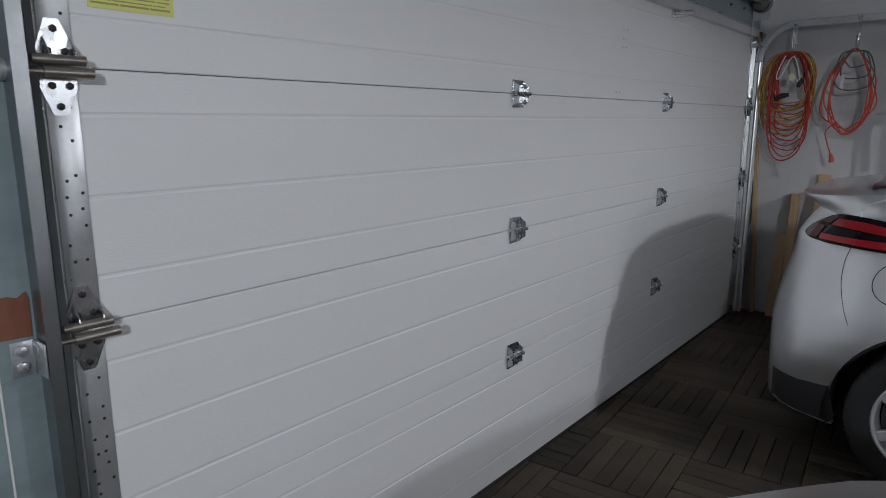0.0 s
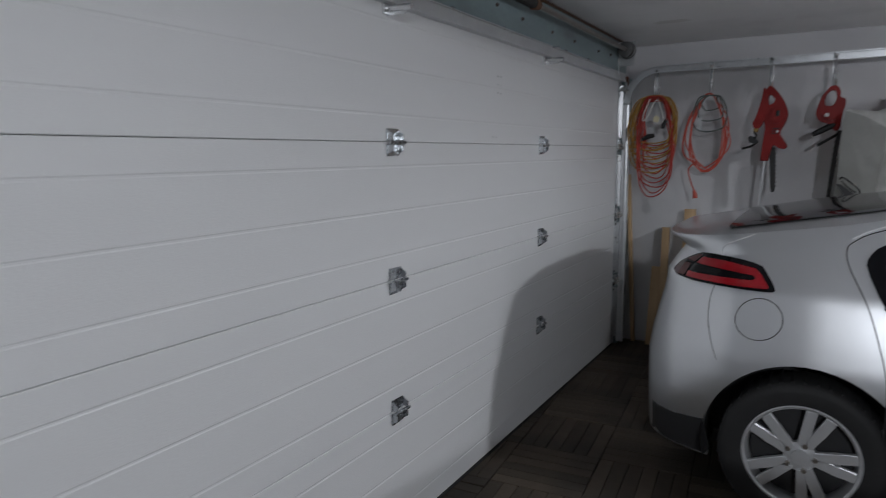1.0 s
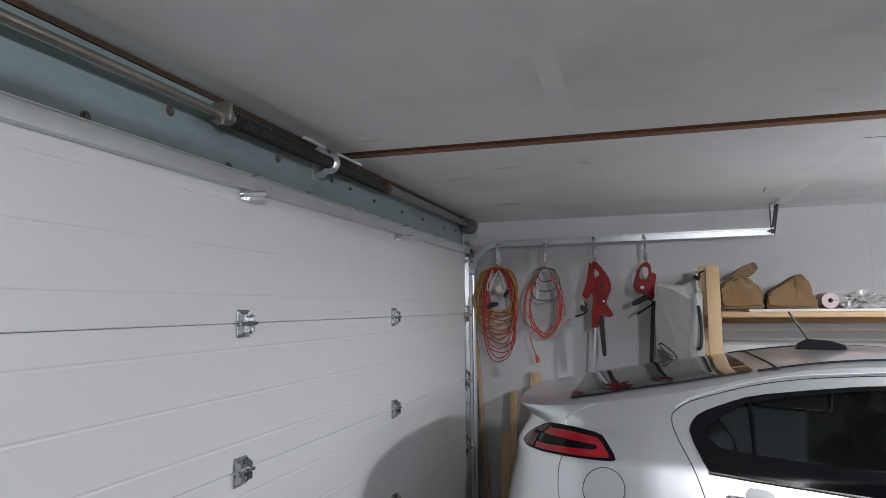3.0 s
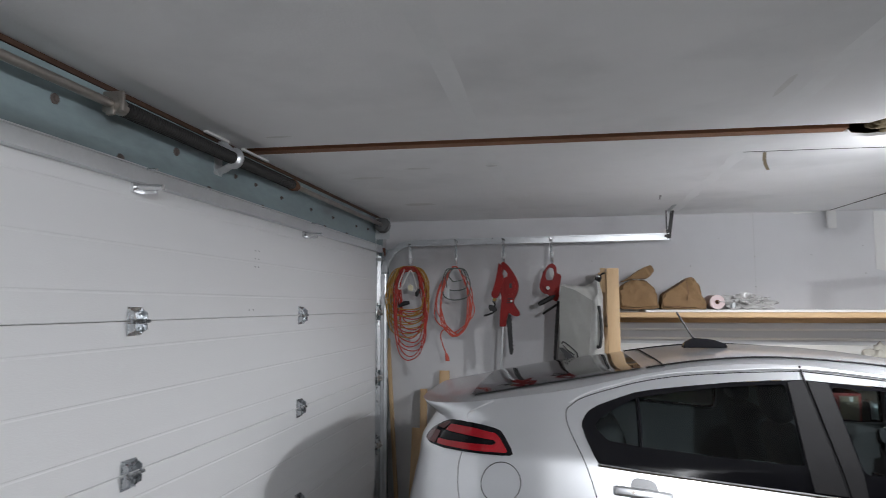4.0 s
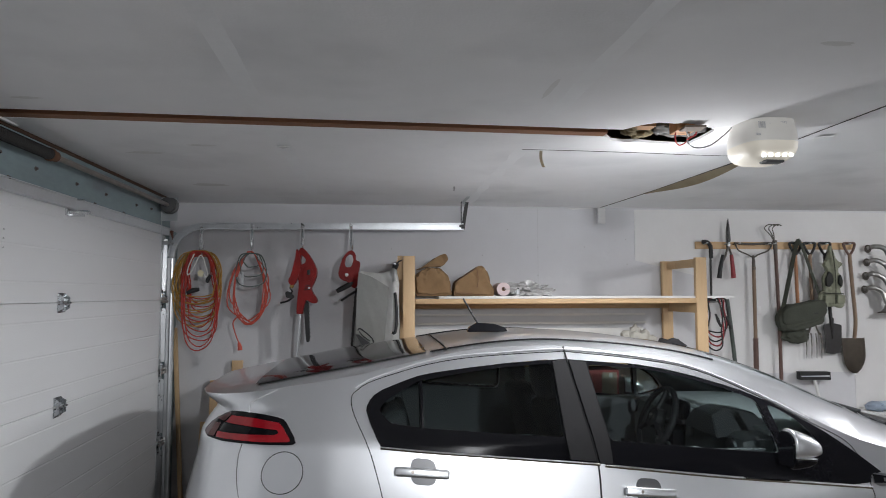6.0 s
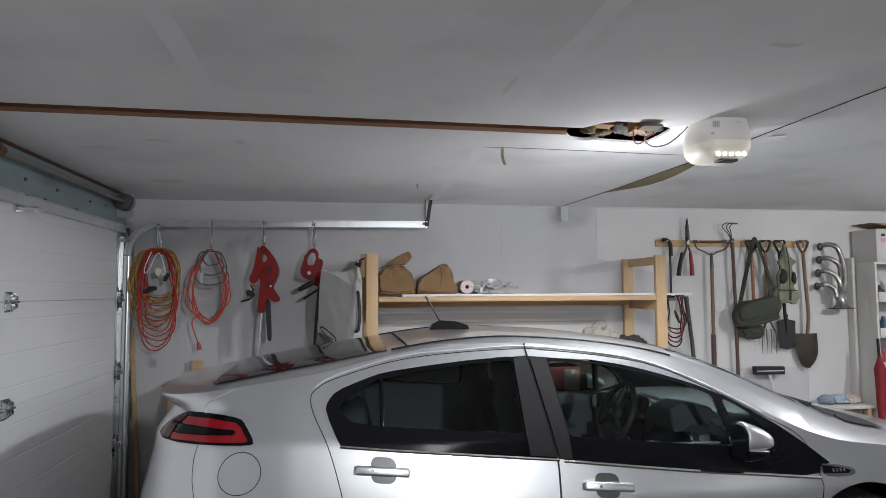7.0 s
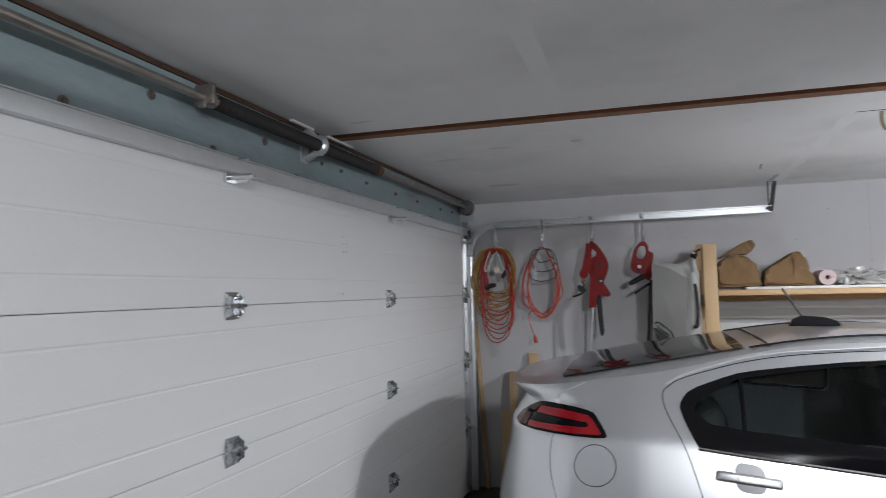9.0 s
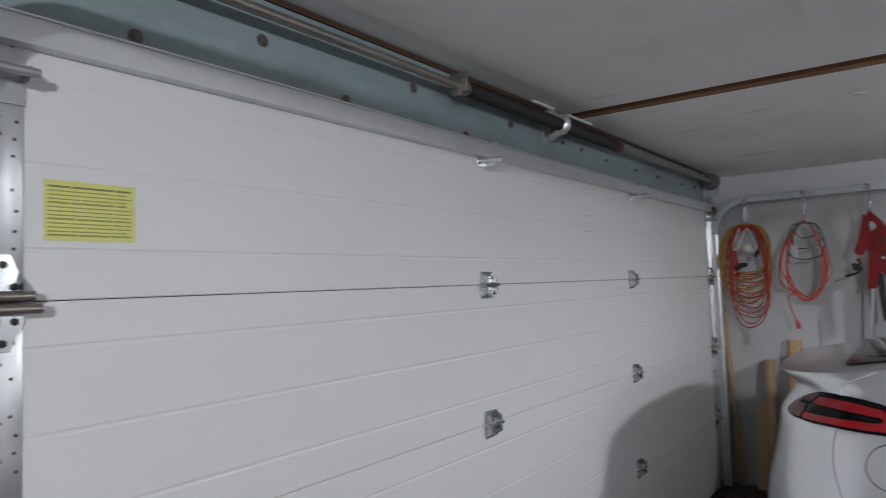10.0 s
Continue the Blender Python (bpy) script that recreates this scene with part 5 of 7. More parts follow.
part("insulation", grey, mat("grey_insulation", (0.13, 0.125, 0.12), 0.95, var=0.4, scale=24), hole_things, "grey insulation in the hole", angle=80)

# unseen lamp holders, added above the back light and the second bay's fill
for x, y in ((6.5, 2.5), (2.85, -2.2)):
    cl = thing("added_lamp_holder", (x, y, CEIL_Z), "white round lamp holder added out of view", "ceiling light", "ceiling lights")
    part("base", lathe([(0.03, -0.05), (0.06, -0.03), (0.065, 0.0)], (x, y, CEIL_Z), "z", 24), OPENER_WHITE, cl)

# ---- hooks and what hangs on the rail ----
HOOK_Y = 4.858
HOOK_STEEL = mat("bright_zinc_hook", (0.80, 0.81, 0.82), 0.2, 0.85, var=0.1)


def rail_hook(x, z_top, turn=0.0):
    h = thing("hook", (x, HOOK_Y, z_top), "chrome steel hook hanging from the door rail", "hook", "hooks on the rail")
    bm = bmesh.new()
    path = [(0, -0.012, 0.03), (0, 0.010, 0.035), (0, 0.0, 0.0), (0, -0.002, -0.08), (0, 0.0, -0.13), (0, -0.02, -0.165), (0, -0.055, -0.165), (0, -0.07, -0.13), (0, -0.068, -0.10)]
    tube(bm, spline(path, 6), 0.009, 8, flat=2.2)
    lathe([(0.010, -0.012), (0.012, 0.0), (0.010, 0.012)], (0, -0.068, -0.095), "z", 10, bm)
    box(bm, (-0.013, 0.001, -0.12), (0.013, 0.0045, 0.02), 0.001)
    part("strap", bm, HOOK_STEEL, h, m=pose(x, HOOK_Y, z_top, 0, 0, turn))
    return h


for x, z in ((0.275, 2.135), (0.66, 2.165), (1.048, 2.168), (1.43, 2.17)):
    rail_hook(x, z, 25 if x < 0.3 else 12)

ORANGE_CORD, YELLOW_CORD, SALMON = mat("red_orange_cable", (0.40, 0.032, 0.02), 0.5, var=0.15), mat("yellow_cable", (0.40, 0.22, 0.04), 0.5, var=0.15), mat("salmon_red_cable", (0.50, 0.07, 0.04), 0.5, var=0.15)
GREEN_CORD = mat("grey_green_cable", (0.09, 0.11, 0.10), 0.5)
random.seed(21)


def hang_loop(x, z_top, w, z_bot, y, skew=0.0, sharp=0.0):
    h = z_top - z_bot
    j = lambda a: random.uniform(-a, a)
    pts = [(x + j(0.008), y, z_top), (x + w * 0.30 + j(0.01), y + j(0.012), z_top - 0.04 * h), (x + w * 0.47 + j(0.012), y + j(0.015), z_top - 0.32 * h), (x + w * (0.50 - sharp * 0.12) + skew + j(0.012), y + j(0.015), z_top - 0.62 * h),
           (x + w * (0.40 - sharp * 0.14) + skew + j(0.012), y + j(0.015), z_top - 0.90 * h), (x + skew + j(0.02), y + j(0.01), z_bot), (x - w * (0.40 - sharp * 0.14) + skew + j(0.012), y + j(0.015), z_top - 0.90 * h),
           (x - w * (0.50 - sharp * 0.12) + skew + j(0.012), y + j(0.015), z_top - 0.60 * h), (x - w * 0.47 + j(0.012), y + j(0.015), z_top - 0.32 * h), (x - w * 0.30 + j(0.01), y + j(0.012), z_top - 0.04 * h)]
    return spline(pts, 6, True)


coil = thing("extension_cord", (0.275, 4.80, 1.98), "coiled red and yellow extension cord hanging on a hook", "extension cord")
for k in range(9):
    part("loop", tube(bmesh.new(), hang_loop(0.275, 1.985 - 0.004 * k, 0.315 + random.uniform(-0.05, 0.035), random.uniform(1.40, 1.66), 4.785 + 0.006 * k, -0.01), 0.0048, 6, True), YELLOW_CORD, coil, "yellow cable loop")
for k in range(12):
    part("loop", tube(bmesh.new(), hang_loop(0.285, 1.98 - 0.003 * k, 0.235 + random.uniform(-0.05, 0.05), 1.225 + 0.036 * k + random.uniform(-0.01, 0.01), 4.775 + 0.006 * k, 0.01), 0.0045, 6, True), ORANGE_CORD, coil, "red cable loop")
for a, b, c in (((0.20, 4.77, 1.66), (0.29, 4.77, 1.69), 0.020), ((0.345, 4.77, 1.74), (0.37, 4.77, 1.80), 0.018)):
    part("plug", tube(bmesh.new(), [a, ((a[0] + b[0]) / 2, a[1], (a[2] + b[2]) / 2 + 0.008), b], [c * 0.6, c, c * 0.7], 10), RUBBER, coil, "black plug")
part("tie", tube(bmesh.new(), spline([(0.25, 4.765, 1.96), (0.21, 4.76, 1.86), (0.205, 4.76, 1.80), (0.235, 4.76, 1.83), (0.30, 4.76, 1.95), (0.35, 4.76, 1.82), (0.345, 4.76, 1.78), (0.32, 4.76, 1.81)], 6), 0.0045, 6), WIRE_WHITE, coil, "white cord tie")
part("tag", prism([(0.285, 1.79), (0.315, 1.785), (0.325, 1.82), (0.30, 1.84), (0.28, 1.82)], 4.755, 4.765), mat("cream_plug", (0.72, 0.66, 0.45), 0.5), coil, "cream plug")
coil2 = thing("extension_cord", (0.67, 4.80, 1.98), "thin orange-red extension cord draped over a hook", "extension cord")
for k in range(6):
    w = 0.31 - 0.02 * k + random.uniform(-0.04, 0.02)
    zb = 1.43 + random.uniform(-0.01, 0.04)
    zt = 1.98
    j = lambda a: random.uniform(-a, a)
    wl, zl = (-0.47 + j(0.06)) * w, 1.58 + j(0.06)
    part("loop", tube(bmesh.new(), spline([(0.655 + j(0.01), 4.79, zt), (0.70, 4.79 + j(0.01), zt - 0.03), (0.665 + 0.42 * w + j(0.015), 4.79 + j(0.012), 1.78 + j(0.03)), (0.665 + 0.5 * w * (0.75 + 0.25 * (k % 2)), 4.79, 1.56 + j(0.06)), (0.70 + j(0.03), 4.79, zb), (0.62 + j(0.02), 4.79, zb + 0.01 + j(0.01)), (0.665 + wl, 4.79, zl), (0.665 - 0.40 * w + j(0.015), 4.79 + j(0.012), 1.80 + j(0.03)), (0.63, 4.79, zt - 0.03)], 6, True), 0.0048, 6, True), SALMON, coil2, "orange-red cable loop")
part("tail", tube(bmesh.new(), spline([(0.60, 4.785, 1.50), (0.545, 4.785, 1.44), (0.56, 4.785, 1.36), (0.59, 4.785, 1.28)], 8), 0.0048, 6), SALMON, coil2)
part("plug", tube(bmesh.new(), [(0.588, 4.785, 1.285), (0.597, 4.785, 1.255), (0.60, 4.785, 1.225)], [0.009, 0.016, 0.017], 10), SALMON, coil2, "moulded plug")
for k in range(3):
    part("loop", tube(bmesh.new(), hang_loop(0.675, 1.965, 0.12 + 0.05 * k, 1.86 - 0.075 * k, 4.775, 0.0), 0.005, 6, True), GREEN_CORD, coil2, "grey-green thin cable")
part("clip", prism([(0.60, 1.72), (0.62, 1.72), (0.622, 1.80), (0.605, 1.83), (0.598, 1.78)], 4.768, 4.78), GALV_DULL, coil2)

TOOL_RED = mat("red_tool_plastic", (0.23, 0.008, 0.007), 0.45, var=0.35, scale=14, spec=0.25)
TOOL_BLACK = mat("black_tool_plastic", (0.013, 0.013, 0.014), 0.55, var=0.2)


def bevelled(bm, off=0.008, seg=2):
    bmesh.ops.bevel(bm, geom=[e for e in bm.edges if len(e.link_faces) == 2 and e.calc_face_angle(0) > 0.5], offset=off, segments=seg, affect="EDGES", clamp_overlap=True)
    return bm


def plate(poly, holes, y0, y1, off=0.01):
    """A moulded shell in the x-z plane with openings through it."""
    bm = bmesh.new()
    edges = []
    for loop in (poly, *holes):
        v = [bm.verts.new((x, y0, z)) for x, z in loop]
        edges += [bm.edges.new((v[i], v[(i + 1) % len(v)])) for i in range(len(v))]
    bmesh.ops.triangle_fill(bm, use_beauty=True, use_dissolve=True, edges=edges)
    out = bmesh.ops.extrude_face_region(bm, geom=bm.faces[:])
    bmesh.ops.translate(bm, vec=(0, y1 - y0, 0), verts=[v for v in out["geom"] if isinstance(v, bmesh.types.BMVert)])
    bmesh.ops.recalc_face_normals(bm, faces=bm.faces[:])
    return bevelled(bm, off)


saw = thing("pole_saw", (1.04, 4.78, 1.75), "red electric pole saw with black chain bar hanging on a hook", "pole saw")
part("motor_body", plate(chaikin([(1.045, 2.01), (1.075, 2.005), (1.129, 1.937), (1.168, 1.863), (1.178, 1.803), (1.157, 1.743), (1.13, 1.691), (1.153, 1.654), (1.187, 1.602), (1.171, 1.578), (1.134, 1.584), (1.10, 1.61), (1.088, 1.587), (1.069, 1.498), (1.024, 1.505), (1.03, 1.608), (1.036, 1.668), (1.043, 1.727), (1.03, 1.779), (1.02, 1.862), (1.03, 1.95)], 1), [rounded([(1.058, 1.955), (1.093, 1.918), (1.087, 1.892), (1.052, 1.875), (1.048, 1.92)], 0.008)], 4.722, 4.812, 0.017), TOOL_RED, saw, "glossy red housing")
part("front_handle", bevelled(prism(chaikin([(1.003, 2.007), (1.022, 1.98), (1.028, 1.936), (1.044, 1.876), (1.025, 1.801), (0.996, 1.724), (0.957, 1.722), (0.942, 1.756), (0.961, 1.793), (0.979, 1.861), (0.994, 1.928)], 1), 4.735, 4.79), 0.012), TOOL_RED, saw, "red second handle", m=pose(0.017, -0.02, 0))
part("cover", bevelled(prism(rounded([(1.088, 1.86), (1.135, 1.865), (1.158, 1.81), (1.14, 1.76), (1.09, 1.75), (1.072, 1.80)], 0.016), 4.706, 4.730), 0.008), TOOL_RED, saw, "raised motor cover")
part("neck_collar", boxes(((1.022, 4.739, 1.50), (1.072, 4.816, 1.535)), bevel=0.006), TOOL_RED, saw)
part("badge", boxes(((1.105, 4.7035, 1.80), (1.126, 4.7065, 1.838)), bevel=0.001), TOOL_BLACK, saw, "small dark badge")
for k in range(3):
    part("vent", boxes(((1.082 + 0.004 * k, 4.7195, 1.685 + k * 0.016), (1.124 + 0.004 * k, 4.7225, 1.691 + k * 0.016))), TOOL_BLACK, saw)
part("trigger", bevelled(prism(rounded([(1.012, 1.93), (1.03, 1.905), (1.026, 1.845), (1.008, 1.83), (0.999, 1.88)], 0.006), 4.728, 4.737), 0.002), TOOL_BLACK, saw, "black trigger")
part("chain_bar", bevelled(prism(rounded([(1.072, 1.60), (1.112, 1.595), (1.126, 1.30), (1.118, 1.282), (1.104, 1.282), (1.096, 1.30)], 0.01), 4.765, 4.781), 0.003), TOOL_BLACK, saw, "black chain bar")
for k in range(9):
    for e in (0, 1):
        z = 1.32 + k * 0.028
        x = (1.0965 - 0.0022 * k if e == 0 else 1.126 - 0.0014 * k)
        part("tooth", boxes(((x - 0.004, 4.768, z), (x + 0.004, 4.778, z + 0.012)), bevel=0.001), TOOL_BLACK, saw)
part("pole", tube(bmesh.new(), [(1.050, 4.78, 1.51), (1.035, 4.79, 1.30), (1.015, 4.81, 0.95)], 0.0095, 12), bpy.data.materials["bright_zinc_track"], saw, "grey metal pole")
part("screw", lathe([(0.008, -0.004), (0.009, 0.002)], (1.12, 4.719, 1.70), "y", 10), GALV, saw)
part("cord_plug", bevelled(prism(rounded([(0.936, 1.665), (0.952, 1.675), (0.985, 1.66), (1.003, 1.632), (0.985, 1.618), (0.945, 1.625)], 0.01), 4.74, 4.785), 0.006), TOOL_BLACK, saw, "black cord plug")
part("strap", tube(bmesh.new(), spline([(1.0, 4.75, 1.635), (0.965, 4.75, 1.605), (0.93, 4.75, 1.592), (0.90, 4.75, 1.585)], 5), 0.008, 6), TOOL_BLACK, saw)
part("brass_cap", lathe([(0.012, -0.012), (0.016, -0.004), (0.016, 0.02)], (0.985, 4.742, 1.712), "y", 14), mat("brass_yellow", (0.32, 0.22, 0.06), 0.4, 0.3), saw, "brass coloured cap")
part("cord", tube(bmesh.new(), spline([(0.985, 4.74, 1.73), (0.975, 4.735, 1.70), (0.99, 4.735, 1.675), (0.98, 4.74, 1.655)], 5), 0.006, 6), TOOL_BLACK, saw)

trim = thing("hedge_trimmer", (1.43, 4.78, 1.8), "red hedge trimmer with black grip and dark blade on a hook", "hedge trimmer")
part("motor_body", plate(chaikin([(1.42, 1.996), (1.369, 1.931), (1.343, 1.849), (1.337, 1.797), (1.363, 1.76), (1.415, 1.745), (1.445, 1.701), (1.483, 1.694), (1.492, 1.806), (1.508, 1.88), (1.503, 1.91), (1.468, 1.91), (1.475, 1.947), (1.458, 1.985)], 1), [rounded([(1.418, 1.962), (1.445, 1.957), (1.454, 1.91), (1.436, 1.86), (1.394, 1.86), (1.385, 1.894), (1.395, 1.936)], 0.012)], 4.735, 4.81, 0.013), TOOL_RED, trim, "red housing with loop handle")
part("cover", bevelled(prism(rounded([(1.36, 1.83), (1.42, 1.845), (1.462, 1.82), (1.455, 1.765), (1.40, 1.77)], 0.015), 4.720, 4.742), 0.007), TOOL_RED, trim)
part("trigger", bevelled(prism(rounded([(1.362, 1.925), (1.378, 1.94), (1.384, 1.89), (1.392, 1.858), (1.372, 1.862)], 0.006), 4.744, 4.752), 0.002), TOOL_BLACK, trim, "black trigger")
part("cap", lathe([(0.013, -0.012), (0.015, 0.004)], (1.404, 4.722, 1.80), "y", 14), mat("pale_grey_button", (0.6, 0.6, 0.58), 0.4), trim, "pale round button")
part("grip", tube(bmesh.new(), [(1.327, 4.74, 1.673), (1.36, 4.74, 1.69), (1.44, 4.75, 1.733), (1.482, 4.76, 1.753)], [0.015, 0.02, 0.021, 0.016], 10), TOOL_BLACK, trim, "black front grip")
part("lever", tube(bmesh.new(), spline([(1.361, 4.74, 1.60), (1.42, 4.75, 1.64), (1.476, 4.77, 1.675)], 4), 0.009, 8), TOOL_BLACK, trim)
part("blade", tube(bmesh.new(), [(1.483, 4.78, 1.70), (1.462, 4.79, 1.45), (1.436, 4.80, 0.98)], 0.011, 10, flat=1.6), STEEL_DARK, trim, "dark cutter blade")
for k in range(16):
    z = 1.62 - k * 0.04
    x = 1.476 - (1.65 - z) * 0.062
    part("tooth", boxes(((x - 0.016, 4.783, z), (x + 0.016, 4.789, z + 0.012)), bevel=0.001), STEEL_DARK, trim)

CANVAS = mat("grey_white_canvas", (0.44, 0.44, 0.42), 0.85, var=0.12, scale=6, bump=0.4, bump_scale=25, stain=(0.36, 0.35, 0.32), stain_amount=0.4, stain_scale=4)
sack = thing("grass_bag", (1.66, 4.66, 1.3), "grey-white canvas mower bag with black handle", "grass bag")
GUSSET = mat("white_bag_gusset", (0.74, 0.74, 0.72), 0.85, var=0.12, scale=7, bump=0.4, bump_scale=30, stain=(0.40, 0.39, 0.36), stain_amount=0.4, stain_scale=6)


def cloth(rows, nu, nv, fold, seed):
    """A creased sheet through rows of points, given from the bottom up."""
    bm, grid = bmesh.new(), []
    lines = [spline(r, nu) for r in rows]
    cols = [spline(c, nv) for c in zip(*lines)]
    for i, c in enumerate(cols):
        line = []
        for p in c:
            p = Vector(p)
            k = noise.noise(Vector((p.x * 30 + p.z * 10, seed, p.z * 4))) + 0.5 * noise.noise(Vector((p.x * 14, seed + 3, p.z * 16)))
            line.append(bm.verts.new(p + Vector((0.3, -1, 0.2)) * fold * k))
        grid.append(line)
    for a, c in zip(grid, grid[1:]):
        for j in range(len(a) - 1):
            bm.faces.new((a[j], c[j], c[j + 1], a[j + 1]))
    bmesh.ops.solidify(bm, geom=bm.faces[:], thickness=0.003)
    return bm


part("front_panel", cloth([[(1.457, 4.468, 1.112), (1.56, 4.453, 1.102), (1.678, 4.448, 1.112)], [(1.484, 4.473, 1.381), (1.59, 4.453, 1.366), (1.699, 4.448, 1.386)], [(1.489, 4.473, 1.616), (1.599, 4.458, 1.601), (1.719, 4.448, 1.582)], [(1.501, 4.497, 1.812), (1.599, 4.482, 1.777), (1.725, 4.458, 1.701)]], 8, 8, 0.006, 2.0), CANVAS, sack, "stiff grey front panel", angle=70)
part("gusset", cloth([[(1.678, 4.45, 1.112), (1.736, 4.433, 1.102), (1.795, 4.497, 1.112)], [(1.699, 4.45, 1.386), (1.746, 4.429, 1.376), (1.801, 4.487, 1.366)], [(1.719, 4.45, 1.582), (1.761, 4.429, 1.601), (1.801, 4.478, 1.621)], [(1.725, 4.46, 1.701), (1.766, 4.443, 1.748), (1.801, 4.473, 1.738)]], 10, 10, 0.014, 7.0), GUSSET, sack, "creased white side fabric", angle=70)
part("top_flap", cloth([[(1.503, 4.499, 1.811), (1.599, 4.484, 1.777), (1.725, 4.461, 1.7), (1.766, 4.445, 1.748), (1.801, 4.475, 1.737)], [(1.531, 4.536, 1.822), (1.619, 4.517, 1.807), (1.732, 4.497, 1.782), (1.766, 4.478, 1.797), (1.795, 4.497, 1.773)], [(1.55, 4.615, 1.797), (1.648, 4.575, 1.802), (1.732, 4.556, 1.831), (1.774, 4.526, 1.866), (1.79, 4.546, 1.797)]], 8, 8, 0.010, 12.0), GUSSET, sack, "crumpled white top", angle=70)
part("back_panel", cloth([[(1.462, 4.478, 1.112), (1.472, 4.693, 1.102), (1.79, 4.693, 1.112), (1.795, 4.502, 1.112)], [(1.489, 4.482, 1.454), (1.501, 4.693, 1.454), (1.785, 4.693, 1.454), (1.801, 4.497, 1.454)], [(1.503, 4.507, 1.807), (1.55, 4.644, 1.787), (1.766, 4.634, 1.787), (1.795, 4.497, 1.748)]], 8, 8, 0.004, 5.0), CANVAS, sack, angle=70)
part("handle", tube(bmesh.new(), spline([(1.748, 4.411, 1.372), (1.771, 4.409, 1.378), (1.782, 4.414, 1.481), (1.776, 4.419, 1.604), (1.768, 4.433, 1.66)], 5), 0.011, 8), TOOL_BLACK, sack, "black plastic handle")
part("clip", bevelled(prism([(1.483, 1.362), (1.51, 1.36), (1.57, 1.31), (1.625, 1.276), (1.60, 1.272), (1.53, 1.29)], 4.40, 4.43), 0.004), TOOL_BLACK, sack, "black plastic clip")
part("wire", tube(bmesh.new(), spline([(1.501, 4.424, 1.391), (1.521, 4.414, 1.401), (1.599, 4.414, 1.337), (1.614, 4.419, 1.298)], 5), 0.005, 6), TOOL_BLACK, sack)
part("wire", tube(bmesh.new(), spline([(1.511, 4.424, 1.381), (1.541, 4.414, 1.347), (1.59, 4.414, 1.312)], 5), 0.004, 6), TOOL_BLACK, sack)
part("knot", lump(bmesh.new(), (1.774, 4.497, 1.864), (0.024, 0.02, 0.022), 3, 0.5), TOOL_BLACK, sack, "dark tied knot")
part("clasp", boxes(((1.758, 4.473, 1.868), (1.778, 4.48, 1.885)), bevel=0.003), CHROME, sack, "small bright clasp")
part("tie", tube(bmesh.new(), spline([(1.776, 4.487, 1.87), (1.795, 4.468, 1.89), (1.817, 4.458, 1.9)], 5), 0.006, 6), TOOL_BLACK, sack)

# timber offcuts leaning in the corner
for pts, w, d in (([(0.125, 5.02, 0.0), (0.028, 5.085, 1.385)], 0.030, 0.030), ([(0.275, 4.98, 0.0), (0.285, 5.07, 0.64)], 0.075, 0.035), ([(0.36, 4.96, 0.0), (0.345, 5.07, 0.965)], 0.055, 0.035), ([(0.52, 4.96, 0.0), (0.525, 5.07, 1.12)], 0.082, 0.036)):
    a, b = Vector(pts[0]), Vector(pts[1])
    bm = bmesh.new()
    box(bm, (-w / 2, -d / 2, 0), (w / 2, d / 2, (b - a).length), 0.002)
    q = (b - a).to_track_quat("Z", "Y").to_matrix().to_4x4()
    q = Matrix.Translation(a) @ (Matrix.Rotation(math.atan2((b - a).x, (b - a).z), 4, "Y") @ Matrix.Rotation(-math.atan2((b - a).y, (b - a).z), 4, "X"))
    tagged(part("timber_offcut", bm, PINE, m=q), "pale pine stick leaning against the wall" if w < 0.04 else "pale pine board offcut leaning against the wall", "timber", "leaning timber")

# ---- wooden shelf ----
shelf = thing("wooden_shelf", (3.0, 4.8, 0), "home-made pale pine timber shelf with white board", "shelf")
for xa, xb in ((1.831, 1.919), (4.122, 4.21)):
    part("post", boxes(((xa, 4.50, 0.0), (xb, 4.54, 1.935)), bevel=0.003), PINE, shelf)
    part("post", boxes(((xa - 0.03, 5.03, 0.0), (xb - 0.03, 5.07, 1.93)), bevel=0.003), PINE, shelf)
    part("brace", boxes(((xa + 0.01, 4.54, 1.86), (xa + 0.05, 5.03, 1.925)), bevel=0.003), PINE, shelf)
    part("brace", boxes(((xa + 0.01, 4.54, 1.50), (xa + 0.05, 5.03, 1.577)), bevel=0.003), PINE, shelf)
    part("brace", boxes(((xa + 0.01, 4.54, 1.02), (xa + 0.05, 5.03, 1.10)), bevel=0.003), PINE, shelf)
part("block", boxes(((1.79, 4.545, 1.76), (1.829, 4.585, 1.94)), bevel=0.003), PINE, shelf, "shaded timber block")
part("rail", boxes(((1.921, 4.502, 1.577), (4.122, 4.542, 1.614)), bevel=0.003), PINE_FLAT, shelf)
part("rail", boxes(((1.86, 5.00, 1.53), (4.18, 5.03, 1.60)), bevel=0.003), PINE_FLAT, shelf)
WHITE_BOARD = mat("white_melamine_board", (0.72, 0.71, 0.69), 0.5, var=0.08, scale=4)
part("board", boxes(((2.10, 4.52, 1.615), (4.44, 4.80, 1.633)), bevel=0.002), WHITE_BOARD, shelf, "white shelf board")
part("board", boxes(((1.92, 4.80, 1.6142), (4.40, 5.02, 1.632)), bevel=0.002), WHITE_BOARD, shelf, "white shelf board")
part("board", boxes(((1.92, 4.53, 1.10), (4.12, 5.03, 1.118)), bevel=0.002), PINE_FLAT, shelf)
part("board", boxes(((1.92, 4.53, 0.76), (4.12, 5.03, 0.778)), bevel=0.002), PINE_FLAT, shelf)
mats_card = mat("pale_pink_print", (0.55, 0.30, 0.28), 0.7)
red_box = thing("red_box", (3.35, 4.7, 0.78), "red and white printed carton on the lower shelf", "box")
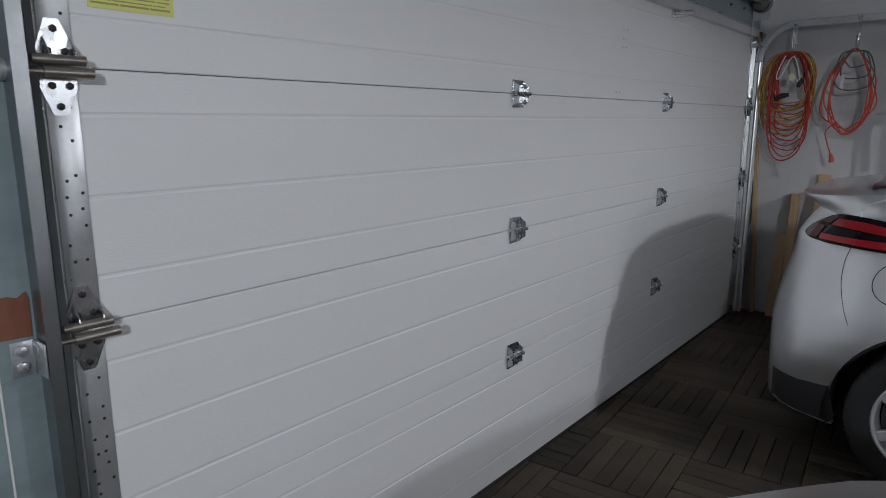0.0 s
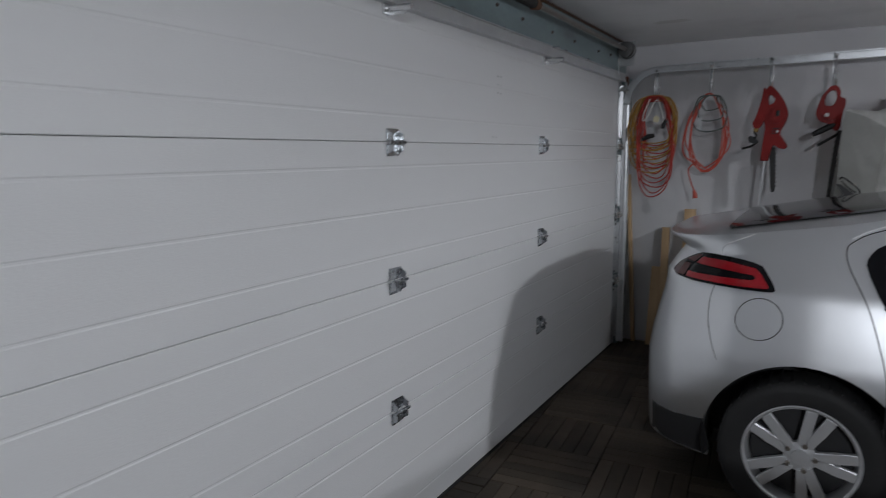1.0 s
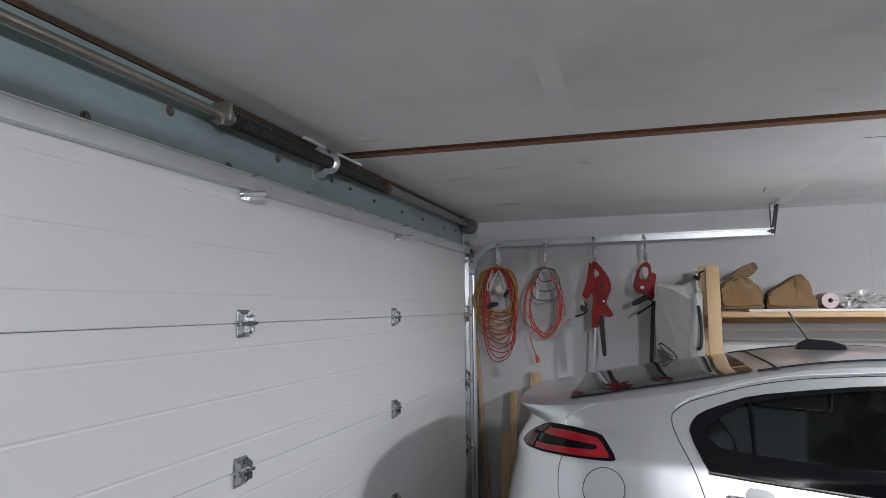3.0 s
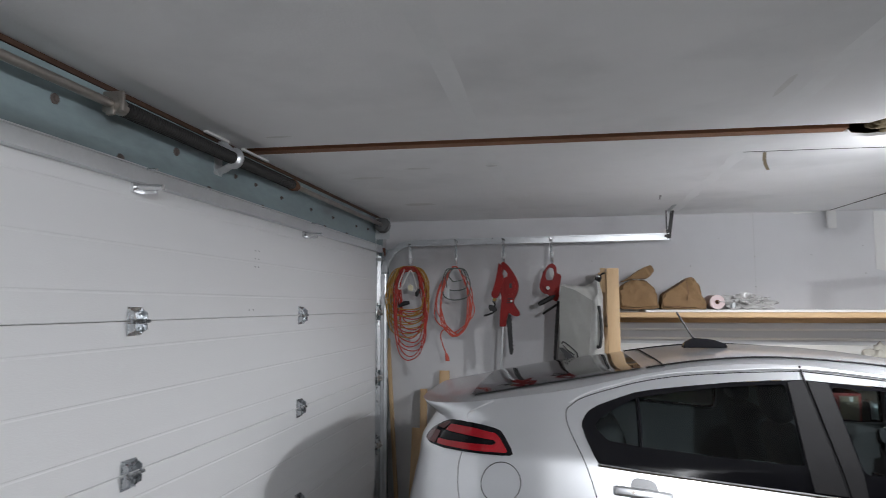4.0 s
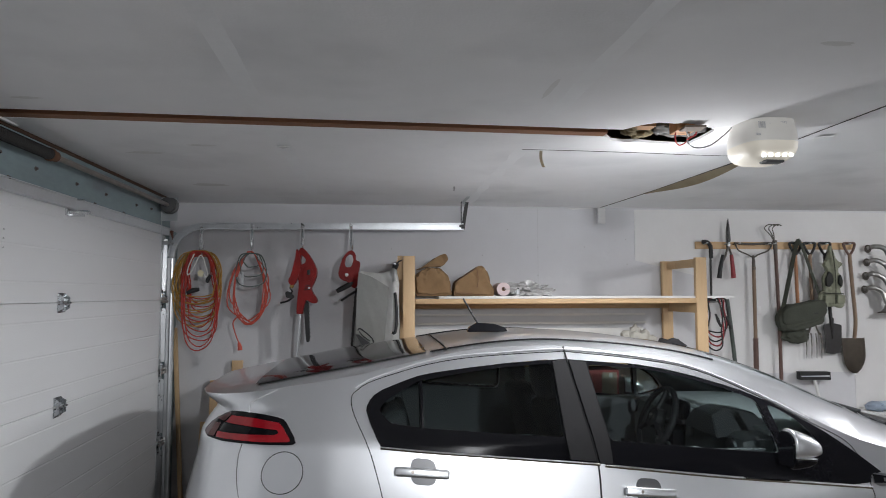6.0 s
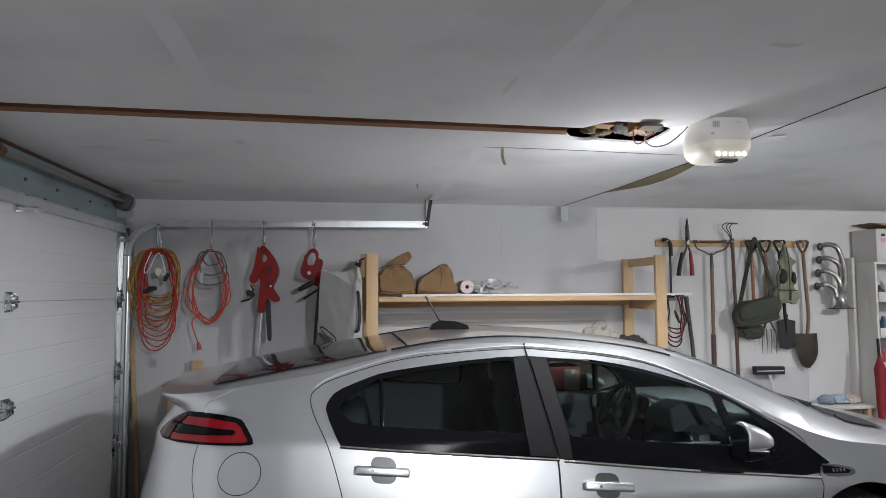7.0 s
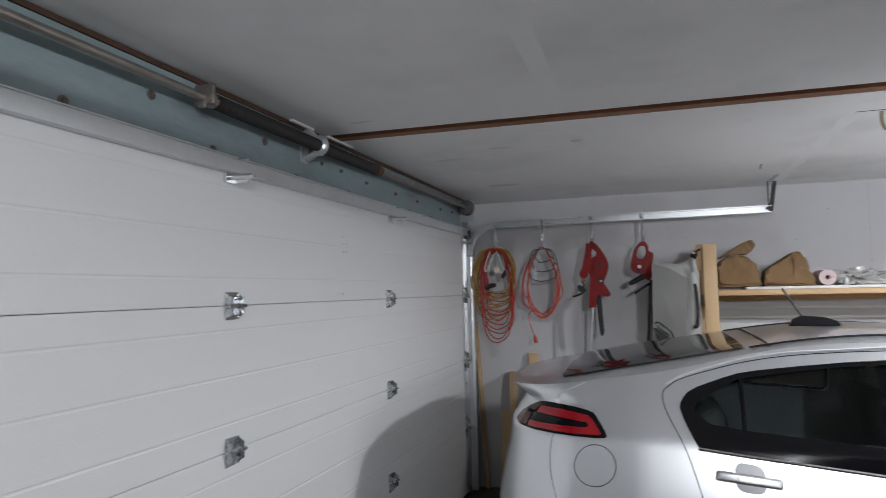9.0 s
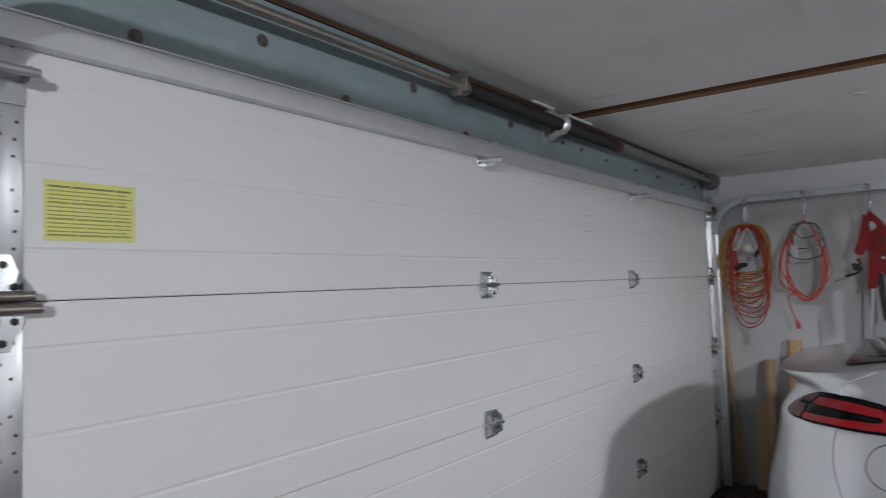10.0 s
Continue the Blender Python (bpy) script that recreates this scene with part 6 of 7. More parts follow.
part("carton", boxes(((3.12, 4.60, 0.78), (3.52, 4.9, 1.06)), bevel=0.004), mat("red_carton", (0.30, 0.035, 0.03), 0.6, var=0.1), red_box)
part("panel", boxes(((3.38, 4.597, 0.80), (3.50, 4.60, 1.04))), mat("tan_card", (0.30, 0.24, 0.17), 0.8, var=0.15), red_box, "tan printed panel")
part("print_bar", boxes(((3.15, 4.597, 0.96), (3.30, 4.60, 0.975))), mats_card, red_box)
part("print_bar", boxes(((3.15, 4.597, 0.90), (3.26, 4.60, 0.91))), mats_card, red_box)
part("print_bar", boxes(((3.44, 4.594, 1.0), (3.465, 4.597, 1.035))), WHITE_BOARD, red_box)
for z, y, t in ((1.465, 5.085, 0.012), (1.395, 5.08, 0.016)):
    tagged(part("trim_strip", boxes(((1.96, y - t, z), (3.95, y, z + 0.018)), bevel=0.002), WHITE_BOARD), "long white trim strip on the wall behind the shelf", "trim strip")
tagged(part("panel_board", boxes(((1.95, 5.055, 1.118), (3.92, 5.075, 1.36)), bevel=0.003), WHITE_BOARD), "white panel leaning behind the shelf", "panel")
for x0, seed, col in ((3.72, 4, (0.47, 0.45, 0.40)), (4.0, 8, (0.06, 0.06, 0.065))):
    bm = bmesh.new()
    lump(bm, (x0, 4.75, 1.22 if seed == 4 else 1.18), (0.14, 0.10, 0.14 if seed == 4 else 0.09), seed, 0.55, 4, 2.2, 1.118)
    tagged(part("rag", bm, mat("rag_cloth", col, 0.9, var=0.2, bump=0.4), angle=75), "crumpled pale cloth on the lower shelf" if seed == 4 else "dark folded cloth on the lower shelf", "cloth")

BROWN_CLOTH = mat("brown_duck_canvas", (0.235, 0.142, 0.068), 0.9, var=0.25, scale=9, bump=0.6, bump_scale=28)
for i, (poly, y0, y1) in enumerate((([(1.925, 1.634), (1.93, 1.80), (2.02, 1.855), (2.12, 1.85), (2.195, 1.78), (2.215, 1.634)], 4.62, 4.86), ([(1.93, 1.835), (1.99, 1.86), (2.12, 1.95), (2.165, 1.957), (2.19, 1.925), (2.15, 1.865), (2.02, 1.86)], 4.66, 4.88), ([(2.22, 1.634), (2.235, 1.74), (2.36, 1.82), (2.43, 1.87), (2.47, 1.84), (2.53, 1.69), (2.545, 1.634)], 4.60, 4.84))):
    bm = prism(rounded(poly, 0.03, 3), y0, y1)
    bmesh.ops.bevel(bm, geom=[e for e in bm.edges if abs(e.verts[0].co.y - e.verts[1].co.y) < 1e-6], offset=0.03, segments=3, affect="EDGES", clamp_overlap=True)
    bmesh.ops.triangulate(bm, faces=bm.faces[:])
    for _ in range(3):
        bmesh.ops.subdivide_edges(bm, edges=[e for e in bm.edges if e.calc_length() > 0.03], cuts=1)
        bmesh.ops.triangulate(bm, faces=[f for f in bm.faces if len(f.verts) > 3])
    for v in bm.verts:
        q = v.co.copy()
        n = 0.020 * noise.noise(q * 9 + Vector((i * 3, 0, 0))) + 0.022 * abs(noise.noise(Vector((q.x * 22 + q.z * 16, q.y * 12, i))))
        v.co += Vector((0.5 * n, -n, 0.6 * n))
        v.co.z = max(v.co.z, 1.634)
    jacket = part("folded_jacket", bm, BROWN_CLOTH, angle=80)
    tagged(jacket, ("folded brown canvas work jacket on the shelf", "rolled brown canvas sleeve lying on a jacket", "brown canvas work trousers heaped on the shelf")[i], "clothes", "folded work clothes")
part("zip", tube(bmesh.new(), spline([(2.40, 4.585, 1.84), (2.41, 4.58, 1.76), (2.40, 4.58, 1.70)], 4), 0.0025, 6), BROWN_WOOD, jacket)
part("hem", tube(bmesh.new(), spline([(2.24, 4.585, 1.66), (2.33, 4.575, 1.655), (2.42, 4.58, 1.645)], 4), 0.0025, 6), BROWN_WOOD, jacket)
roll = thing("paper_roll", (2.62, 4.72, 1.69), "pale pink paper roll lying on the shelf", "paper roll")
part("roll", lathe([(0.014, -0.12), (0.052, -0.12), (0.052, 0.12), (0.014, 0.12)], (2.615, 4.74, 1.688), "y", 28, ring=True), mat("pinkish_paper", (0.62, 0.50, 0.50), 0.85, var=0.06), roll)
part("core", lathe([(0.010, -0.121), (0.016, -0.121), (0.016, 0.121), (0.010, 0.121)], (2.615, 4.74, 1.688), "y", 16, ring=True), BROWN_WOOD, roll)
jar = thing("small_jar", (2.73, 4.66, 1.633), "small dark glass jar with metal lid", "jar")
part("glass", lathe([(0.018, 0.0), (0.02, 0.004), (0.02, 0.045), (0.015, 0.052)], (2.73, 4.66, 1.634), "z", 16), GALV_DULL, jar)
part("lid", lathe([(0.016, 0.0), (0.016, 0.014)], (2.73, 4.66, 1.686), "z", 16), STEEL_DARK, jar)
BAGP = mat("crumpled_clear_plastic", (0.46, 0.45, 0.44), 0.22, var=0.25, scale=18, bump=0.8, bump_scale=30)
bm = bmesh.new()
lump(bm, (2.83, 4.72, 1.675), (0.155, 0.09, 0.065), 9, 0.7, 4, 3.0, 1.634)
tagged(part("plastic_bag", bm, BAGP, angle=25), "crumpled grey plastic bag on the shelf", "plastic bag")

# ---- garden tools on the wall ----
WOOD_HANDLE = mat("worn_ash_handle", (0.24, 0.16, 0.105), 0.6, var=0.3, scale=6, stretch=(8, 8, 0.8), bump=0.2)
DARK_HANDLE = mat("dark_red_brown_handle", (0.115, 0.062, 0.05), 0.55, var=0.25, scale=6)
IRON = mat("rusty_iron", (0.13, 0.115, 0.10), 0.6, 0.4, var=0.35, scale=22, bump=0.3)
OLIVE = mat("olive_canvas", (0.055, 0.060, 0.045), 0.9, var=0.25, scale=10, bump=0.5, bump_scale=60)
VEST = mat("khaki_vest", (0.24, 0.25, 0.18), 0.9, var=0.2, scale=10, bump=0.5, bump_scale=50)
TY = FAR_Y - 0.045

rail = thing("tool_rail", (5.2, FAR_Y, 2.08), "pale pine board screwed to the wall with pegs", "tool rail")
part("board", boxes(((4.43, FAR_Y - 0.022, 2.045), (5.93, FAR_Y, 2.108)), bevel=0.002), PINE_FLAT, rail)
for x in (4.50, 4.70, 4.80, 5.08, 5.13, 5.34, 5.46, 5.62, 5.84):
    part("peg", rod((x, FAR_Y - 0.02, 2.085), (x, FAR_Y - 0.10, 2.092), 0.006, 8), GALV_DULL, rail)

sickle = thing("hand_saw", (4.52, TY, 1.9), "dark hooked hand tool hanging from the rail", "hand tool")
part("handle", tube(bmesh.new(), spline([(4.475, TY, 2.105), (4.52, TY - 0.01, 2.10), (4.548, TY - 0.01, 2.06), (4.55, TY - 0.01, 1.96)], 5), 0.018, 8), TOOL_BLACK, sickle)
part("shaft", rod((4.55, TY, 1.97), (4.548, TY, 1.62), 0.010, 8), STEEL_DARK, sickle)

shears = thing("hedge_shears", (4.70, TY, 2.05), "hedge shears with black and red grips hanging points up", "shears")
for s in (-1, 1):
    part("blade", bevelled(prism([(4.712, 2.05), (4.735, 2.12), (4.726, 2.24), (4.716, 2.315), (4.712, 2.29)] if s > 0 else [(4.714, 2.30), (4.698, 2.22), (4.694, 2.11), (4.700, 2.05), (4.714, 2.05)], TY - 0.012 - 0.004 * s, TY - 0.008 - 0.004 * s), 0.001, 1), STEEL_DARK, shears)
    part("arm", tube(bmesh.new(), [(4.712, TY - 0.012, 2.07), (4.712 + s * 0.03, TY - 0.012, 1.98), (4.695 + s * 0.055, TY - 0.012, 1.90)], 0.009, 8), IRON, shears)
    part("grip", tube(bmesh.new(), [(4.698 + s * 0.040, TY - 0.012, 1.99), (4.69 + s * 0.058, TY - 0.012, 1.87), (4.685 + s * 0.066, TY - 0.012, 1.785)], [0.014, 0.018, 0.020], 10), TOOL_BLACK if s < 0 else mat("red_black_grip", (0.30, 0.03, 0.04), 0.5, var=0.3), shears, "black grip" if s < 0 else "red grip")
part("pivot", lathe([(0.012, -0.008), (0.012, 0.008)], (4.712, TY - 0.018, 2.075), "y", 12), GALV_DULL, shears)

rake = thing("bow_rake", (4.94, TY, 2.08), "bow rake with dark wooden handle hanging head up", "rake")
part("head", tube(bmesh.new(), [(4.765, TY - 0.02, 2.092), (4.94, TY - 0.025, 2.085), (5.125, TY - 0.02, 2.098)], 0.010, 8), IRON, rake)
for k in range(13):
    x = 4.775 + k * 0.0285
    part("tine", rod((x, TY - 0.02, 2.09), (x, TY + 0.03, 2.082), 0.004, 6), IRON, rake)
part("bow", tube(bmesh.new(), spline([(4.775, TY - 0.02, 2.085), (4.80, TY - 0.02, 2.03), (4.88, TY - 0.02, 1.995), (4.935, TY - 0.02, 1.97), (4.99, TY - 0.02, 1.995), (5.08, TY - 0.02, 2.03), (5.115, TY - 0.02, 2.085)], 6), 0.0065, 8), IRON, rake)
part("ferrule", tube(bmesh.new(), [(4.937, TY - 0.02, 1.985), (4.937, TY - 0.02, 1.86)], [0.011, 0.016], 10), IRON, rake)
part("handle", tube(bmesh.new(), [(4.937, TY - 0.02, 1.88), (4.932, TY - 0.02, 1.25), (4.928, TY - 0.01, 0.45)], 0.0155, 10), WOOD_HANDLE, rake, "worn wooden handle")
part("grip", tube(bmesh.new(), [(4.932, TY - 0.019, 1.26), (4.928, TY - 0.01, 0.45)], 0.021, 10), DARK_HANDLE, rake, "dark red foam grip")

cult = thing("hand_cultivator", (5.15, TY, 2.1), "long-handled cultivator with curved iron tines", "cultivator")
for k, dx in enumerate((-0.045, -0.005, 0.03)):
    part("tine", tube(bmesh.new(), spline([(5.14, TY - 0.02, 2.11), (5.115 + dx * 0.5, TY - 0.03, 2.17), (5.09 + dx, TY - 0.03, 2.225), (5.12 + dx, TY - 0.05, 2.258), (5.155 + dx * 0.8, TY - 0.07, 2.245)], 5), 0.0045, 6), IRON, cult)
part("socket", tube(bmesh.new(), [(5.143, TY - 0.02, 2.12), (5.147, TY - 0.02, 2.0)], [0.020, 0.015], 10), IRON, cult)
part("handle", tube(bmesh.new(), [(5.147, TY - 0.02, 2.02), (5.158, TY - 0.02, 1.4), (5.168, TY, 0.5)], 0.015, 10), DARK_HANDLE, cult, "dark handle")

satchel = thing("shoulder_bag", (5.33, TY - 0.06, 1.45), "olive canvas shoulder bag hanging by its strap", "bag")
bm = bmesh.new()
out = bmesh.ops.create_icosphere(bm, subdivisions=5, radius=1)
for v in bm.verts:
    q = Vector([math.copysign(abs(t) ** 0.55, t) for t in v.co])
    d = 1 + 0.10 * noise.fractal(v.co * 2 + Vector((1, 4, 2)), 1.0, 2.0, 3)
    v.co = Vector((5.325 + q.x * 0.215 * d, TY - 0.07 + q.y * 0.065 * d, 1.455 + q.z * 0.115 * d + 0.05 * q.x * 0.9))
part("body", bm, OLIVE, satchel, angle=80)
fl = bmesh.new()
out = bmesh.ops.create_icosphere(fl, subdivisions=4, radius=1)
for v in fl.verts:
    q = Vector([math.copysign(abs(t) ** 0.5, t) for t in v.co])
    v.co = Vector((5.33 + q.x * 0.205, TY - 0.115 + q.y * 0.028, 1.485 + q.z * 0.082 + 0.045 * q.x))
part("flap", fl, OLIVE, satchel, "olive flap", angle=80)
part("strap", tube(bmesh.new(), spline([(5.17, TY - 0.06, 1.52), (5.25, TY - 0.05, 1.80), (5.33, TY - 0.05, 2.09), (5.37, TY - 0.05, 2.08), (5.46, TY - 0.06, 1.80), (5.54, TY - 0.07, 1.56)], 6), 0.005, 6, flat=4.0), OLIVE, satchel, "canvas strap")
part("buckle", boxes(((5.40, TY - 0.148, 1.475), (5.435, TY - 0.142, 1.485))), TOOL_BLACK, satchel)
bm = bmesh.new()
lump(bm, (5.29, TY - 0.03, 1.29), (0.13, 0.04, 0.075), 12, 0.35, 4)
tagged(part("pouch", bm, OLIVE), "dark folded cloth pouch under the bag", "pouch")


def d_handle(x, z, mt, parent, w=0.052):
    part("grip", tube(bmesh.new(), spline([(x, TY - 0.02, z - 0.10), (x - w * 0.75, TY - 0.02, z - 0.05), (x - w, TY - 0.02, z), (x, TY - 0.02, z + 0.004), (x + w, TY - 0.02, z), (x + w * 0.75, TY - 0.02, z - 0.05)], 6, True), 0.011, 8, True), mt, parent, "D-shaped grip")


fork = thing("garden_fork", (5.46, TY, 1.6), "garden fork with D grip hanging tines down", "garden fork")
d_handle(5.47, 2.095, TOOL_BLACK, fork)
part("shaft", tube(bmesh.new(), [(5.47, TY - 0.02, 2.0), (5.475, TY - 0.02, 1.40)], 0.015, 10), WOOD_HANDLE, fork, "wooden shaft")
part("shoulder", tube(bmesh.new(), spline([(5.41, TY - 0.02, 1.285), (5.43, TY - 0.02, 1.31), (5.475, TY - 0.02, 1.40), (5.52, TY - 0.02, 1.31), (5.54, TY - 0.02, 1.285)], 4), 0.008, 6), IRON, fork)
for k in range(4):
    part("tine", tube(bmesh.new(), [(5.405 + k * 0.045, TY - 0.02, 1.30), (5.40 + k * 0.048, TY - 0.03, 1.20), (5.40 + k * 0.048, TY - 0.02, 1.08)], [0.006, 0.006, 0.003], 6), IRON, fork)
fork2 = thing("spading_fork", (5.345, TY, 1.8), "black D-grip fork hanging behind the bag", "garden fork")
d_handle(5.335, 2.095, TOOL_BLACK, fork2)
part("shaft", tube(bmesh.new(), [(5.335, TY - 0.015, 2.0), (5.345, TY - 0.012, 1.35)], 0.015, 10), mat("orange_wood_shaft", (0.36, 0.16, 0.07), 0.5, var=0.2), fork2, "orange-brown shaft")

spade = thing("spade", (5.66, TY, 1.5), "black square-bladed spade hanging blade down", "spade")
d_handle(5.615, 2.095, TOOL_BLACK, spade)
part("shaft", tube(bmesh.new(), [(5.615, TY - 0.015, 2.0), (5.65, TY - 0.015, 1.38)], 0.015, 10), TOOL_BLACK, spade)
part("blade", bevelled(prism([(5.575, 1.37), (5.62, 1.385), (5.68, 1.385), (5.745, 1.37), (5.735, 1.13), (5.66, 1.115), (5.585, 1.125)], TY - 0.02, TY - 0.014), 0.002, 1), STEEL_DARK, spade, "dark steel blade")
part("socket", tube(bmesh.new(), [(5.65, TY - 0.018, 1.43), (5.655, TY - 0.022, 1.25)], [0.02, 0.008], 8), STEEL_DARK, spade)

vest = thing("vest", (5.66, TY - 0.06, 1.8), "khaki mesh fishing vest hanging from the rail", "vest")
bm = plate(chaikin([(5.59, 2.065), (5.615, 2.075), (5.637, 2.029), (5.659, 1.937), (5.712, 1.913), (5.683, 1.879), (5.673, 1.846), (5.714, 1.772), (5.706, 1.714), (5.680, 1.695), (5.698, 1.631), (5.721, 1.549), (5.675, 1.516), (5.626, 1.541), (5.587, 1.530), (5.517, 1.541), (5.462, 1.574), (5.49, 1.648), (5.535, 1.673), (5.525, 1.73), (5.522, 1.805), (5.57, 1.854), (5.533, 1.904), (5.58, 1.954), (5.588, 2.012)], 1), [], 4.95, 4.985, 0.006)
bmesh.ops.triangulate(bm, faces=bm.faces[:])
for _ in range(3):
    bmesh.ops.subdivide_edges(bm, edges=[e for e in bm.edges if e.calc_length() > 0.025], cuts=1)
    bmesh.ops.triangulate(bm, faces=[f for f in bm.faces if len(f.verts) > 3])
for v in bm.verts:
    q = v.co.copy()
    v.co.y += 0.022 * noise.noise(Vector((q.x * 26, 2, q.z * 7))) + 0.008 * noise.noise(q * 40)
part("front", bm, VEST, vest, "creased khaki cloth", angle=80)
for poly in ([(5.563, 1.846), (5.598, 1.81), (5.60, 1.747), (5.565, 1.706), (5.537, 1.717), (5.537, 1.78)], [(5.671, 1.816), (5.69, 1.763), (5.68, 1.706), (5.653, 1.739), (5.66, 1.797)]):
    part("arm_hole", bevelled(prism(rounded(poly, 0.01), 4.927, 4.95), 0.003), mat("dark_vest_lining", (0.035, 0.036, 0.032), 0.95, var=0.3), vest, "dark arm opening")
part("strap", tube(bmesh.new(), spline([(5.505, 4.935, 1.656), (5.56, 4.925, 1.650), (5.62, 4.928, 1.652), (5.698, 4.935, 1.645)], 4), 0.005, 6), OLIVE, vest, "dark waist strap")
part("strap", tube(bmesh.new(), spline([(5.60, 4.93, 2.04), (5.615, 4.925, 1.90), (5.62, 4.925, 1.75), (5.615, 4.93, 1.56)], 4), 0.004, 6), OLIVE, vest)
for x in (5.515, 5.63):
    part("pocket", bevelled(prism(rounded([(x, 1.565), (x + 0.075, 1.57), (x + 0.07, 1.635), (x + 0.004, 1.638)], 0.008), 4.925, 4.955), 0.005), VEST, vest)

shovel = thing("round_shovel", (5.85, TY, 1.5), "round-point shovel with wooden D-grip handle", "shovel")
d_handle(5.85, 2.095, DARK_HANDLE, shovel)
part("shaft", tube(bmesh.new(), spline([(5.85, TY - 0.02, 2.0), (5.865, TY - 0.02, 1.7), (5.872, TY - 0.03, 1.42), (5.86, TY - 0.02, 1.24)], 5), 0.016, 10), WOOD_HANDLE, shovel, "weathered wooden shaft")
bm = bmesh.new()
rows = []
for i in range(11):
    t = i / 10
    w = 0.112 * (1 - 0.06 * t) * math.sqrt(max(0.02, 1 - max(0, (t - 0.45) / 0.56) ** 2))
    rows.append([bm.verts.new((5.862 + w * u / 4, TY - 0.035 + 0.035 * (u / 4) ** 2 - 0.01 * math.sin(t * 3), 1.255 - 0.31 * t)) for u in range(-4, 5)])
for a, b in zip(rows, rows[1:]):
    for j in range(8):
        bm.faces.new((a[j], a[j + 1], b[j + 1], b[j]))
bmesh.ops.solidify(bm, geom=bm.faces[:], thickness=0.003)
part("blade", bm, mat("brown_steel_blade", (0.15, 0.125, 0.10), 0.55, 0.4, var=0.3, scale=14), shovel, "brown rusty blade")

mop = thing("squeegee_mop", (5.45, TY, 0.5), "floor squeegee with black head leaning on the wall", "squeegee")
part("head", bevelled(prism([(5.305, 0.90), (5.59, 0.895), (5.59, 0.965), (5.305, 0.97)], TY - 0.06, TY - 0.01), 0.012), TOOL_BLACK, mop, "black rubber head")
part("strip", boxes(((5.315, TY - 0.064, 0.925), (5.58, TY - 0.058, 0.935))), GALV, mop)
part("handle", tube(bmesh.new(), [(5.45, TY - 0.04, 0.91), (5.49, TY - 0.05, 0.70), (5.56, TY - 0.10, 0.02)], 0.013, 8), WHITE_BOARD, mop, "white metal handle")

cables = thing("jumper_cables", (4.30, 4.60, 1.5), "red and black jumper cables hanging from the shelf post", "jumper cables")
random.seed(31)
CABLE_RED = mat("dull_red_cable", (0.26, 0.02, 0.025), 0.5, var=0.15)
for k in range(5):
    part("loop", tube(bmesh.new(), hang_loop(4.31 + 0.008 * k, 1.62, 0.12 + 0.02 * k, 1.20 + 0.035 * k, 4.585 + 0.008 * k), 0.006, 6, True), CABLE_RED if k % 2 else TOOL_BLACK, cables, "red loop" if k % 2 else "black loop")
for x, z in ((4.40, 1.42), (4.31, 1.44)):
    part("clamp", tube(bmesh.new(), [(x, 4.57, z + 0.05), (x + 0.02, 4.57, z), (x + 0.04, 4.57, z - 0.05)], [0.007, 0.014, 0.008], 8), STEEL_DARK, cables, "dark clamp")
part("tie", rod((4.205, 4.53, 1.60), (4.33, 4.60, 1.60), 0.008, 8), TOOL_BLACK, cables)

hoe = thing("edger_pole", (4.60, 5.0, 1.0), "dark green metal pole with a crossbar leaning on the wall", "pole")
part("pole", tube(bmesh.new(), [(4.675, 5.03, 1.60), (4.70, 5.0, 1.2), (4.76, 4.94, 0.02)], 0.017, 10), mat("dark_green_metal", (0.07, 0.085, 0.075), 0.5, 0.2, var=0.2), hoe)
part("crossbar", rod((4.46, 5.05, 1.575), (4.675, 5.03, 1.585), 0.008, 8), mat("dull_bar", (0.2, 0.2, 0.19), 0.5, 0.5), hoe)

STAIN_STEEL = mat("tarnished_stainless", (0.42, 0.41, 0.39), 0.34, 0.95, var=0.3, scale=14)
header_pipes = thing("exhaust_manifold", (6.1, TY, 1.8), "tarnished stainless exhaust manifold hanging on the wall", "exhaust manifold")
for k in range(4):
    z = 2.05 - k * 0.122
    xo = 6.15 + 0.024 * (1.5 - k)
    xp = 6.03 - 0.016 * k
    part("pipe", tube(bmesh.new(), spline([(xp, TY - 0.02, z), (xp + 0.035, TY - 0.07, z + 0.018), (6.095 + 0.010 * (3 - k), TY - 0.12 + 0.01 * k, z - 0.025), (xo, TY - 0.12 + 0.02 * (k % 2), min(z - 0.11, 1.82)), (6.165 + 0.016 * (1.5 - k), TY - 0.10 + 0.03 * (k % 2), 1.62)], 7), 0.0215, 12), STAIN_STEEL, header_pipes, "bent steel pipe")
    part("flange", lathe([(0.036, -0.006), (0.036, 0.006)], (xp, TY - 0.02, z), "x", 14), IRON, header_pipes)
part("collector", tube(bmesh.new(), [(6.165, TY - 0.085, 1.64), (6.165, TY - 0.085, 1.58), (6.17, TY - 0.085, 1.52), (6.17, TY - 0.085, 1.49)], [0.048, 0.034, 0.05, 0.075], 16), STAIN_STEEL, header_pipes, "flared collector")
part("flange_plate", bevelled(prism(chaikin([(6.085, 1.472), (6.265, 1.478), (6.265, 1.492), (6.085, 1.488)], 1), TY - 0.14, TY - 0.03), 0.003), IRON, header_pipes)

tagged(part("wall_outlet_cover", boxes(((4.985, FAR_Y - 0.008, 1.46), (5.03, FAR_Y, 1.54)), bevel=0.003), PATCH), "small white cover plate on the wall", "cover plate")

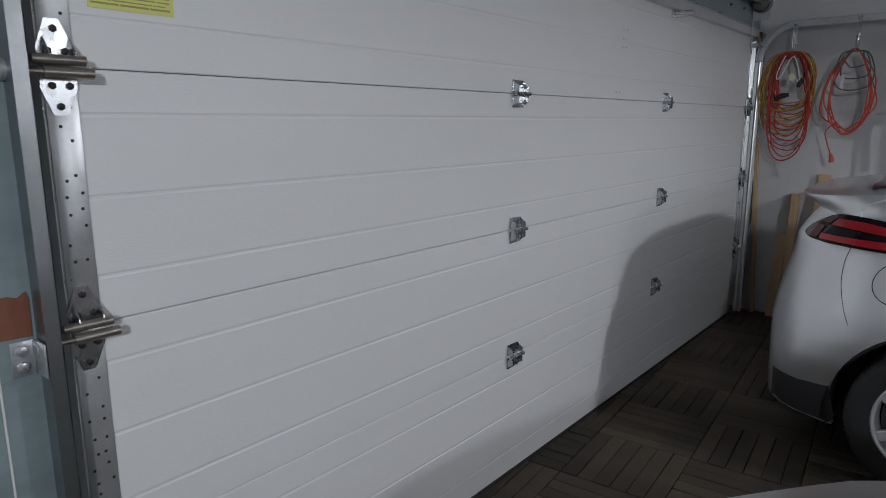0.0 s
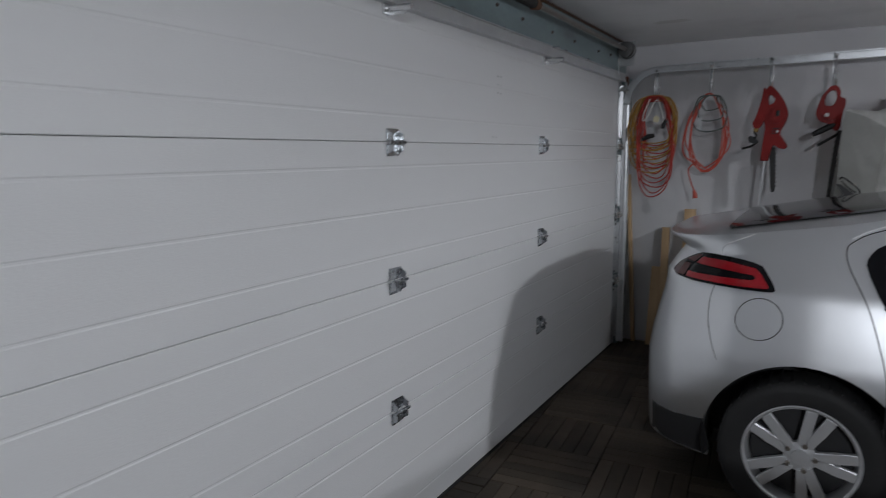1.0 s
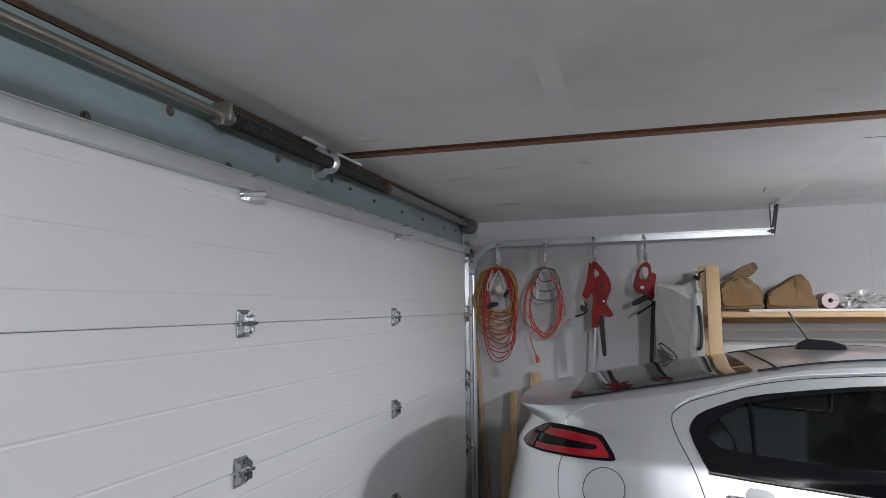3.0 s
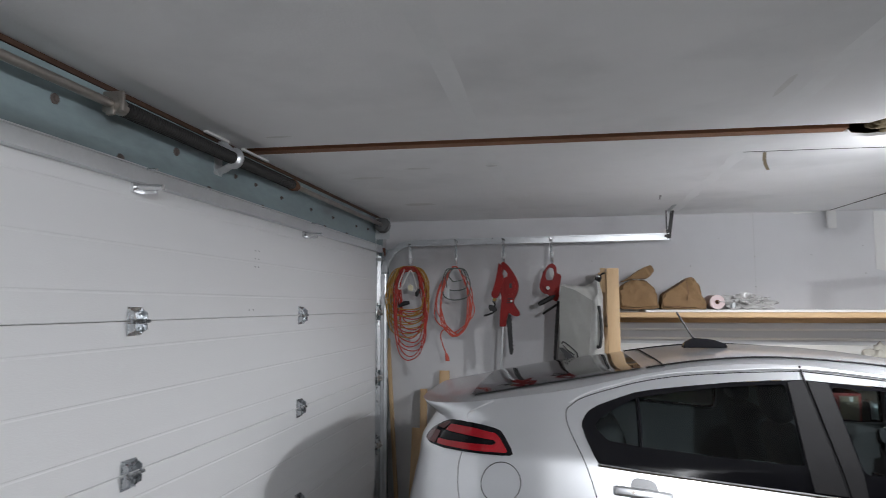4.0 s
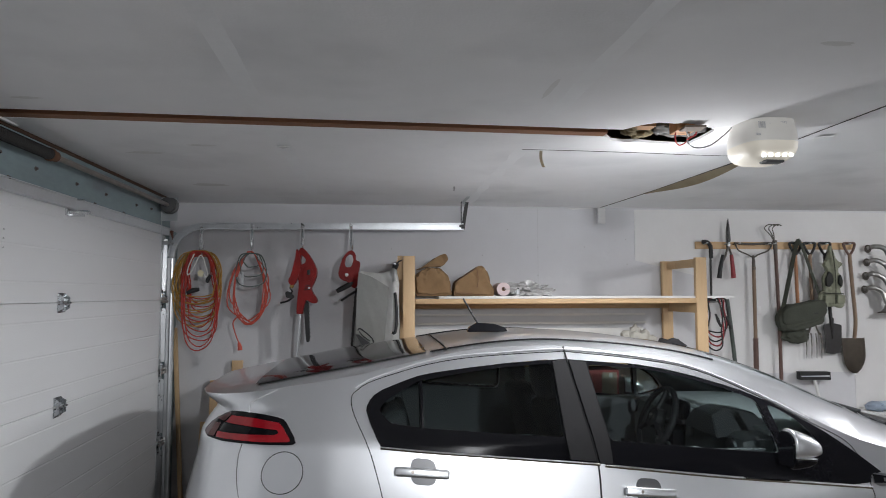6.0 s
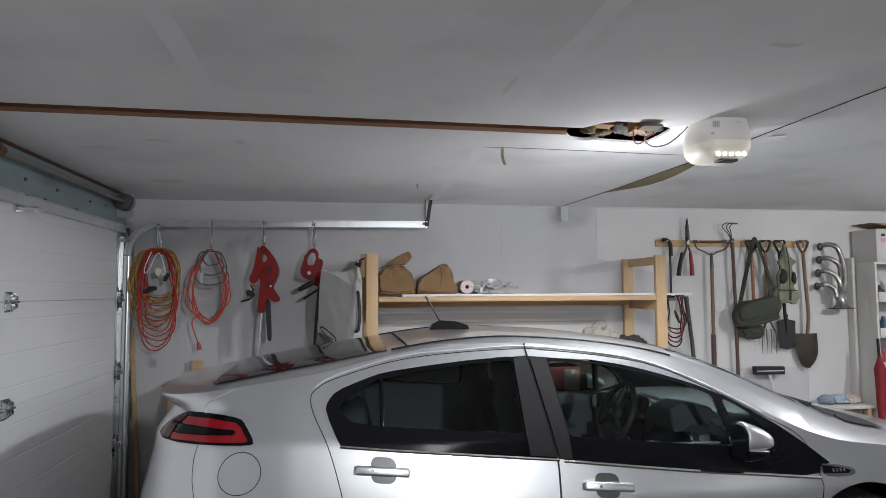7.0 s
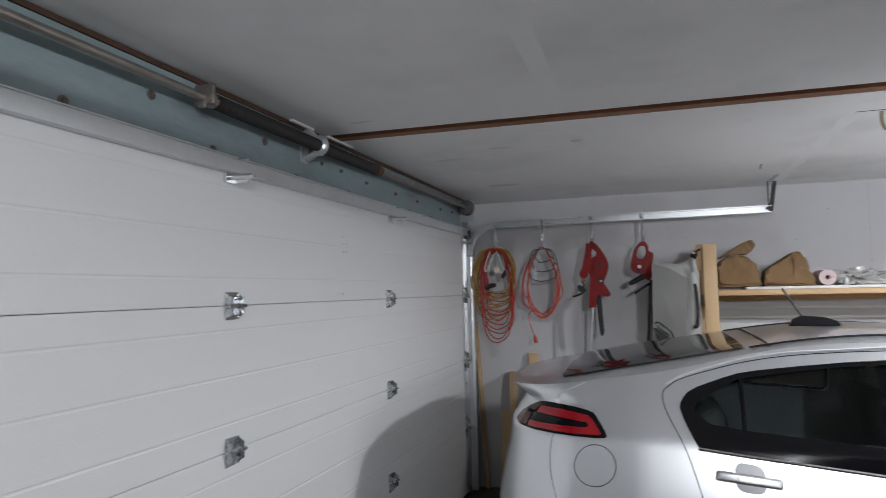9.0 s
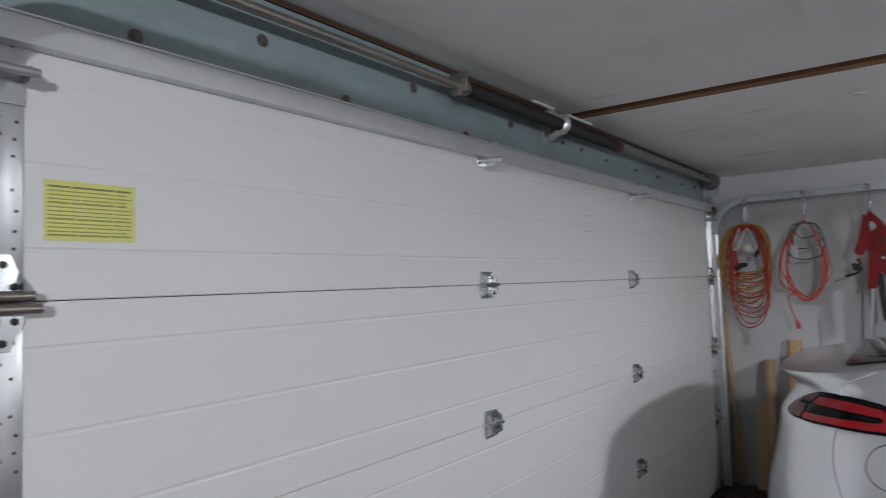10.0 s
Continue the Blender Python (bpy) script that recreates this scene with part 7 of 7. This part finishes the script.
# ---- storage shelves at the back ----
unit = thing("storage_shelves", (6.8, 4.95, 0), "tall white painted storage shelves full of things", "shelves")
WHITE_WOOD = mat("white_painted_shelf", (0.66, 0.65, 0.62), 0.6, var=0.1, scale=4, bump=0.2)
part("side", boxes(((6.37, 4.80, 0.0), (6.39, 5.10, 1.90)), bevel=0.002), WHITE_WOOD, unit)
part("side", boxes(((7.35, 4.80, 0.0), (7.37, 5.10, 1.90)), bevel=0.002), WHITE_WOOD, unit)
for z in (0.30, 0.62, 0.94, 1.24, 1.56, 1.88):
    part("shelf", boxes(((6.39, 4.80, z), (7.35, 5.10, z + 0.02)), bevel=0.002), WHITE_WOOD, unit)
    if z < 1.8:
        part("lip", boxes(((6.39, 4.79, z - 0.02), (7.35, 4.80, z + 0.07)), bevel=0.002), WHITE_WOOD, unit)
tagged(part("side_strip", boxes(((6.335, 5.02, 0.0), (6.365, 5.10, 1.95)), bevel=0.002), WHITE_WOOD), "white strip of wood standing in the corner", "wood strip")
carton = thing("cardboard_box", (6.7, 4.95, 1.90), "white cardboard carton with a pink stripe and open flap", "box")
part("carton", boxes(((6.40, 4.80, 1.90), (6.95, 5.08, 2.20)), bevel=0.004), mat("off_white_card", (0.60, 0.58, 0.56), 0.8, var=0.08), carton)
part("stripe", boxes(((6.45, 4.798, 2.08), (6.95, 4.80, 2.115))), mat("pink_stripe", (0.75, 0.30, 0.42), 0.7), carton, "pink stripe")
part("flap", bevelled(prism([(6.38, 2.255), (6.70, 2.20), (6.95, 2.20), (6.95, 2.21), (6.66, 2.245)], 4.82, 5.06), 0.002, 1), mat("brown_card", (0.30, 0.22, 0.14), 0.9), carton, "open brown flap")
part("print", boxes(((6.45, 4.798, 2.13), (6.49, 4.80, 2.155)), ((6.50, 4.798, 2.02), (6.60, 4.80, 2.03)), ((6.50, 4.798, 2.0), (6.57, 4.80, 2.007))), TOOL_BLACK, carton)
random.seed(41)
cols = [(0.55, 0.56, 0.55), (0.08, 0.16, 0.28), (0.42, 0.05, 0.04), (0.62, 0.55, 0.12), (0.05, 0.05, 0.05), (0.3, 0.2, 0.1)]
mats = [mat("bottle_plastic", c, 0.4, var=0.1) for c in cols]
for z in (0.64, 0.96, 1.26, 1.58):
    x = 6.45
    while x < 7.25:
        r, h = random.uniform(0.03, 0.05), random.uniform(0.10, 0.21)
        b = part("bottle", lathe([(r, 0), (r, h * 0.62), (r * 0.5, h * 0.78), (r * 0.4, h), (r * 0.1, h)], (x, random.uniform(4.88, 4.98), z), "z", 14), random.choice(mats))
        tagged(b, "plastic bottle standing on the storage shelf", "bottle", "bottles on the shelves")
        x += 2 * r + random.uniform(0.02, 0.06)
umb = thing("umbrella", (6.33, 4.78, 0.6), "furled dark red umbrella hanging by the shelves", "umbrella")
part("canopy", tube(bmesh.new(), [(6.33, 4.76, 0.40), (6.33, 4.76, 0.62), (6.335, 4.76, 0.86), (6.335, 4.76, 0.95), (6.333, 4.76, 1.06)], [0.012, 0.034, 0.042, 0.048, 0.012], 12), mat("wine_red_cloth", (0.26, 0.02, 0.03), 0.8, var=0.3, scale=16, bump=0.5), umb, "red cloth")
part("handle", tube(bmesh.new(), [(6.333, 4.76, 1.05), (6.335, 4.77, 1.22)], 0.012, 8), TOOL_BLACK, umb)
bench = thing("workbench", (6.3, 4.95, 0.6), "low bench with clutter in the corner", "bench")
part("top", boxes(((5.85, 4.82, 0.60), (6.32, 5.10, 0.63)), bevel=0.004), WHITE_WOOD, bench)
for x, y in ((5.88, 4.85), (6.28, 4.85), (5.88, 5.07), (6.28, 5.07)):
    part("leg", boxes(((x - 0.02, y - 0.02, 0), (x + 0.02, y + 0.02, 0.60))), PINE, bench)
for i, (x, c) in enumerate(((5.95, (0.30, 0.36, 0.45)), (6.08, (0.42, 0.50, 0.58)), (6.2, (0.6, 0.5, 0.4)))):
    bm = bmesh.new()
    lump(bm, (x, 4.95, 0.67), (0.07, 0.07, 0.045), i + 20, 0.35, 3, 1.6, 0.631)
    tagged(part("rag", bm, mat("bench_rag", c, 0.9, var=0.2)), "crumpled cloth on the bench", "cloth")

# ---- wood-block floor: squares of six planks, turned by quarters ----
random.seed(51)
TILE, NP = 0.44, 6
TURN = Matrix.Rotation(radians(5.0), 4, "Z")
PW = TILE / NP


def plank_bm(bm, w, l, m):
    """A plank with a soft top edge."""
    a, b, e = w / 2 - 0.0016, l / 2 - 0.002, 0.003
    lo = [bm.verts.new(m @ Vector((x, y, -0.018))) for x, y in ((-a, -b), (a, -b), (a, b), (-a, b))]
    mid = [bm.verts.new(m @ Vector((x, y, -0.003))) for x, y in ((-a, -b), (a, -b), (a, b), (-a, b))]
    top = [bm.verts.new(m @ Vector((x, y, 0.0))) for x, y in ((-a + e, -b + e), (a - e, -b + e), (a - e, b - e), (-a + e, b - e))]
    bm.faces.new(top)
    for p, q in ((lo, mid), (mid, top)):
        for i in range(4):
            bm.faces.new((p[i], p[(i + 1) % 4], q[(i + 1) % 4], q[i]))


one = bmesh.new()
plank_bm(one, PW, TILE, Matrix())
plank_mesh = bpy.data.meshes.new("plank")
one.to_mesh(plank_mesh)
one.free()
plank_mesh.materials.append(PLANK)
rest = bmesh.new()
for i in range(-14, 24):
    for j in range(-16, 20):
        for k in range(NP):
            off = (k + 0.5) * PW - TILE / 2
            flip = (i + j) % 2
            loc = Matrix.Translation(((i + 0.5) * TILE, (j + 0.5) * TILE, 0)) @ (Matrix.Rotation(radians(90), 4, "Z") if flip else Matrix()) @ Matrix.Translation((off, 0, 0))
            m = Matrix.Translation((0.96, 2.86, 0)) @ TURN @ loc
            p = m.translation
            if not (-0.2 < p.x < BACK_X - 0.25 and -4.9 < p.y < FAR_Y - 0.02):
                continue
            m = Matrix.Translation((0, 0, random.uniform(-0.003, 0.0))) @ m @ Matrix.Rotation(radians(random.uniform(-0.5, 0.5)), 4, "Z") @ Matrix.Rotation(radians(random.uniform(-0.8, 0.8)), 4, "Y")
            if -0.25 < p.x < 1.6 and 1.15 < p.y < 5.0:
                ob = new("plank", plank_mesh)
                ob.matrix_world = m
                ob.parent = floor
            else:
                plank_bm(rest, PW, TILE, m)
tagged(part("planks", rest, PLANK, floor), kind="stuff")
